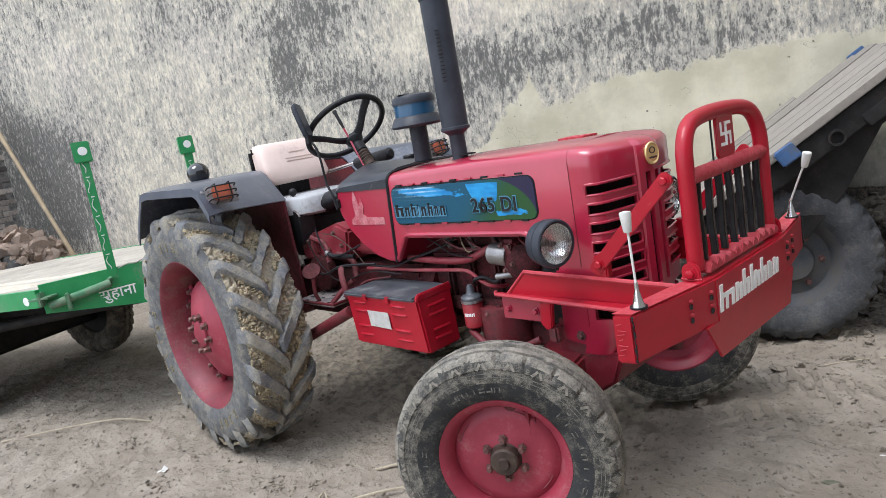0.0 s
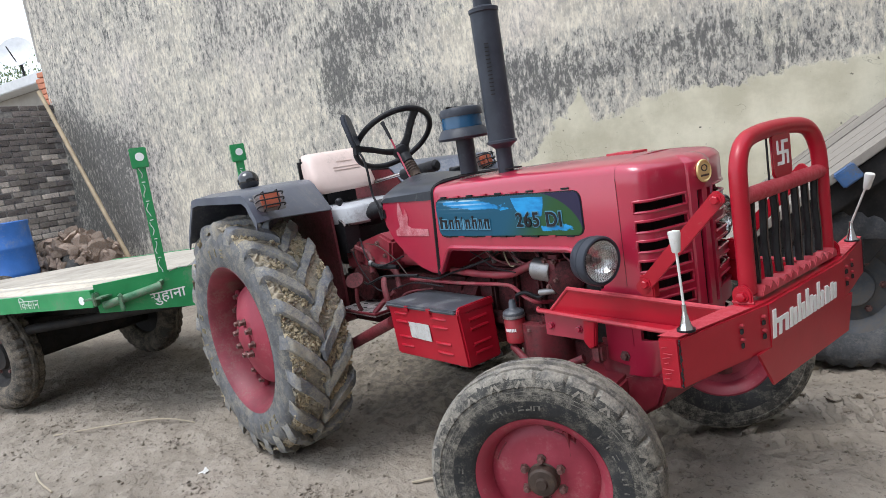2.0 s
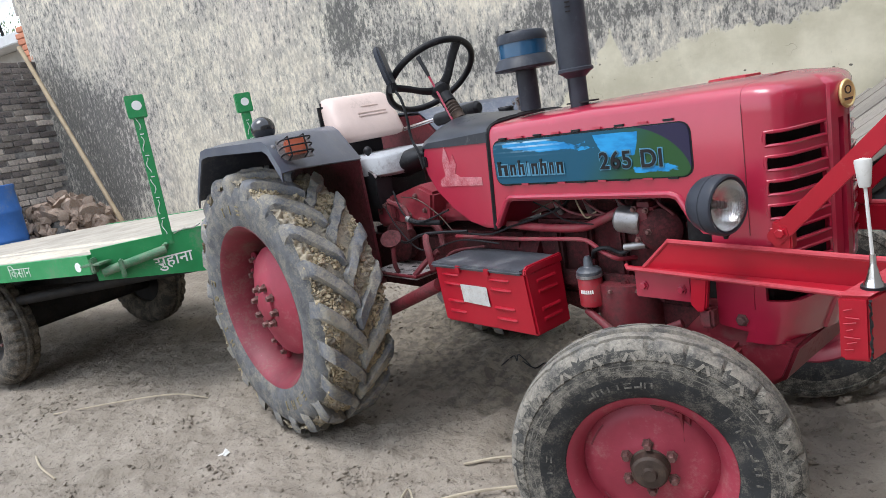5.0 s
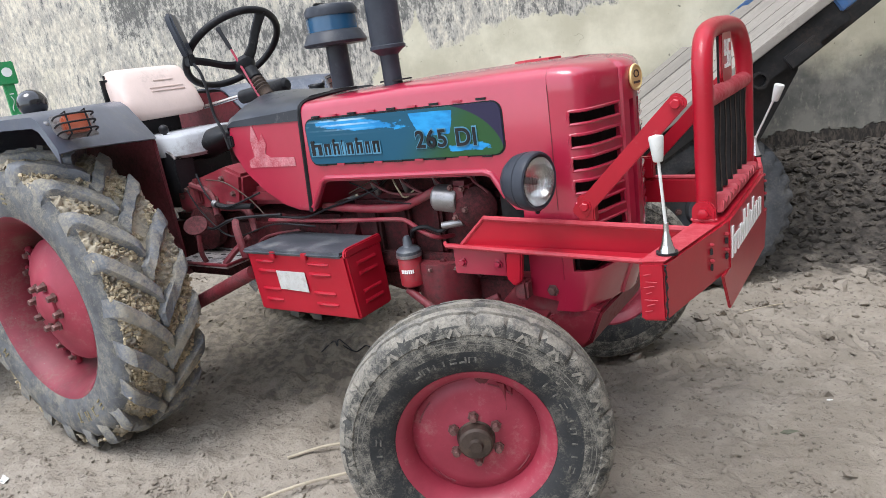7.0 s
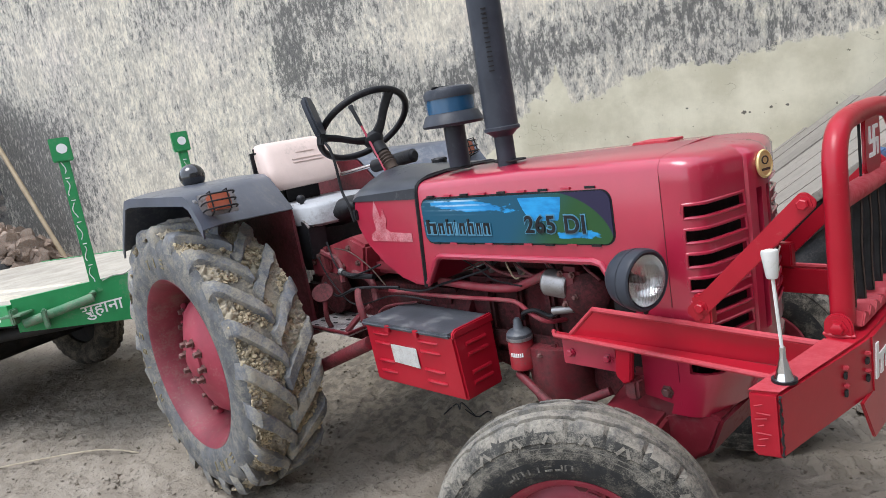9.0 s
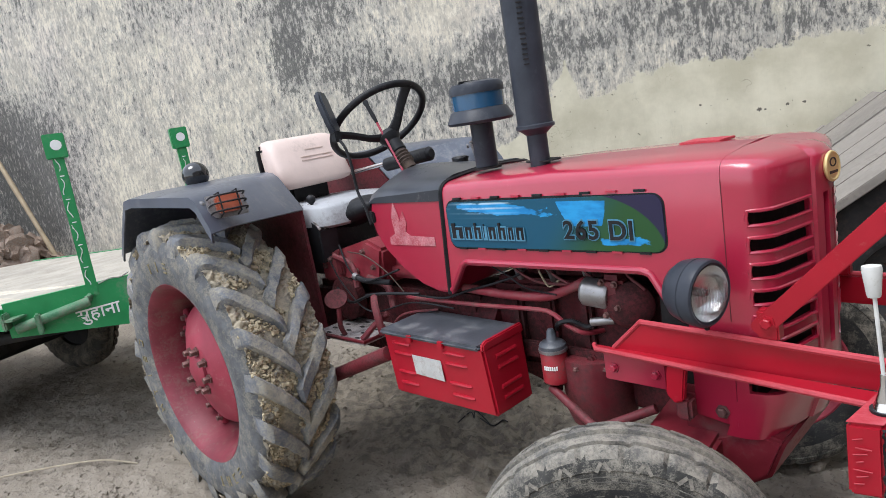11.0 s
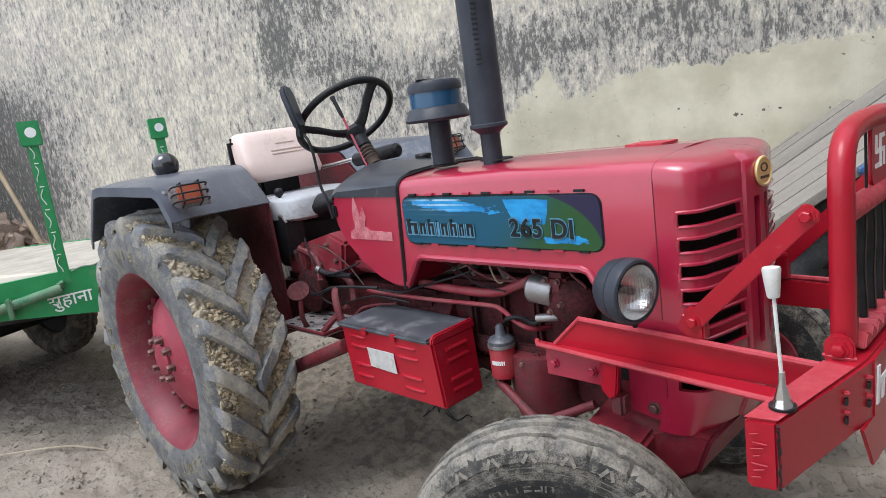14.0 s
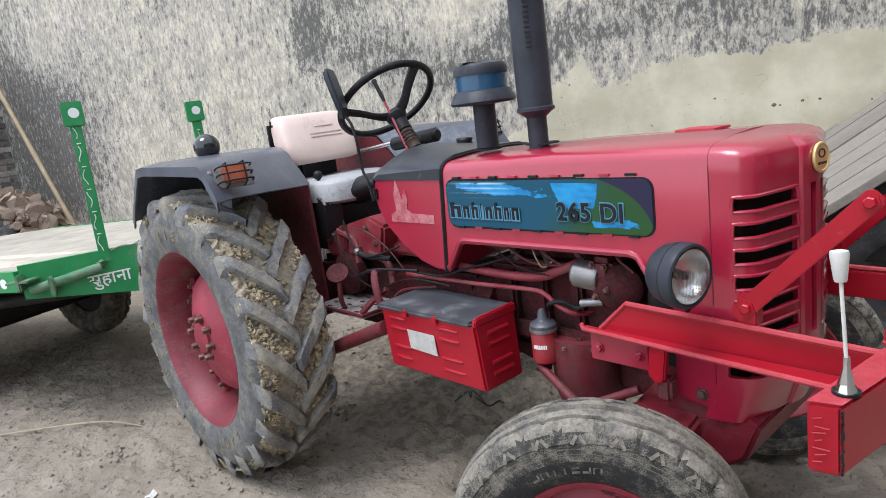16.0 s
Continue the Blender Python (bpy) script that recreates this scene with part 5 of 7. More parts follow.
# ---- engine, gearbox, axles ----
M["pipe_red"] = surface("dusty_pipe_red", (0.25, 0.020, 0.034), 0.5, vary=0.3, vscale=10, dirt=(0.16, 0.09, 0.08), dirt_amount=0.35, dirt_scale=10)
# inner engine red: oil grime, plus shade under the hood put into the colour
M["engine"] = surface("oily_shaded_engine_red", (0.125, 0.010, 0.016), 0.45, vary=0.5, vscale=9, dirt=(0.02, 0.014, 0.013), dirt_amount=0.6, dirt_scale=9, grain=0.35, gscale=45, spec=0.22)
eng = part("engine_block", box(1.16, 1.90, -0.115, 0.13, 0.64, 0.93, 0.02), "engine", T, "oily red engine block, darkened for the hood's shade", m=Matrix.Translation((0, 0, -0.015)))
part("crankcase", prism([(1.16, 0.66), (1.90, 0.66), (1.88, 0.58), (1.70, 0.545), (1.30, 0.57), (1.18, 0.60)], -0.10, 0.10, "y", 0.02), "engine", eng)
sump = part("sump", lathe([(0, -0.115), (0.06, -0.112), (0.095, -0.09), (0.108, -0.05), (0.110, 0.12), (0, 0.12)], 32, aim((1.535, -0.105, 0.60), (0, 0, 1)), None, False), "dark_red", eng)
for a in range(8):
    part("sump_bolt", hexbolt((1.535 + 0.112 * math.cos(a * 0.785), -0.105 + 0.112 * math.sin(a * 0.785), 0.70), (0, 0, 1), 0.007, 0.008), "bolt", sump)
part("rocker_cover", box(1.24, 1.82, -0.08, 0.09, 0.93, 1.07, 0.03), "engine", eng)
for i in range(4):
    x = 1.26 + 0.13 * i
    part("cylinder_rib", box(x, x + 0.035, -0.145, -0.11, 0.66, 0.90, 0.01), "engine", eng)
    part("injector", rod((x + 0.02, -0.10, 0.93), (x + 0.03, -0.14, 1.0), 0.012, 10), "steel", eng)
    part("injector_line", tube(smooth_line([(x + 0.03, -0.14, 1.0), (x + 0.06, -0.17, 0.98), (x + 0.16 - 0.02 * i, -0.165, 0.94), (1.64, -0.17, 0.955)], 5), 0.0045, 6), "dark_red", eng)
part("manifold", tube(smooth_line([(1.08, -0.165, 0.90), (1.275, -0.17, 0.893), (1.421, -0.17, 0.899), (1.50, -0.17, 0.925), (1.57, -0.16, 0.955)], 6), 0.0145, 12), "pipe_red", eng, "dusty red coolant pipe")
part("feed_pipe", tube(smooth_line([(0.80, -0.185, 0.85), (1.0, -0.19, 0.853), (1.174, -0.19, 0.855), (1.40, -0.19, 0.863), (1.458, -0.19, 0.855), (1.506, -0.19, 0.825), (1.55, -0.17, 0.80), (1.58, -0.10, 0.79)], 6), 0.0075, 8), "pipe_red", eng, "thin red feed pipe")
part("fuel_hose", tube(smooth_line([(0.62, -0.24, 0.86), (0.80, -0.22, 0.875), (1.0, -0.20, 0.868), (1.12, -0.19, 0.90), (1.30, -0.16, 0.95), (1.35, -0.12, 0.99)], 6), 0.0042, 8), "plastic", eng, "black rubber fuel hose")
part("wire_loop", tube(smooth_line([(1.38, -0.14, 0.99), (1.42, -0.17, 0.96), (1.44, -0.165, 0.93), (1.47, -0.15, 0.95)], 6), 0.003, 6), "mud", eng)
part("black_cable", tube(smooth_line([(1.45, -0.17, 0.80), (1.48, -0.20, 0.83), (1.52, -0.19, 0.84), (1.56, -0.17, 0.82), (1.60, -0.17, 0.84)], 6), 0.007, 8), "plastic", eng)
pump = part("fuel_pump", lathe([(0, 0), (0.038, 0), (0.042, 0.008), (0.042, 0.075), (0.034, 0.084), (0, 0.084)], 24, aim((1.655, -0.175, 0.925), (-1, -0.10, 0.12)), None, False), "steel", eng, "grey cast pump")
part("pump_body", box(1.63, 1.70, -0.20, -0.11, 0.855, 0.985, 0.015), "dark_red", pump)
part("pump_flange", lathe([(0, 0), (0.065, 0), (0.065, 0.03), (0.045, 0.045), (0, 0.045)], 24, aim((1.70, -0.15, 0.90), (0.4, -1, 0)), None, False), "engine", pump)
part("pump_outlet", rod((1.59, -0.19, 0.845), (1.66, -0.18, 0.855), 0.012, 10), "steel", pump)
for p_ in ((1.645, -0.202, 0.968), (1.685, -0.202, 0.965), (1.65, -0.202, 0.875), (1.688, -0.202, 0.90)):
    part("pump_bolt", hexbolt(p_, (0, -1, 0), 0.007, 0.010), "bolt", pump)
part("fan_shroud", box(1.80, 1.92, -0.20, 0.20, 0.66, 1.15, 0.02), "radiator", eng)
part("side_plate", box(1.30, 1.70, -0.165, -0.150, 0.69, 0.745, 0.005), "engine", eng)
for x in (1.56, 1.66):
    part("plate_bolt", hexbolt((x, -0.166, 0.718), (0, -1, 0), 0.012, 0.012), "engine", eng)
M["filter_red"] = surface("dull_filter_red", (0.30, 0.014, 0.024), 0.4, vary=0.15, vscale=12, dirt=(0.16, 0.08, 0.07), dirt_amount=0.25, dirt_scale=12)
FO = Vector((1.448, -0.20, 0.630))
flt = part("oil_filter", lathe([(0, 0), (0.036, 0), (0.040, 0.005), (0.040, 0.094), (0.037, 0.100), (0, 0.100)], 28, aim(FO, (0, 0, 1)), None, False), "filter_red", T, "red filter canister with a grey head")
part("filter_ring", lathe([(0.038, 0.098), (0.043, 0.098), (0.043, 0.108), (0.038, 0.108)], 28, aim(FO, (0, 0, 1))), "steel", flt)
part("filter_head", lathe([(0, 0.104), (0.041, 0.104), (0.041, 0.118), (0.034, 0.126), (0.020, 0.130), (0.016, 0.134), (0.013, 0.158), (0.008, 0.166), (0, 0.167)], 20, aim(FO, (0, 0, 1)), None, False), "lid", flt)
for i in range(7):
    a = radians(-100 + 9 * i)
    part("name_stroke", box(-0.0015, 0.0015, -0.0022, 0.0022, -0.006, 0.006), "white_paint", flt, m=Matrix.Translation(FO + Vector((0.0405 * math.cos(a), 0.0405 * math.sin(a), 0.055))) @ Matrix.Rotation(a, 4, "Z"))
gbx = part("gearbox", box(0.10, 1.12, -0.14, 0.15, 0.56, 0.84, 0.03), "engine", T, "grimy red gearbox housing, darkened for shade")
part("gear_cover", box(0.45, 0.95, -0.13, 0.13, 0.88, 0.95, 0.02), "pipe_red", gbx)
part("clutch_housing", lathe([(0, -0.12), (0.15, -0.10), (0.165, -0.05), (0.165, 0.1), (0, 0.12)], 36, aim((1.08, 0, 0.70), (1, 0, 0)), None, False), "engine", gbx)
part("rear_axle", rod((0, -0.50, 0.608), (0, 0.68, 0.608), 0.085, 24), "dark_red", gbx)
part("final_drive", lathe([(0, 0), (0.13, 0), (0.14, 0.03), (0.12, 0.08), (0.09, 0.12), (0, 0.12)], 28, aim((0.0, -0.36, 0.608), (0, -1, 0)), None, False), "dark_red", gbx)
part("brake_drum", lathe([(0, 0), (0.09, 0), (0.09, 0.04), (0.06, 0.055), (0, 0.055)], 28, aim((0.42, -0.16, 0.80), (0, -1, 0)), None, False), "engine", gbx)
pd = part("brake_pedal", lathe([(0, 0), (0.058, 0), (0.060, 0.004), (0.058, 0.009), (0, 0.009)], 28, aim((0.548, -0.325, 0.848), (0.45, -0.62, 0.52)) @ Matrix.Diagonal((0.78, 0.66, 1, 1)), None, False), "engine", gbx, "round dark red pedal plate")
part("pedal_arm", tube(smooth_line([(0.550, -0.320, 0.840), (0.560, -0.335, 0.795), (0.548, -0.33, 0.74), (0.535, -0.31, 0.70)], 5), 0.010, 8), "dark_red", pd)
part("housing_block", prism([(0.27, 0.86), (0.66, 0.89), (0.69, 1.01), (0.60, 1.045), (0.33, 0.98), (0.27, 0.95)], -0.185, 0.10, "y", 0.012), "pipe_red", gbx, "dusty red cast housing")
part("housing_flange", prism([(0.40, 0.90), (0.44, 0.90), (0.44, 1.01), (0.40, 1.0)], -0.200, -0.18, "y", 0.006), "dark_red", gbx)
for bx, bz in ((0.31, 0.93), (0.35, 0.96), (0.52, 0.92), (0.58, 1.0), (0.63, 0.94)):
    part("housing_bolt", hexbolt((bx, -0.186, bz), (0, -1, 0), 0.009, 0.012), "bolt", gbx)
part("rubber_hose", tube(smooth_line([(0.56, -0.225, 0.908), (0.62, -0.226, 0.897), (0.70, -0.225, 0.899), (0.765, -0.222, 0.899)], 5), 0.011, 10), "plastic", gbx, "thick black rubber hose")
part("hose_clip", rod((0.548, -0.225, 0.911), (0.568, -0.225, 0.906), 0.0145, 12), "steel", gbx)
for ax in (0.70,):
    part("side_arm", tube(smooth_line([(ax, -0.262, 0.855), (ax + 0.025, -0.285, 0.83), (ax + 0.045, -0.295, 0.78), (ax + 0.05, -0.29, 0.72)], 5), 0.016, 8, False, None, 0.5), "dark_red", gbx, "curved red steel arm")
part("hydraulic_box", box(0.40, 0.66, -0.17, 0.12, 0.86, 0.97, 0.02), "pipe_red", gbx)
for i, (p0, p1) in enumerate((((0.60, -0.20, 0.90), (0.75, -0.22, 0.80)), ((0.40, -0.2, 0.98), (0.55, -0.22, 0.86)))):
    part("pedal_link", tube(smooth_line([p0, tuple((a + c) / 2 + 0.02 for a, c in zip(p0, p1)), p1], 4), 0.014, 8), "dark_red", gbx)
# wires and hoses strung between cowl and gearbox
for pts_, r_, mt in (([(0.42, -0.18, 1.02), (0.52, -0.22, 0.93), (0.64, -0.24, 0.90), (0.82, -0.22, 0.95)], 0.006, "plastic"),
                     ([(0.38, -0.21, 0.96), (0.50, -0.25, 0.88), (0.66, -0.26, 0.79), (0.86, -0.22, 0.83), (1.05, -0.20, 0.82)], 0.005, "plastic"),
                     ([(0.44, -0.24, 0.86), (0.56, -0.27, 0.82), (0.70, -0.26, 0.86), (0.92, -0.23, 0.87)], 0.009, "plastic"),
                     ([(0.50, -0.20, 1.00), (0.62, -0.21, 0.99), (0.72, -0.20, 0.93), (0.80, -0.20, 0.86)], 0.004, "hub_rust"),
                     ([(0.60, -0.20, 0.76), (0.72, -0.24, 0.72), (0.80, -0.22, 0.78), (0.95, -0.18, 0.80)], 0.007, "dark_red"),
                     ([(1.22, -0.17, 0.97), (1.30, -0.19, 0.95), (1.36, -0.18, 0.91), (1.48, -0.19, 0.90)], 0.004, "plastic"),
                     ([(1.20, -0.16, 0.93), (1.33, -0.18, 0.975), (1.42, -0.16, 0.985)], 0.003, "hub_rust")):
    part("loose_wire", tube(smooth_line(pts_, 6), r_ * 0.65, 6), mt, gbx)
# step plate with pressed holes
stp = part("step_plate", box(0.36, 0.70, -0.345, 0.0, 0.688, 0.698, 0.003), "plate_grey", T, "dusty steel foot plate with raised ovals")
for i in range(6):
    for j in range(7):
        c = lathe([(0, 0), (0.012, 0), (0.010, 0.004), (0, 0.004)], 10, None, None, False)
        part("tread_oval", c, "radiator" if (i + j) % 2 else "plate_grey", stp, m=Matrix.Translation((0.385 + 0.047 * j + 0.022 * (i % 2), -0.315 + 0.048 * i, 0.695)) @ Matrix.Diagonal((1.5, 0.7, 1, 1)))
part("step_rim", tube([(0.36, -0.345, 0.702), (0.70, -0.345, 0.702), (0.70, 0.0, 0.702)], 0.007, 8), "dark_red", stp)
part("step_arm", tube([(0.66, -0.320, 0.700), (0.70, -0.29, 0.745), (0.75, -0.25, 0.79)], 0.012, 8), "dark_red", stp)
# lower link under the step
part("lower_link", rod((0.34, -0.36, 0.482), (0.86, -0.36, 0.692), 0.026, 12), "dark_red", T)
part("lower_link", rod((0.10, 0.36, 0.46), (0.85, 0.24, 0.62), 0.026, 12), "dark_red", T)
# levers beside the seat
for x, y, zt in ((0.252, -0.16, 1.195),):
    lv = part("gear_lever", tube(smooth_line([(x + 0.03, y, 1.0), (x + 0.01, y, 1.10), (x, y, zt)], 4), 0.0075, 8), "plastic", T)
    part("lever_knob", lathe([(0.02 * math.cos(radians(a)), 0.02 * math.sin(radians(a))) for a in range(-90, 91, 18)], 16, Matrix.Translation((x, y, zt + 0.012)), None, False), "plastic", lv)
# curved slotted quadrant that guides the lever
q = part("lever_quadrant", prism([(0.20, 0.95), (0.345, 0.95), (0.352, 1.085), (0.325, 1.115), (0.285, 1.138), (0.215, 1.180), (0.20, 1.178)], -0.215, -0.125, "y", 0.004), "plastic", T)
for i in range(4):
    yq = -0.210 + 0.026 * i
    part("quadrant_stripe", tube(smooth_line([(0.215, yq, 1.184), (0.250, yq, 1.167), (0.288, yq, 1.143), (0.325, yq, 1.119), (0.354, yq, 1.090)], 4), 0.0055, 6, False, None, 0.6), "plate_grey", q)

# front axle
M["axle_red"] = surface("dusty_axle_red", (0.17, 0.010, 0.020), 0.45, vary=0.25, vscale=6, dirt=(0.20, 0.09, 0.085), dirt_amount=0.25, dirt_scale=6, grain=0.1)
fa = part("front_axle", prism([(-0.52, 0.42), (-0.10, 0.50), (0.10, 0.50), (0.52, 0.42), (0.52, 0.52), (0.10, 0.61), (-0.10, 0.61), (-0.52, 0.52)], 1.76, 1.95, "x", 0.012), "axle_red", T, "red front axle beam")
for s in (-1, 1):
    part("kingpin", rod((1.87, s * 0.515, 0.33), (1.87, s * 0.515, 0.56), 0.032, 16), "dark_red", fa)
    part("steering_arm", rod((1.87, s * 0.50, 0.52), (1.70, s * 0.44, 0.47), 0.018), "dark_red", fa)
part("tie_rod", rod((1.62, -0.27, 0.545), (1.44, -0.22, 0.615), 0.013), "dark_red", fa)
part("tie_rod", rod((1.62, -0.27, 0.545), (1.78, -0.22, 0.62), 0.013), "dark_red", fa)
part("drop_arm", rod((1.44, -0.20, 0.60), (1.44, -0.18, 0.68), 0.02), "engine", fa)
part("front_support", prism([(-0.20, 0.52), (0.20, 0.52), (0.23, 0.70), (-0.23, 0.70)], 1.84, 2.04, "x", 0.02), "axle_red", fa)
part("axle_bracket", prism([(1.93, 0.58), (2.02, 0.62), (2.10, 0.60), (2.06, 0.50), (1.97, 0.44), (1.93, 0.46)], -0.22, 0.22, "y", 0.01), "axle_red", fa)

# front side rails, bumper and bull bar
for s in (-1, 1):
    def Y(v):
        return s * v
    rail = part("side_rail", prism([(1.70, 0.790), (1.785, 0.872), (2.37, 0.858), (2.37, 0.790)], Y(0.256), Y(0.264), "y", 0.002), "bright_red", T, "red channel rail to the bumper")
    b = prism([(1.64, Y(0.256)), (1.66, Y(0.286)), (2.33, Y(0.345)), (2.37, Y(0.28))], 0.788, 0.796, "z", 0.002)
    part("rail_flange", b, "bright_red", rail)
    part("rail_lip", tube([(1.64, Y(0.262), 0.796), (1.66, Y(0.286), 0.796), (2.33, Y(0.345), 0.796)], 0.007, 8), "faded_red", rail)
    part("rail_top", tube([(1.70, Y(0.260), 0.794), (1.785, Y(0.262), 0.876), (2.37, Y(0.285), 0.862)], 0.008, 8), "faded_red", rail)
    mp = part("mount_plate", box(1.668, 1.845, Y(0.262) - 0.006, Y(0.262) + 0.006, 0.705, 0.79, 0.003), "hood_red", rail)
    for x in (1.698, 1.818):
        part("plate_bolt", hexbolt((x, Y(0.269), 0.742), (0, s, 0), 0.010, 0.010), "hood_red", mp)
    part("rail_hook", prism([(1.866, 0.79), (1.914, 0.79), (1.902, 0.702), (1.880, 0.69), (1.858, 0.712)], Y(0.282), Y(0.302), "y", 0.004), "bright_red", rail)
    part("strap_block", box(1.875, 1.915, Y(0.275) - 0.02, Y(0.275) + 0.02, 0.645, 0.705, 0.008), "dark_red", rail)
    part("nose_bolt", hexbolt((1.968, Y(0.239), 0.662), (0, s, 0), 0.012, 0.012), "bolt", rail)
    br = prism([(-0.026, -0.021), (0.346, -0.021), (0.356, -0.012), (0.356, 0.012), (0.346, 0.021), (-0.026, 0.021), (-0.036, 0.012), (-0.036, -0.012)], -0.004, 0.004, "y", 0.002)
    brace = part("brace_bar", br, "bright_red", T, "flat red brace bar", m=Matrix.Translation((2.098, Y(0.272), 0.915)) @ Matrix.Rotation(Y(radians(-2.5)), 4, "Z") @ Matrix.Rotation(-math.atan2(0.25, 0.245), 4, "Y"))
    for d in (0.0, 0.335):
        part("brace_bolt", hexbolt((d, s * 0.004, 0), (0, s, 0), 0.012, 0.012), "bright_red", brace)
    part("brace_foot", box(2.075, 2.12, Y(0.240), Y(0.272), 0.872, 0.94, 0.004), "bright_red", brace, m=brace.matrix_basis.inverted())

# bumper: box section swept back at both ends
bp_line = [(2.380, -0.578), (2.398, -0.470), (2.413, -0.390), (2.424, -0.325), (2.431, -0.285), (2.435, -0.25), (2.436, -0.20), (2.436, 0.20), (2.435, 0.25), (2.431, 0.285), (2.424, 0.325), (2.413, 0.39), (2.397, 0.470), (2.378, 0.578)]
inner = [(2.328, -0.588), (2.362, -0.30), (2.37, -0.26), (2.37, 0.26), (2.362, 0.30), (2.326, 0.588)]
bump = part("bumper", prism(bp_line + inner[::-1], 0.752, 0.880, "z", 0.006), "bright_red", T, "bright red swept-back steel bumper")
part("bumper_apron", prism([(-0.318, 0.760), (0.312, 0.760), (0.262, 0.648), (-0.246, 0.653)], 2.4290, 2.4360, "x", 0.002), "bright_red", bump)
part("name_plate_face", box(2.4340, 2.4380, -0.246, 0.246, 0.758, 0.874), "bright_red", bump)
for k in range(7):
    part("paint_scratch", tube([(2.338 + 0.004 * (k % 2), -0.5885, 0.775 + 0.013 * k), (2.352 + 0.006 * (k % 3), -0.5860, 0.777 + 0.013 * k + 0.003 * math.sin(k * 2.2))], 0.0012, 5), "faded_red", bump)
# maker's name in white, drawn as plain strokes
y = -0.238
for wd, ht in ((0.090, 0.074), (0.043, 0.052), (0.043, 0.076), (0.014, 0.076), (0.043, 0.052), (0.043, 0.076), (0.032, 0.052), (0.043, 0.052)):
    sh, z0 = 0.008, 0.780
    part("name_stroke", prism([(y, z0), (y + 0.017, z0), (y + 0.017 + sh, z0 + ht), (y + sh, z0 + ht)], 2.4380, 2.4410, "x"), "white_paint", bump)
    if wd > 0.02:
        part("name_stroke", prism([(y + wd - 0.017, z0), (y + wd, z0), (y + wd + sh * 0.6, z0 + 0.044), (y + wd - 0.017 + sh * 0.6, z0 + 0.044)], 2.4380, 2.4410, "x"), "white_paint", bump)
        part("name_stroke", prism([(y + 0.005, z0 + 0.034), (y + wd, z0 + 0.034), (y + wd + 0.004, z0 + 0.046), (y + 0.009, z0 + 0.046)], 2.4380, 2.4405, "x"), "white_paint", bump)
    if wd > 0.06:
        part("name_stroke", prism([(y + 0.034, z0), (y + 0.048, z0), (y + 0.056, z0 + 0.044), (y + 0.042, z0 + 0.044)], 2.4380, 2.4410, "x"), "white_paint", bump)
    y += wd + 0.009
# chipped edge where the near end is bare metal
for s in (-1, 1):
    ex, ey = (2.380, s * 0.577)
    edge_ = [Vector((ex + 0.0012 * math.sin(k * 5.3), ey + 0.0012 * math.sin(k * 4.1), 0.757 + 0.0040 * k)) for k in range(30)]
    part("bare_edge", tube(edge_, [0.0012 + 0.0042 * abs(noise.noise((k * 0.61, s * 3.0, 1.7))) for k in range(30)], 6), "black_tape", bump, "chipped bare bumper edge")
for s in (-1, 1):
    for dy in (0.360, 0.274):
        px_ = 2.4195 if dy > 0.3 else 2.4345
        tilt = Matrix.Rotation(-s * (0.17 if dy > 0.3 else 0.05), 4, "Z")
        for z in (0.834, 0.797):
            part("bumper_hole", box(-0.003, 0.003, -0.0060, 0.0060, -0.0065, 0.0060, 0.001), "radiator", bump, "dark punched bolt hole", m=Matrix.Translation((px_ + 0.0005, s * dy, z)) @ tilt)
            part("weld_nub", box(-0.006, 0.006, -0.0055, 0.0055, -0.0035, 0.0035, 0.002), "faded_red", bump, m=Matrix.Translation((px_ + 0.001, s * dy, z + 0.016)) @ tilt)
    part("faded_top", prism([(2.329, s * 0.585), (2.379, s * 0.575), (2.422, s * 0.31), (2.366, s * 0.30)], 0.8805, 0.8815, "z"), "faded_red", bump, "sun-faded top of the bumper")
    wy = 0.526 if s < 0 else 0.50
    wx = 2.370 if s < 0 else 2.375
    wh = part("whip_marker", lathe([(0, 0), (0.019, 0), (0.019, 0.004), (0.0165, 0.008), (0.0165, 0.012), (0.013, 0.018), (0.013, 0.021), (0.0095, 0.032), (0.0095, 0.035), (0.006, 0.046), (0.0055, 0.066), (0, 0.068)], 24, aim((wx, s * wy, 0.880), (0, 0, 1)), None, False), "chrome", bump, "chrome-based width marker with a white tip")
    part("marker_base_ring", lathe([(0, 0), (0.022, 0), (0.022, 0.006), (0, 0.005)], 24, aim((wx, s * wy, 0.8805), (0, 0, 1)), None, False), "plastic", wh)
    top = Vector((wx - 0.014, s * wy + 0.014, 1.098)) if s < 0 else Vector((wx + 0.07, wy - 0.03, 1.085))
    part("marker_rod", rod((wx, s * wy, 0.937), top, 0.0033, 8), "white_plastic", wh)
    part("marker_tip", lathe([(0, -0.030), (0.009, -0.028), (0.0105, -0.024), (0.0150, 0.018), (0.014, 0.023), (0, 0.026)], 20, aim(top, (-0.06, 0.06, 1) if s < 0 else (0.3, -0.12, 1)), None, False), "white_plastic", wh)

# bull bar
pts = [(2.39, -0.252, 0.90), (2.39, -0.252, 1.05), (2.39, -0.252, 1.18), (2.388, -0.243, 1.232), (2.385, -0.218, 1.271), (2.382, -0.175, 1.294), (2.38, -0.10, 1.304), (2.38, 0.0, 1.307),
       (2.38, 0.10, 1.304), (2.382, 0.175, 1.294), (2.385, 0.218, 1.271), (2.388, 0.243, 1.232), (2.39, 0.252, 1.18), (2.39, 0.252, 1.05), (2.39, 0.252, 0.90)]
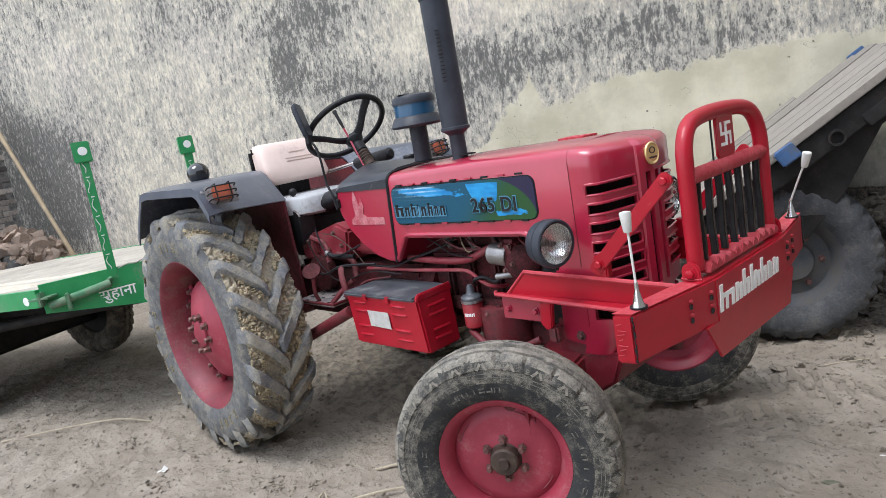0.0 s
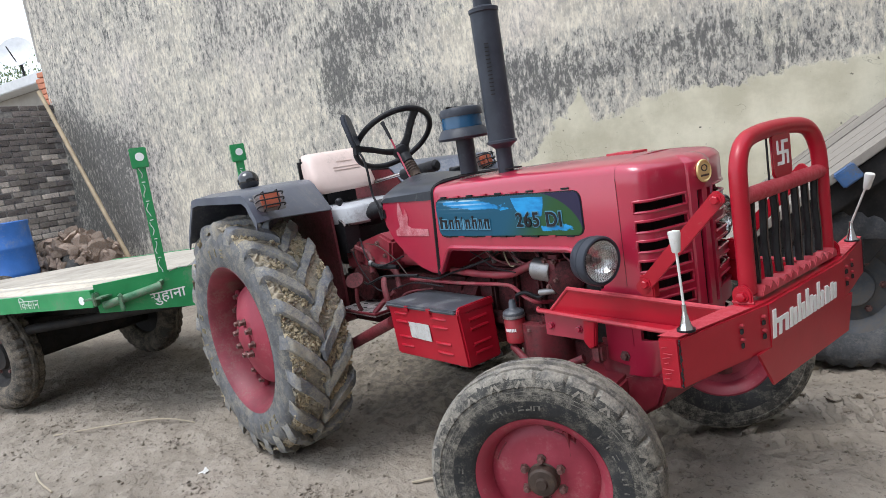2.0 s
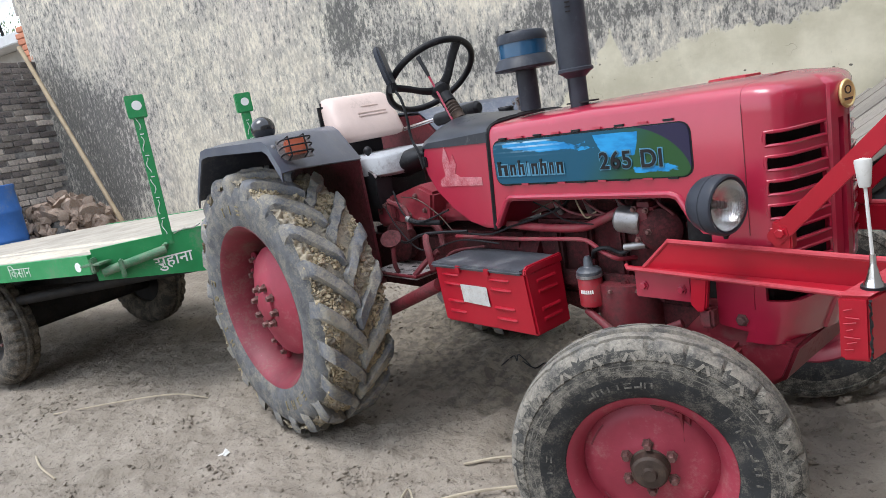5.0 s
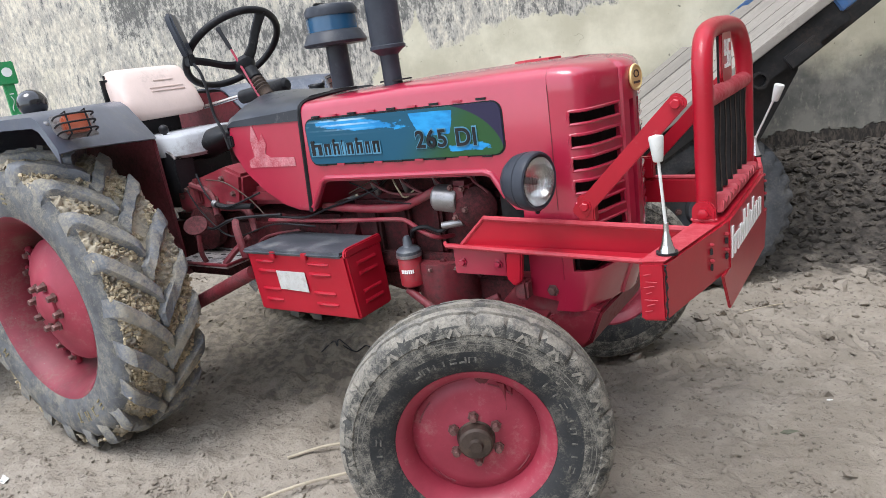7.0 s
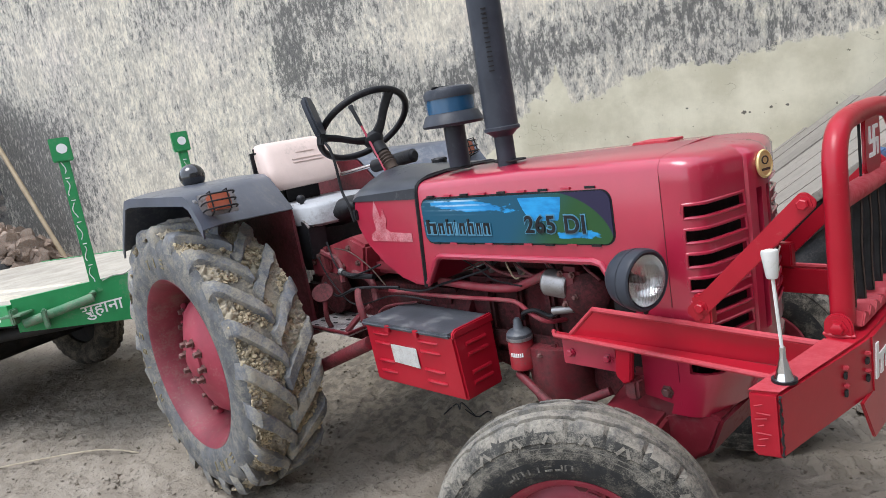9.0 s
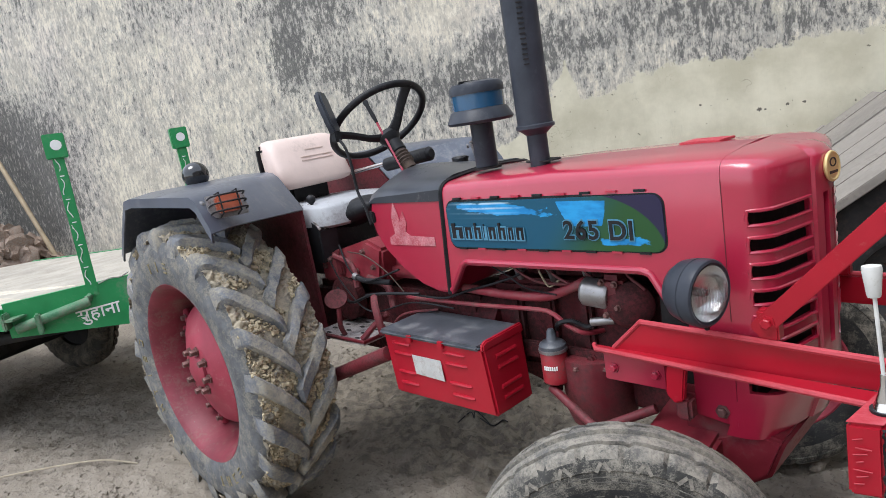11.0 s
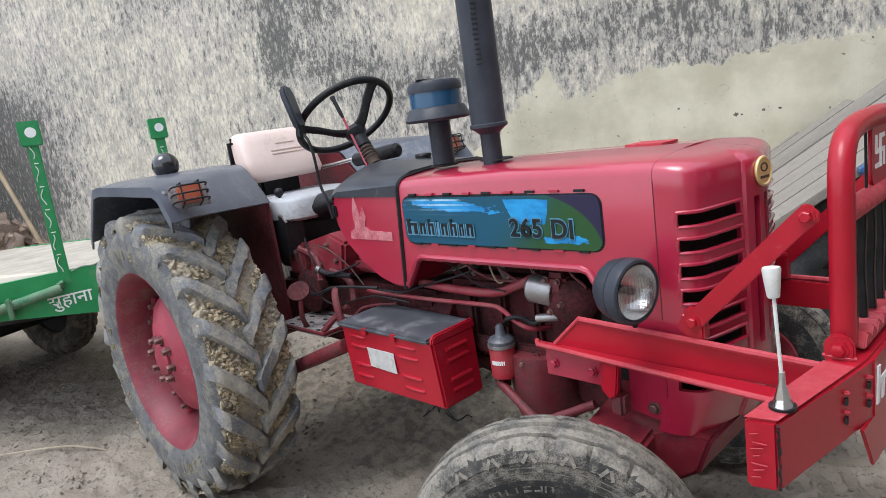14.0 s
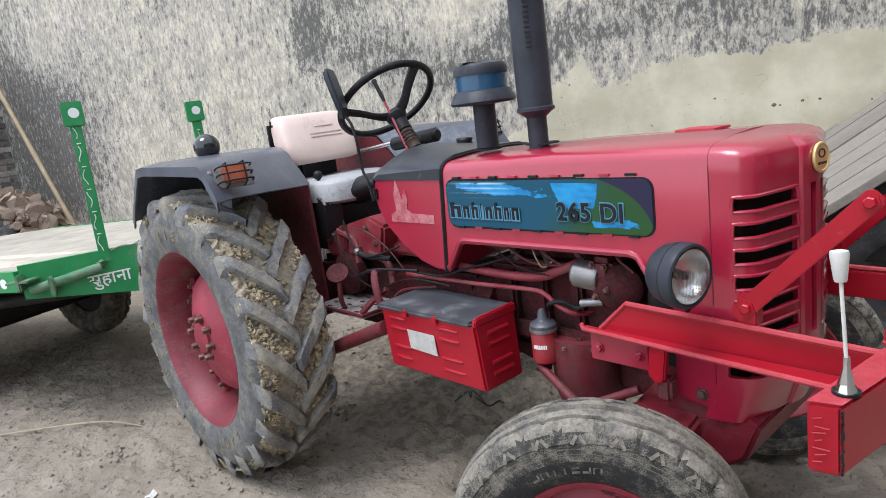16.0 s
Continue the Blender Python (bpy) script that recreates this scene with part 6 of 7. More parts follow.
bull = part("bull_bar", tube(smooth_line(pts, 3), 0.0230, 16), "bright_red", T, "bright red tubular bull bar", m=Matrix.Translation((-0.003, 0.006, 0.002)))
part("cross_tube", rod((2.39, -0.25, 1.15), (2.39, 0.25, 1.15), 0.022, 16), "faded_red", bull)
# saw-toothed sill plate
tooth = [(-0.245, 0.888)]
for i in range(12):
    tooth += [(-0.245 + 0.0408 * i + 0.004, 0.900 + 0.004 * math.sin(i * 2.3)), (-0.245 + 0.0408 * i + 0.018, 0.917 + 0.004 * math.sin(i * 1.7)), (-0.245 + 0.0408 * i + 0.034, 0.912 + 0.004 * math.sin(i * 3.1))]
tooth += [(0.245, 0.905), (0.245, 0.888)]
part("toothed_sill", prism(tooth, 2.385, 2.425, "x", 0.003), "faded_red", bull)
for i in range(7):
    yy = -0.20 + 0.067 * i
    wob = [Vector((2.39 + 0.0012 * math.sin(k * 0.9 + i), yy + 0.0015 * math.sin(k * 0.7 + i * 2.1), 0.915 + 0.235 * k / 9)) for k in range(10)]
    part("black_bar", tube(wob, 0.0115, 8), "black_tape", bull)
    # thin brown strip as a painted highlight down each bar
    part("rusty_edge", tube([v + Vector((0.011, -0.004, 0)) for v in wob], 0.0018, 5), "hub_rust", bull)
for s in (-1, 1):
    lobe = [(2.364, 0.872), (2.418, 0.872), (2.418, 0.900)] + [(2.391 + 0.027 * math.cos(radians(q)), 0.901 + 0.027 * math.sin(radians(q))) for q in range(15, 166, 15)] + [(2.364, 0.900)]
    ft = part("bull_foot", prism(lobe, s * 0.284 - 0.005, s * 0.284 + 0.005, "y", 0.003), "bright_red", bull)
    part("foot_bolt", hexbolt((2.391, s * 0.289, 0.898), (0, s, 0), 0.0125, 0.011), "bright_red", ft)
    part("foot_weld", tube([(2.362, s * 0.284, 0.882), (2.39, s * 0.291, 0.8815), (2.420, s * 0.284, 0.882)], 0.004, 6), "faded_red", ft)
emb = part("emblem_plate", prism([(-0.040, 1.160), (0.040, 1.160), (0.058, 1.182), (0.058, 1.282), (0.042, 1.304), (-0.042, 1.304), (-0.058, 1.282), (-0.058, 1.182)], 2.386, 2.394, "x", 0.003), "bright_red", bull, "red plate with a white hooked good-luck cross")
part("plate_rod", rod((2.388, -0.078, 1.16), (2.388, -0.078, 1.300), 0.003, 8), "black_tape", emb)
A, B_ = 0.034, 0.0045
for p in ([(-A, -B_), (A, -B_), (A, B_), (-A, B_)], [(-B_, -A), (B_, -A), (B_, A), (-B_, A)], [(B_, A - 2 * B_), (A, A - 2 * B_), (A, A), (B_, A)], [(-A, -A), (-B_, -A), (-B_, -A + 2 * B_), (-A, -A + 2 * B_)],
          [(A - 2 * B_, -A), (A, -A), (A, -B_), (A - 2 * B_, -B_)], [(-A, B_), (-A + 2 * B_, B_), (-A + 2 * B_, A), (-A, A)]):
    part("emblem_stroke", prism([(a, 1.238 + c) for a, c in p], 2.394, 2.3965 + (0.001 if p[0] == (-B_, -A) else 0.0), "x"), "white_paint", emb)

# headlamps
for s in (-1, 1):
    hm = aim((2.020, s * 0.366, 1.002), (1, s * 0.20, -0.03)) @ Matrix.Scale(0.93, 4)
    hl = part("headlamp", lathe([(0, -0.097), (0.035, -0.096), (0.056, -0.088), (0.070, -0.070), (0.077, -0.046), (0.0785, -0.034), (0.0765, -0.032), (0.0765, -0.028), (0.0800, -0.026), (0.0805, -0.006), (0.078, 0.001), (0.073, 0.004), (0.068, 0.001), (0.066, -0.006)], 44, hm, None, False), "black_paint", T, "round headlamp in a black shell")
    part("reflector", lathe([(0.0, -0.050), (0.012, -0.049), (0.030, -0.042), (0.046, -0.030), (0.058, -0.014), (0.066, 0.001)], 40, hm, None, False), "reflector", hl)
    ln = part("lens", lathe([(0.067, 0.000), (0.062, 0.006), (0.045, 0.012), (0.022, 0.0155), (0, 0.0165)], 40, hm, None, False), M["glass"], hl, "clear fluted headlamp glass")
    for k in range(-5, 6):
        u = k * 0.0105
        h = math.sqrt(0.058 ** 2 - u * u)
        part("flute", tube([hm @ Vector((u, v, 0.0162 - 2.6 * (u * u + v * v))) for v in np.linspace(-h, h, 7)], 0.0022, 5, False, None, 0.5), M["glass"], ln)
    part("bulb_cap", lathe([(0, -0.046), (0.009, -0.046), (0.009, -0.022), (0.006, -0.017), (0, -0.016)], 16, hm, None, False), "steel", hl)
    part("rim_screw", hexbolt(hm @ Vector((0.0, -0.080, -0.012)), hm.to_3x3() @ Vector((0, -1, 0)), 0.006, 0.008), "plastic", hl)
    part("lamp_stay", rod((1.96, s * 0.238, 0.99), (1.96, s * 0.31, 1.0), 0.014), "black_paint", hl)

# toolbox
top4 = [(0.862, -0.372), (1.330, -0.376), (1.330, -0.190), (0.862, -0.160)]
bot4 = [(0.878, -0.368), (1.338, -0.362), (1.338, -0.188), (0.878, -0.165)]
b = bmesh.new()
vt = [b.verts.new((x, y, 0.778)) for x, y in top4]
vb = [b.verts.new((x, y, 0.556)) for x, y in bot4]
b.faces.new(vt)
b.faces.new(vb[::-1])
for i in range(4):
    b.faces.new((vt[i], vb[i], vb[(i + 1) % 4], vt[(i + 1) % 4]))
bmesh.ops.recalc_face_normals(b, faces=b.faces)
soften(b, 0.008)
tb = part("toolbox", b, "bright_red", T, "red ribbed toolbox with a black lid")
part("toolbox_lid", prism([(0.852, -0.384), (1.316, -0.384), (1.316, -0.170), (0.852, -0.150)], 0.768, 0.786, "z", 0.008), "lid", tb, "scuffed black lid greyed by painted sky sheen")


def box_face(u, v, out=0.0):
    """A place on the toolbox's outer face."""
    a = Vector((*top4[0], 0.778)).lerp(Vector((*top4[1], 0.778)), u)
    c = Vector((*bot4[0], 0.556)).lerp(Vector((*bot4[1], 0.556)), u)
    return a.lerp(c, v) + Vector((0, -out, 0))


def box_end(u, v, out=0.0):
    a = Vector((*top4[1], 0.778)).lerp(Vector((*top4[2], 0.778)), u)
    c = Vector((*bot4[1], 0.556)).lerp(Vector((*bot4[2], 0.556)), u)
    return a.lerp(c, v) + Vector((out, 0, 0))


for u0, u1 in ((0.09, 0.27), (0.62, 0.82)):
    for v in (0.16, 0.32, 0.62, 0.80):
        part("pressed_rib", tube([box_face(u0, v, -0.004), box_face(u0 + 0.02, v, 0.0), box_face(u1 - 0.02, v, 0.0), box_face(u1, v, -0.004)], 0.0065, 8), "bright_red", tb)
for v in (0.18, 0.34, 0.62, 0.78):
    part("pressed_rib", tube([box_end(0.25, v), box_end(0.75, v)], 0.007, 8), "bright_red", tb)
b = bmesh.new()
qv = [b.verts.new(box_face(u, v, 0.004)) for u, v in ((0.285, 0.30), (0.575, 0.30), (0.575, 0.62), (0.285, 0.60))]
b.faces.new(qv)
lab = part("box_label", b, "sticker", tb, "worn silver sticker")
thick(lab, 0.002)
part("end_ridge", prism([(-0.378, 0.770), (-0.186, 0.770), (-0.190, 0.800), (-0.360, 0.798), (-0.374, 0.790)], 1.318, 1.333, "x", 0.004), "bright_red", tb)
for u in (0.30, 0.62):
    part("lid_catch", box(-0.012, 0.012, -0.004, 0.006, -0.012, 0.012, 0.002), "bright_red", tb, m=Matrix.Translation(box_face(u, 0.04, 0.006)))
part("box_bracket", box(0.9, 1.25, -0.15, -0.10, 0.60, 0.74, 0.01), "dark_red", tb)

# ---- flat trailer ----
TA = radians(21.7)
TU, TN = Vector((math.cos(TA), math.sin(TA), 0)), Vector((-math.sin(TA), math.cos(TA), 0))
TM = Matrix(((TU.x, TN.x, 0, 0), (TU.y, TN.y, 0, 0), (0, 0, 1, 0), (0, 0, 0, 1)))
TZ = 0.90
TR = thing("flat_trailer", "green flatbed farm trailer with a dusty bed", "trailer", Matrix.Translation((0, -0.058, 0)) @ TM @ Matrix.Translation((-1.2, 0, 0.9)) @ Matrix.Rotation(radians(-1.7), 4, "Y") @ Matrix.Translation((1.2, 0, -0.9)))
deck = [(-1.43, -0.55), (-1.08, -0.08), (-1.08, 0.60), (-1.43, 1.07), (-3.60, 1.06), (-4.70, 0.56), (-6.2, 0.35), (-6.2, -0.55)]
part("bed", prism([(u + 0.02 * (u < -2), n) for u, n in deck], TZ - 0.03, TZ, "z", 0.004), "bed_dust", TR, "dust-covered trailer bed")
# green edge rails
def plank_between(a, c, z0, z1, t, mat, parent, name, label="", z1b=None, z0b=None):
    a, c = Vector((*a, 0)), Vector((*c, 0))
    d = (c - a)
    nn = Vector((d.y, -d.x, 0)).normalized() * t
    b = bmesh.new()
    zz = z1 if z1b is None else z1b
    zl = z0 if z0b is None else z0b
    vs = [b.verts.new(v) for v in (a + Vector((0, 0, z0)), c + Vector((0, 0, zl)), c + Vector((0, 0, zz)), a + Vector((0, 0, z1)), a + nn + Vector((0, 0, z0)), c + nn + Vector((0, 0, zl)), c + nn + Vector((0, 0, zz)), a + nn + Vector((0, 0, z1)))]
    for q in ((0, 1, 2, 3), (7, 6, 5, 4), (0, 4, 5, 1), (1, 5, 6, 2), (2, 6, 7, 3), (3, 7, 4, 0)):
        b.faces.new([vs[i] for i in q])
    bmesh.ops.recalc_face_normals(b, faces=b.faces)
    return part(name, b, mat, parent, label)


rl = plank_between((-6.2, -0.55), (-1.43, -0.55), TZ - 0.100, TZ + 0.004, 0.03, "green", TR, "side_rail", "green painted side rail")
nr = plank_between((-1.43, -0.55), (-1.08, -0.08), TZ - 0.14, TZ + 0.03, 0.03, "green", TR, "corner_rail", "green corner plate", TZ + 0.02, TZ - 0.24)
fr = plank_between((-1.08, -0.08), (-1.08, 0.60), TZ - 0.14, TZ + 0.05, 0.03, "green", TR, "front_rail")
plank_between((-1.08, 0.60), (-1.43, 1.07), TZ - 0.14, TZ + 0.03, 0.03, "green", TR, "corner_rail")
plank_between((-1.43, 1.07), (-3.6, 1.06), TZ - 0.125, TZ + 0.004, 0.03, "green", TR, "side_rail")
# pale sand drifted along the near edge of the bed
for u0, u1, n0, w_, h_ in ((-4.6, -1.50, -0.36, 0.15, 0.016), (-3.4, -1.42, -0.14, 0.05, 0.010)):
    dv, df = [], []
    for i in range(61):
        u = u0 + (u1 - u0) * i / 60
        for j in range(11):
            e = j / 10 * 2 - 1
            ww = w_ * (0.75 + 0.5 * noise.noise((u * 2.1, 1.3, n0))) * (1 - abs(i / 30 - 1) ** 6)
            hh = h_ * (1 - e * e) * (0.8 + 0.6 * noise.noise((u * 9, e * 2, n0))) - 0.001
            dv.append((u, n0 + e * ww + 0.05 * noise.noise((u * 1.3, 4.0, n0)), TZ + hh))
    df = [(i * 11 + j, (i + 1) * 11 + j, (i + 1) * 11 + j + 1, i * 11 + j + 1) for i in range(60) for j in range(10)]
    dme = bpy.data.meshes.new("sand_drift")
    dme.from_pydata(dv, [], df)
    dme.polygons.foreach_set("use_smooth", [True] * len(df))
    dme.materials.append(M["sand"])
    dob = new("sand_drift", dme)
    dob.parent = TR
    tagged(dob, "pale dry sand drifted on the bed", kind="stuff")
# painted dot and word strokes on the near rails
part("painted_dot", lathe([(0, 0), (0.026, 0), (0.026, 0.002), (0, 0.002)], 20, aim((-1.53, -0.58, TZ - 0.055), (0, -1, 0)), None, False), "white_paint", rl)
# chamfer direction, for what is fixed to the near corner plate
CA, CB = Vector((-1.43, -0.55, 0)), Vector((-1.08, -0.08, 0))
CD = (CB - CA).normalized()
CN = Vector((CD.y, -CD.x, 0))


def on_corner(f, z, out):
    return CA.lerp(CB, f) + CN * out + Vector((0, 0, z))


# the word for pleasant, brushed on the corner plate
pc = bpy.data.curves.new("plate_word", "FONT")
pc.body, pc.size, pc.extrude, pc.offset = "\u0938\u0941\u0939\u093e\u0928\u093e", 0.088, 0.001, 0.001
pc.materials.append(M["white_paint"])
po = new("plate_word", pc)
po.parent = nr
po.matrix_basis = Matrix.Translation(on_corner(0.49, 0.748, 0.0315)) @ Matrix((CD, Vector((0, 0, 1)), CN)).transposed().to_4x4()
# the word for farmer, brushed on the side rail; its vowel sign is typed first, where it stands
wc = bpy.data.curves.new("rail_word", "FONT")
wc.body, wc.size, wc.extrude, wc.offset = "\u093f\u0915\u0938\u093e\u0928", 0.088, 0.001, -0.0006
wc.materials.append(M["worn_white"])
wo = new("rail_word", wc)
wo.parent = rl
wo.matrix_basis = Matrix.Translation((-2.20, -0.5815, 0.822)) @ Matrix.Rotation(radians(90), 4, "X")
# lever pipe and lug on the corner
pp = part("latch_pipe", rod(on_corner(0.05, 0.80, 0.06), on_corner(0.62, 0.845, 0.06), 0.024, 14, None, 0.004), "old_green", nr, "scuffed green pivot pipe on the corner")
part("latch_plate", box(-0.06, 0.06, -0.05, 0.05, -0.006, 0.006, 0.003), "old_green", pp, m=Matrix.Translation(on_corner(0.02, 0.855, 0.05)) @ Matrix.Rotation(radians(20), 4, "Z"))
part("latch_ear", box(-0.012, 0.012, -0.05, 0.05, -0.05, 0.05, 0.006), "old_green", pp, m=Matrix.Translation(on_corner(0.22, 0.80, 0.05)) @ Matrix.Rotation(math.atan2(CD.y, CD.x), 4, "Z"))
part("latch_ear", box(-0.010, 0.010, -0.03, 0.04, -0.03, 0.05, 0.006), "old_green", pp, m=Matrix.Translation(on_corner(0.0, 0.84, 0.07)) @ Matrix.Rotation(0.6, 4, "Z"))
part("weld_blob", lump(0.02, 3, 0.4, 2), "old_green", pp, m=Matrix.Translation(on_corner(0.62, 0.86, 0.05)))


def stake(base, top, turn):
    base, top = Vector(base), Vector(top)
    ax = (top - base).normalized()
    back = (-CN - ax * ax.dot(-CN)).normalized()
    side_ = back.cross(ax)
    q = Matrix.Translation(base) @ Matrix((side_, back, ax)).transposed().to_4x4() @ Matrix.Rotation(turn, 4, "Z")
    h = (top - base).length
    st_ = part("stake", box(-0.026, 0.026, -0.024, 0.024, 0, h, 0.004), "green", TR, "green steel stake with white brush marks", m=q)
    part("stake_head", box(-0.048, 0.048, -0.036, 0.030, h - 0.10, h + 0.02, 0.005), "green", st_)
    part("stake_dot", lathe([(0, 0), (0.025, 0), (0.025, 0.002), (0, 0.002)], 18, aim((0.005, -0.036, h - 0.035), (0, -1, 0)), None, False), "white_paint", st_)
    k = 0.06
    while k < h - 0.16:
        w = [Vector((0.008 * math.sin(j * 0.9 + k * 20) - 0.008, -0.0255, k + 0.013 * j)) for j in range(7)]
        part("brush_mark", tube(w, 0.0034, 5, False, None, 0.4), "white_paint", st_)
        part("brush_tick", box(-0.012, 0.008, -0.0265, -0.024, k + 0.088, k + 0.093), "white_paint", st_)
        k += 0.115
    return st_


stake((-1.190, -0.245, 0.86), (-1.165, -0.235, 1.655), 0.0)
stake((-1.20, 0.58, 0.86), (-1.17, 0.565, 1.62), 0.0)
part("arrow_mark", tube(smooth_line([on_corner(0.72, 0.915, 0.032), on_corner(0.82, 0.928, 0.032), on_corner(0.90, 0.922, 0.032), on_corner(0.97, 0.936, 0.032)], 4), 0.006, 6, False, None, 0.4), "white_paint", nr)

# running gear
part("chassis_beam", box(-5.8, -1.3, -0.12, -0.04, 0.66, 0.79, 0.008), "cart_iron", TR)
part("chassis_beam", box(-5.8, -1.3, 0.52, 0.60, 0.66, 0.79, 0.008), "cart_iron", TR)
for u in (-5.4, -4.4, -3.5, -2.6, -1.7):
    part("cross_member", box(u, u + 0.06, -0.52, 1.03, 0.78, 0.87, 0.005), "cart_iron", TR)
part("axle", rod((-2.95, -0.42, 0.40), (-2.95, 0.90, 0.40), 0.045, 16), "cart_iron", TR)
part("axle_mount", box(-3.05, -2.85, -0.2, 0.72, 0.40, 0.68, 0.02), "cart_iron", TR)
part("tow_bar", rod((-2.6, -0.36, 0.63), (-1.05, 0.22, 0.66), 0.035, 10), "cart_iron", TR)
part("tow_bar", rod((-2.6, 0.90, 0.63), (-1.05, 0.30, 0.66), 0.035, 10), "cart_iron", TR)
part("hitch", rod((-1.15, 0.26, 0.66), (-0.70, 0.26, 0.62), 0.03, 10), "cart_iron", TR)


M["grey_tyre"] = surface("weathered_grey_tyre", (0.062, 0.065, 0.071), 0.85, vary=0.3, vscale=9, dirt=(0.14, 0.135, 0.128), dirt_amount=0.35, dirt_scale=10, grain=0.5, gscale=70, spec=0.22)
M["brown_tyre"] = surface("dusty_brown_tyre", (0.05, 0.046, 0.04), 0.85, vary=0.4, vscale=9, dirt=(0.21, 0.175, 0.135), dirt_amount=0.45, dirt_scale=12, grain=0.5, gscale=70, spec=0.22)


def road_wheel(parent, m, R, half, label, rim_mat="cart_iron", tyre_mat="brown_tyre"):
    k = R / 0.40
    prof = [(0.225, 0.70), (0.245, 0.86), (0.29, 1.0), (0.335, 0.98), (0.365, 0.86), (0.383, 0.70), (0.392, 0.35), (0.378, 0.30), (0.378, 0.18), (0.396, 0.12), (0.397, 0.0)]
    prof = [(r * k, z * half) for r, z in prof]
    prof = prof + [(r, -z) for r, z in prof[-2::-1]] + [(0.21 * k, -0.5 * half), (0.21 * k, 0.5 * half)]
    w_ = part("wheel", lathe([(0, 0.30 * half), (0.09 * k, 0.34 * half), (0.10 * k, 0.1 * half), (0.17 * k, 0.02 * half), (0.195 * k, 0.45 * half), (0.222 * k, 0.62 * half), (0.230 * k, 0.72 * half), (0.225 * k, 0.5 * half), (0.205 * k, -0.3 * half), (0, -0.3 * half)], 40, None, None, False), rim_mat, parent, m=m)
    b = lathe(prof, 96)
    for v in b.verts:
        r = math.hypot(v.co.x, v.co.y)
        q = round(math.atan2(v.co.y, v.co.x) / (2 * math.pi / 96))
        if r > 0.36 * k and abs(v.co.z) > 0.25 * half and q % 3 == 0:
            f = (r - 0.020) / r
            v.co.x *= f
            v.co.y *= f
    part("tyre", b, tyre_mat, w_, label, sharp=28)
    for i in range(6):
        a = radians(60 * i)
        part("wheel_nut", hexbolt((0.13 * k * math.cos(a), 0.13 * k * math.sin(a), 0.05 * half), (0, 0, 1), 0.012, 0.016), "bolt", w_)
    return w_


road_wheel(TR, aim((-2.95, -0.40, 0.452), (0, -1, 0)), 0.40, 0.10, "dusty brown trailer tyre")
road_wheel(TR, aim((-2.95, 0.83, 0.452), (0, 1, 0)), 0.40, 0.10, "dusty brown trailer tyre")
road_wheel(TR, aim((-5.2, -0.40, 0.519), (0, -1, 0)), 0.40, 0.10, "dusty brown trailer tyre")
road_wheel(TR, aim((-5.2, 0.83, 0.519), (0, 1, 0)), 0.40, 0.10, "dusty brown trailer tyre")

# ---- plank cart, tipped back ----
CAng, TILT_C = radians(23), radians(33.6)
CU = Vector((math.cos(CAng), math.sin(CAng), 0))
CM = Matrix.Translation((2.069, 1.897, 0)) @ Matrix.Rotation(radians(0.75), 4, "Z") @ Matrix.Scale(1.0775, 4) @ Matrix.Translation((-0.013, -0.258, 0)) @ Matrix.Rotation(CAng, 4, "Z")
CT = thing("plank_cart", "two-wheeled wooden plank cart tipped back on its tail", "cart", CM)
TIP = Matrix.Translation((0, 0, 1.02)) @ Matrix.Rotation(-TILT_C, 4, "Y")
# planks run along the cart; local x forward and up, y across towards the wall
rnd = random.Random(4)
y = -0.16
while y < 1.86:
    wd = rnd.uniform(0.20, 0.30)
    wd = min(wd, 1.90 - y)
    top_end = min(0.515 + 0.035 * y, 0.56 - 1.386 * (y + wd - 1.23)) + rnd.uniform(-0.015, 0.015)
    bp_ = part("plank", box(-1.60 + rnd.uniform(-0.05, 0.05), top_end, y + 0.004, y + wd - 0.004, -0.036 + rnd.uniform(-0.004, 0.004), rnd.uniform(-0.004, 0.004), 0.004), "plank", CT, m=TIP)
    y += wd
for y in (-0.13, 1.45):
    part("side_beam", box(-1.62, 0.47, y, y + 0.09, -0.15, -0.04, 0.006), "cart_iron", CT, m=TIP)
    part("blue_block", box(0.45, 0.54, y - 0.012, y + 0.10, -0.10, -0.03, 0.006), "blue_paint", CT, "chipped blue-painted end block", m=TIP)
part("blue_strip", box(0.45, 0.55, 1.24, 1.28, -0.03, 0.006, 0.004), "blue_paint", CT, m=TIP)
part("iron_bracket", box(0.18, 0.32, -0.165, -0.145, -0.16, -0.10, 0.004), "cart_iron", CT, m=TIP)
part("blue_block", box(-0.17, -0.08, -0.22, -0.15, -0.075, -0.005, 0.006), "blue_paint", CT, m=TIP)
for x in (-1.3, -0.7, -0.15, 0.35):
    part("cross_beam", box(x, x + 0.08, -0.10, 1.55, -0.13, -0.04, 0.005), "cart_iron", CT, m=TIP)
# drawbar: two arms running on past the top end
for y0, y1, lo in ((-0.10, 0.18, -0.20), (1.50, 0.98, -0.22)):
    a, c = TIP @ Vector((-0.9, y0 + 0.12, lo)), TIP @ Vector((2.3, y1, lo + 0.06))
    d = c - a
    q = Matrix.Translation(a) @ d.to_track_quat("X", "Z").to_matrix().to_4x4()
    part("draw_arm", box(0, d.length, -0.04, 0.04, -0.036, 0.036, 0.006), "cart_iron", CT, "rusty steel drawbar arm", m=q)
arm = part("draw_arm", box(0.45, 2.6, 0.60, 0.70, -0.10, -0.01, 0.006), "cart_iron", CT, "rusty steel drawbar arm", m=TIP)
part("lift_log", rod(TIP @ Vector((0.50, 0.20, -0.06)), TIP @ Vector((1.15, 0.35, -0.04)), 0.035, 10, None, 0.01), "cart_iron", CT)
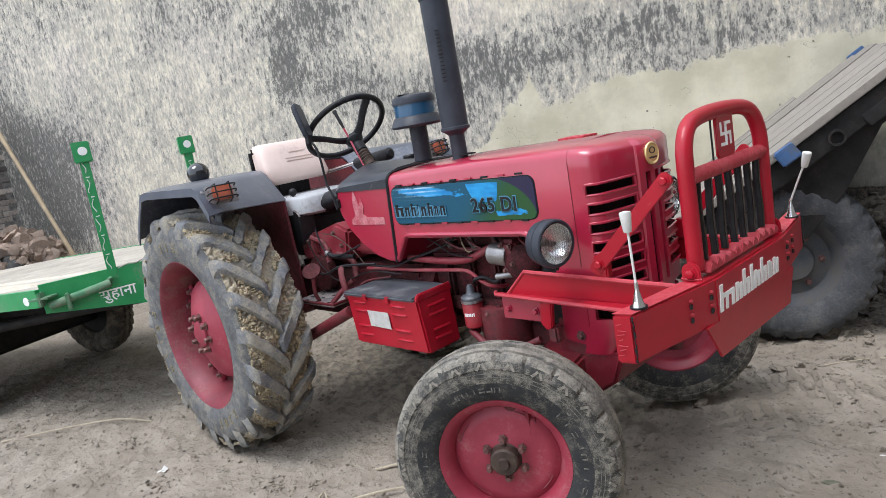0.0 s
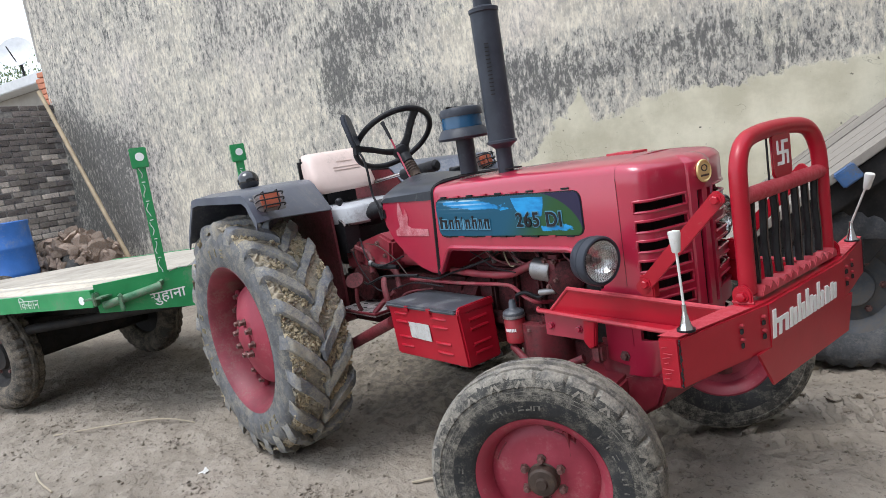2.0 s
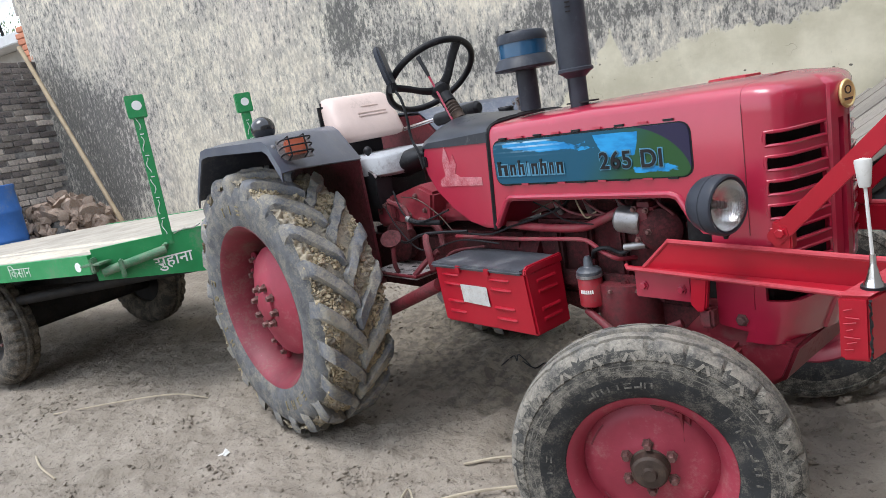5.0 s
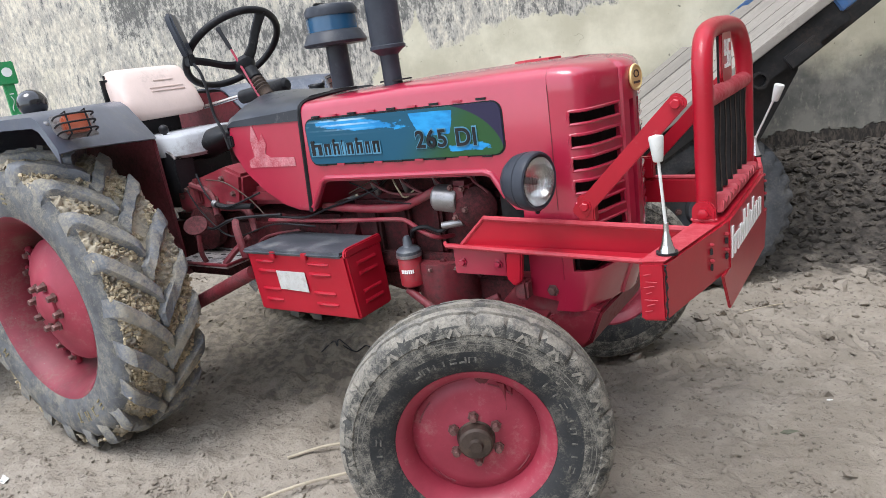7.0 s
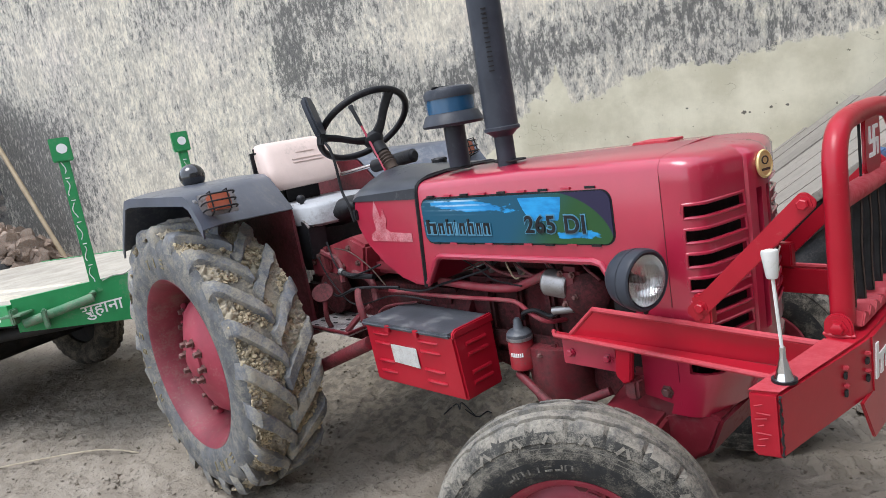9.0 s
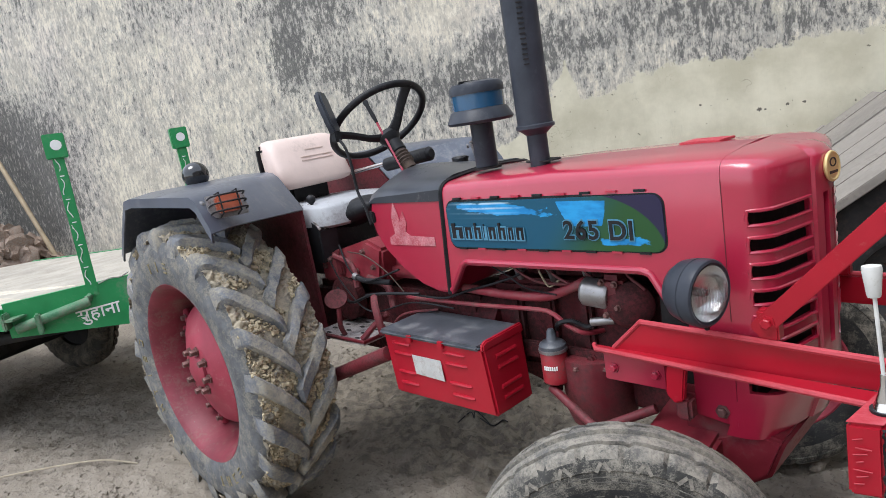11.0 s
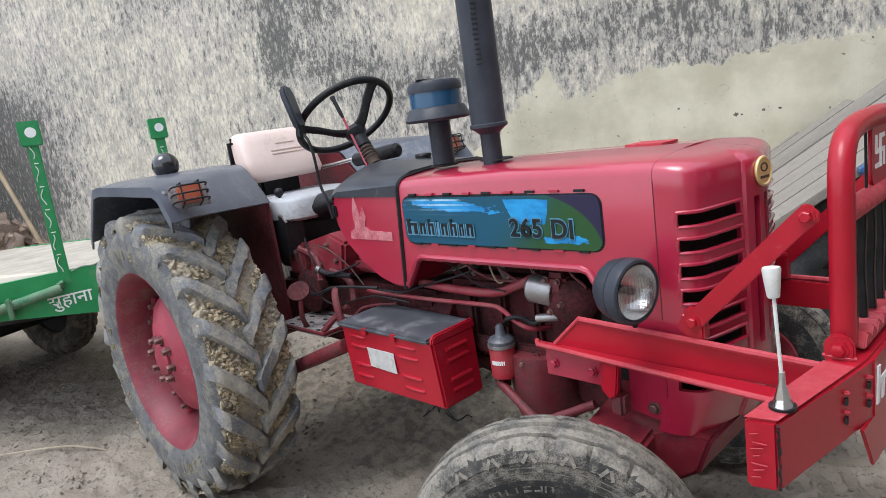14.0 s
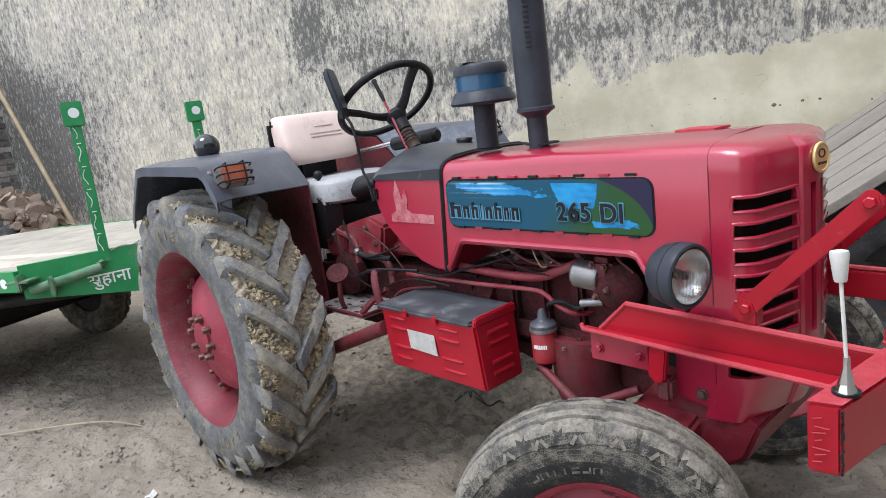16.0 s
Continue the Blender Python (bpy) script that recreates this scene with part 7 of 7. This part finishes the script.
part("rope", tube(smooth_line([TIP @ Vector((0.53, -0.12, 0.02)), TIP @ Vector((0.56, 0.1, 0.03)), TIP @ Vector((0.55, 0.4, 0.015)), TIP @ Vector((0.58, 0.62, 0.0))], 5), 0.012, 8), "hub_rust", CT)
rg = part("pipe_end", lathe([(0.026, -0.02), (0.036, -0.02), (0.036, 0.012), (0.026, 0.012)], 24, TIP @ aim((0.06, -0.145, -0.115), (0, -1, 0))), "cart_iron", CT)
# near-black sheet filling the area between deck and wheel
part("hanger_plate", prism([(-0.55, -0.04), (0.3, -0.04), (0.22, -0.20), (-0.05, -0.34), (-0.30, -0.42), (-0.6, -0.2)], -0.06, -0.05, "y", 0.003), "cart_iron", CT, m=TIP)
part("axle", rod((-0.085, 0.0, 0.385), (-0.085, 1.52, 0.385), 0.04, 14), "cart_iron", CT)
road_wheel(CT, aim((-0.085, 0.02, 0.385), (0.10, -1, 0)), 0.385, 0.10, "worn grey cart tyre", "cart_rim", "grey_tyre")
road_wheel(CT, aim((-0.085, 1.50, 0.385), (0, 1, 0)), 0.385, 0.10, "worn grey cart tyre", "cart_rim", "grey_tyre")

# ---- corner beyond the trailer ----
# brick return wall: mortar core with courses of separate bricks
CORNER = Vector((-7.10, 0.00, 0))
RA = math.atan2(-WNOR.y, -WNOR.x)
RM = Matrix.Translation(CORNER) @ Matrix.Rotation(RA, 4, "Z")
rw = part("wall_west", box(-0.3, 5.0, -0.24, -0.012, -0.3, 2.74, 0.0), "mortar", None, m=RM)
tagged(rw, "old brick yard wall blackened with damp", "wall", kind="structure")
# local x runs out from the corner, y faces the yard
base_brick = done(soften(box(-0.110, 0.110, -0.03, 0.004, -0.0325, 0.0325), 0.006, 1), "brick", "brick")
pale_base = done(soften(box(-0.110, 0.110, -0.03, 0.004, -0.0325, 0.0325), 0.006, 1), "brick", "pale_brick")
rnd = random.Random(11)
for r in range(27):
    z = 0.835 + r * 0.073
    for c in range(9):
        x = 0.02 + c * 0.238 + (0.119 if r % 2 else 0.0)
        if rnd.random() < 0.05 or x > 2.0:
            continue
        o = new("brick", pale_base if rnd.random() < (0.90 if r < 8 else 0.60 if r < 14 else 0.28 if r < 20 else 0.05) else base_brick)
        o.parent = rw
        o.matrix_basis = Matrix.Translation((x, -0.006 + rnd.uniform(-0.006, 0.010), z)) @ Matrix.Rotation(rnd.uniform(-0.02, 0.02), 4, "Y")
# broken orange bricks at the wall's raw end
end_brick = done(soften(box(-0.10, 0.10, -0.055, 0.055, -0.034, 0.034), 0.010, 1), "end_brick", "new_brick")
for r in range(6):
    o = new("brick", end_brick)
    o.parent = wall_n
    o.matrix_basis = Matrix.Translation((-7.70 - rnd.uniform(0.0, 0.08), 0.06, 2.82 + r * 0.074)) @ Matrix.Rotation(rnd.uniform(-0.2, 0.2), 4, "Z")
part("drain_pipe", rod((-7.72, 0.05, 3.36), (-7.72, 0.05, 4.2), 0.04, 12), "plaster_far", wall_n)

# leaning bamboo pole
pl = part("bamboo_pole", tube([Vector((-6.92, -0.10, 2.92)).lerp(Vector((-5.50, 0.36, -0.05)), i / 16) for i in range(17)], [0.026 if i % 4 else 0.030 for i in range(17)], 10), "bamboo")
tagged(pl, "dry bamboo pole leaning in the wall corner", "pole")

# rubble heap
RB = thing("rubble_heap", "heap of broken bricks and plaster lumps", "rubble", Matrix.Translation((-6.1, -0.28, 0)))
rnd = random.Random(21)
stones = [done(lump(1.0, 40 + k, 0.35, 2, 0.7), "stone", "rubble", 30) for k in range(6)]
for i in range(260):
    a, q = rnd.uniform(0, 6.283), rnd.random() ** 0.6
    x, y = 0.90 * q * math.cos(a), 0.78 * q * math.sin(a)
    hgt = 0.92 * (1 - q ** 2.2) + 0.08
    o = new("stone", stones[i % 6])
    o.parent = RB
    sc = 0.040 + 0.075 * rnd.random() ** 1.8
    o.matrix_basis = Matrix.Translation((x, y, hgt + rnd.uniform(-0.05, 0.05))) @ Euler((rnd.uniform(0, 6), rnd.uniform(0, 6), rnd.uniform(0, 6))).to_matrix().to_4x4() @ Matrix.Diagonal((sc * rnd.uniform(0.8, 1.5), sc, sc * rnd.uniform(0.6, 1), 1))
b = lathe([(0, 0.92), (0.3, 0.84), (0.6, 0.60), (0.85, 0.26), (1.0, 0.0), (0, -0.05)], 30, Matrix.Diagonal((0.9, 0.78, 1, 1)), None, False)
for v in b.verts:
    v.co += Vector((0, 0, 0.08 * noise.noise(v.co * 3)))
part("rubble_core", b, "rubble", RB)

# blue drum standing on two worn tyres
TS = Vector((-5.89, -1.0, 0))
for i in range(2):
    ty = part("old_tyre", lathe([(0.30 + 0.115 * math.cos(radians(a)), 0.11 * math.sin(radians(a))) for a in range(0, 360, 24)], 48), "rubber", None, m=Matrix.Translation(TS + Vector((0.03 * i, 0.02 * i, 0.11 + 0.22 * i))))
    tagged(ty, "worn black tyre lying flat under a drum", "tyre", "tyres under the drum")
lt = part("old_tyre", lathe([(0.27 + 0.10 * math.cos(radians(a)), 0.085 * math.sin(radians(a))) for a in range(0, 360, 24)], 48), "rubber", None, m=aim((-5.76, -0.65, 0.66), (0.35, -0.25, 0.9)))
tagged(lt, "worn grey tyre leaning on the rubble beside a drum", "tyre", "tyres under the drum")
dr = part("blue_drum", lathe([(0, 0), (0.26, 0), (0.275, 0.02), (0.28, 0.06), (0.28, 0.26), (0.288, 0.28), (0.288, 0.31), (0.28, 0.33), (0.28, 0.56), (0.288, 0.58), (0.288, 0.61), (0.28, 0.63), (0.275, 0.83), (0.283, 0.85), (0.283, 0.88), (0.26, 0.885), (0.25, 0.87), (0, 0.87)], 44, None, None, False), "blue_drum", None, m=Matrix.Translation(TS + Vector((0.0, 0, 0.44))))
tagged(dr, "dull blue plastic drum standing on old tyres", "drum")

# house beyond the yard, with a satellite dish on its roof
HS = thing("far_house", "pale plastered house with a flat concrete roof", "house", Matrix.Translation((-16.5, 1.48, 0.2)) @ Matrix.Rotation(radians(20), 4, "Z"))
part("house_wall", box(-4.0, 3.5, 0.0, 4.0, -0.2, 4.18, 0.02), "plaster_far", HS)
part("roof_slab", box(-4.4, 3.9, -0.5, 4.4, 4.18, 4.42, 0.02), "dish", HS, "pale concrete roof slab")
DS = thing("satellite_dish", "grey satellite dish on the far roof", "dish", Matrix.Translation((-16.2, 1.28, 4.62)))
part("reflector", lathe([(0, 0.0), (0.2, 0.02), (0.38, 0.075), (0.42, 0.10), (0.41, 0.105), (0.2, 0.035), (0, 0.012)], 36, aim((0, 0, 0.62), (0.9, -0.55, 0.5)), None, False), "dish", DS)
part("mast", rod((0, 0.05, 0), (0, 0.03, 0.62), 0.03, 10), "cart_iron", DS)
part("feed_arm", rod((0.1, -0.06, 0.40), (0.42, -0.26, 0.72), 0.015, 8), "cart_iron", DS)
TRE = thing("distant_tree", "hazy green tree behind the far house", "tree", Matrix.Translation((-22.2, 2.0, 0)))
part("trunk", tube([(0, 0, 0), (0.1, 0, 2.4), (0.05, 0.1, 5.2)], [0.2, 0.15, 0.08], 8), "bamboo", TRE)
b = bmesh.new()
rnd = random.Random(3)
for i in range(1800):
    d = Vector((rnd.gauss(0, 1), rnd.gauss(0, 1), rnd.gauss(0, 0.7)))
    p_ = Vector((0, 0, 5.3)) + d * 0.62
    q = Euler((rnd.uniform(0, 6), rnd.uniform(0, 6), 0)).to_matrix()
    vs = [b.verts.new(p_ + q @ Vector(v)) for v in ((0.06, 0, 0), (0, 0.03, 0.01), (-0.06, 0, 0), (0, -0.03, 0.01))]
    b.faces.new(vs)
M["leaf"] = surface("dull_green_leaf", (0.12, 0.16, 0.07), 0.7, vary=0.3)
part("crown", b, "leaf", TRE)

# ---- loose things on the ground ----
def straw(points, r, label="pale dry stalk lying on the earth"):
    pts_ = [Vector((x, y, ground_height(x, y) + 0.008 + dz)) for x, y, dz in points]
    return tagged(part("straw_stalk", tube(smooth_line(pts_, 6), r, 6), "straw"), label, "straw", "stalks on the ground")


straw([(-1.52, -1.44, 0), (-1.25, -1.16, 0.01), (-1.0, -0.92, 0.02), (-0.86, -0.78, 0)], 0.0045)
straw([(-0.95, -1.62, 0), (-0.72, -1.63, 0.01), (-0.60, -1.60, 0)], 0.005)
straw([(0.92, -0.86, 0), (1.0, -0.72, 0.01), (1.15, -0.56, 0.02), (1.35, -0.36, 0.01)], 0.006)
straw([(0.80, -0.90, 0), (0.93, -0.80, 0.015), (0.90, -0.70, 0.01), (0.98, -0.74, 0)], 0.004)
straw([(0.93, -0.45, 0), (1.08, -0.33, 0.02), (1.3, -0.18, 0.01)], 0.006)
straw([(2.20, 1.24, 0.0), (2.31, 1.34, 0.008), (2.40, 1.42, 0)], 0.0032)
straw([(1.35, 0.30, 0), (1.42, 0.36, 0.01), (1.52, 0.40, 0)], 0.005)

# scraps and a twig
def scrap(x, y, size, seed, mat, name, label, category, group=""):
    b = lump(size, seed, 0.7, 2, 0.35)
    return tagged(part(name, b, mat, None, m=Matrix.Translation((x, y, ground_height(x, y) + size * 0.25)) @ Matrix.Rotation(seed * 1.3, 4, "Z") @ Matrix.Diagonal((1.3, 0.8, 1, 1))), label, category, group)


scrap(-0.09, -1.0, 0.022, 31, "white_plastic", "paper_scrap", "crumpled white paper scrap on the earth", "litter", "scraps on the ground")
scrap(2.595, 0.543, 0.008, 32, "white_plastic", "paper_scrap", "tiny white paper scrap on the earth", "litter", "scraps on the ground")
M["dry_leaf"] = surface("dull_dry_leaf", (0.11, 0.11, 0.075), 0.8, vary=0.3, vscale=30)
lf = prism([(-0.03, 0.0), (-0.012, 0.013), (0.012, 0.012), (0.032, 0.0), (0.012, -0.011), (-0.012, -0.012)], 0.0, 0.004, "z", 0.001)
tagged(part("dry_leaf", lf, "dry_leaf", None, m=Matrix.Translation((2.50, 0.30, ground_height(2.50, 0.30) + 0.004)) @ Matrix.Rotation(0.5, 4, "Z")), "dull green dry leaf lying on the earth", "leaf")
cd = [(0.36, 0.34), (0.41, 0.39), (0.45, 0.37), (0.43, 0.41), (0.50, 0.42), (0.47, 0.39), (0.54, 0.40), (0.56, 0.45), (0.60, 0.44)]
tagged(part("cord", tube(smooth_line([Vector((x, y, ground_height(x, y) + 0.008)) for x, y in cd], 5), 0.0035, 6), "black_tape"), "short black cord lying under the tractor", "cord")

# clods and crumbs, too many to count
rnd = random.Random(5)
protos = []
for k in range(5):
    c = lump(1.0, 90 + k, 0.4, 1, 0.6)
    protos.append(([v.co.copy() for v in c.verts], [[v.index for v in f.verts] for f in c.faces]))
    c.free()
vv, ff = [], []


def crumb(x, y, r):
    pv, pf = protos[rnd.randrange(5)]
    q = Euler((rnd.uniform(-0.5, 0.5), rnd.uniform(-0.5, 0.5), rnd.uniform(0, 6))).to_matrix()
    o = Vector((x, y, ground_height(x, y) + r * 0.2))
    k0 = len(vv)
    vv.extend([o + (q @ v) * r for v in pv])
    ff.extend([[i + k0 for i in f] for f in pf])


for i in range(90):
    # patches of broken crust
    px_, py_ = rnd.uniform(-2.6, 3.2), rnd.uniform(-1.7, 1.4)
    for j in range(rnd.randrange(10, 40)):
        crumb(px_ + rnd.gauss(0, 0.05), py_ + rnd.gauss(0, 0.035), 0.004 + 0.010 * rnd.random() ** 2)
for i in range(9000):
    crumb(rnd.uniform(-3.2, 3.4), rnd.uniform(-1.9, 2.2), 0.0035 + 0.009 * rnd.random() ** 4)
for i in range(6500):
    s_, d_ = rnd.uniform(0.9, 4.2), abs(rnd.gauss(0, 0.95))
    pos = WORG + WDIR * s_ - WNOR * (d_ + 0.02)
    crumb(pos.x, pos.y, 0.006 + 0.034 * rnd.random() ** 3)
cme = bpy.data.meshes.new("earth_clods")
cme.from_pydata(vv, [], ff)
cme.materials.append(M["earth"])
tagged(new("earth_clods", cme), "loose clods and crumbs of dry earth", "clods", kind="stuff")
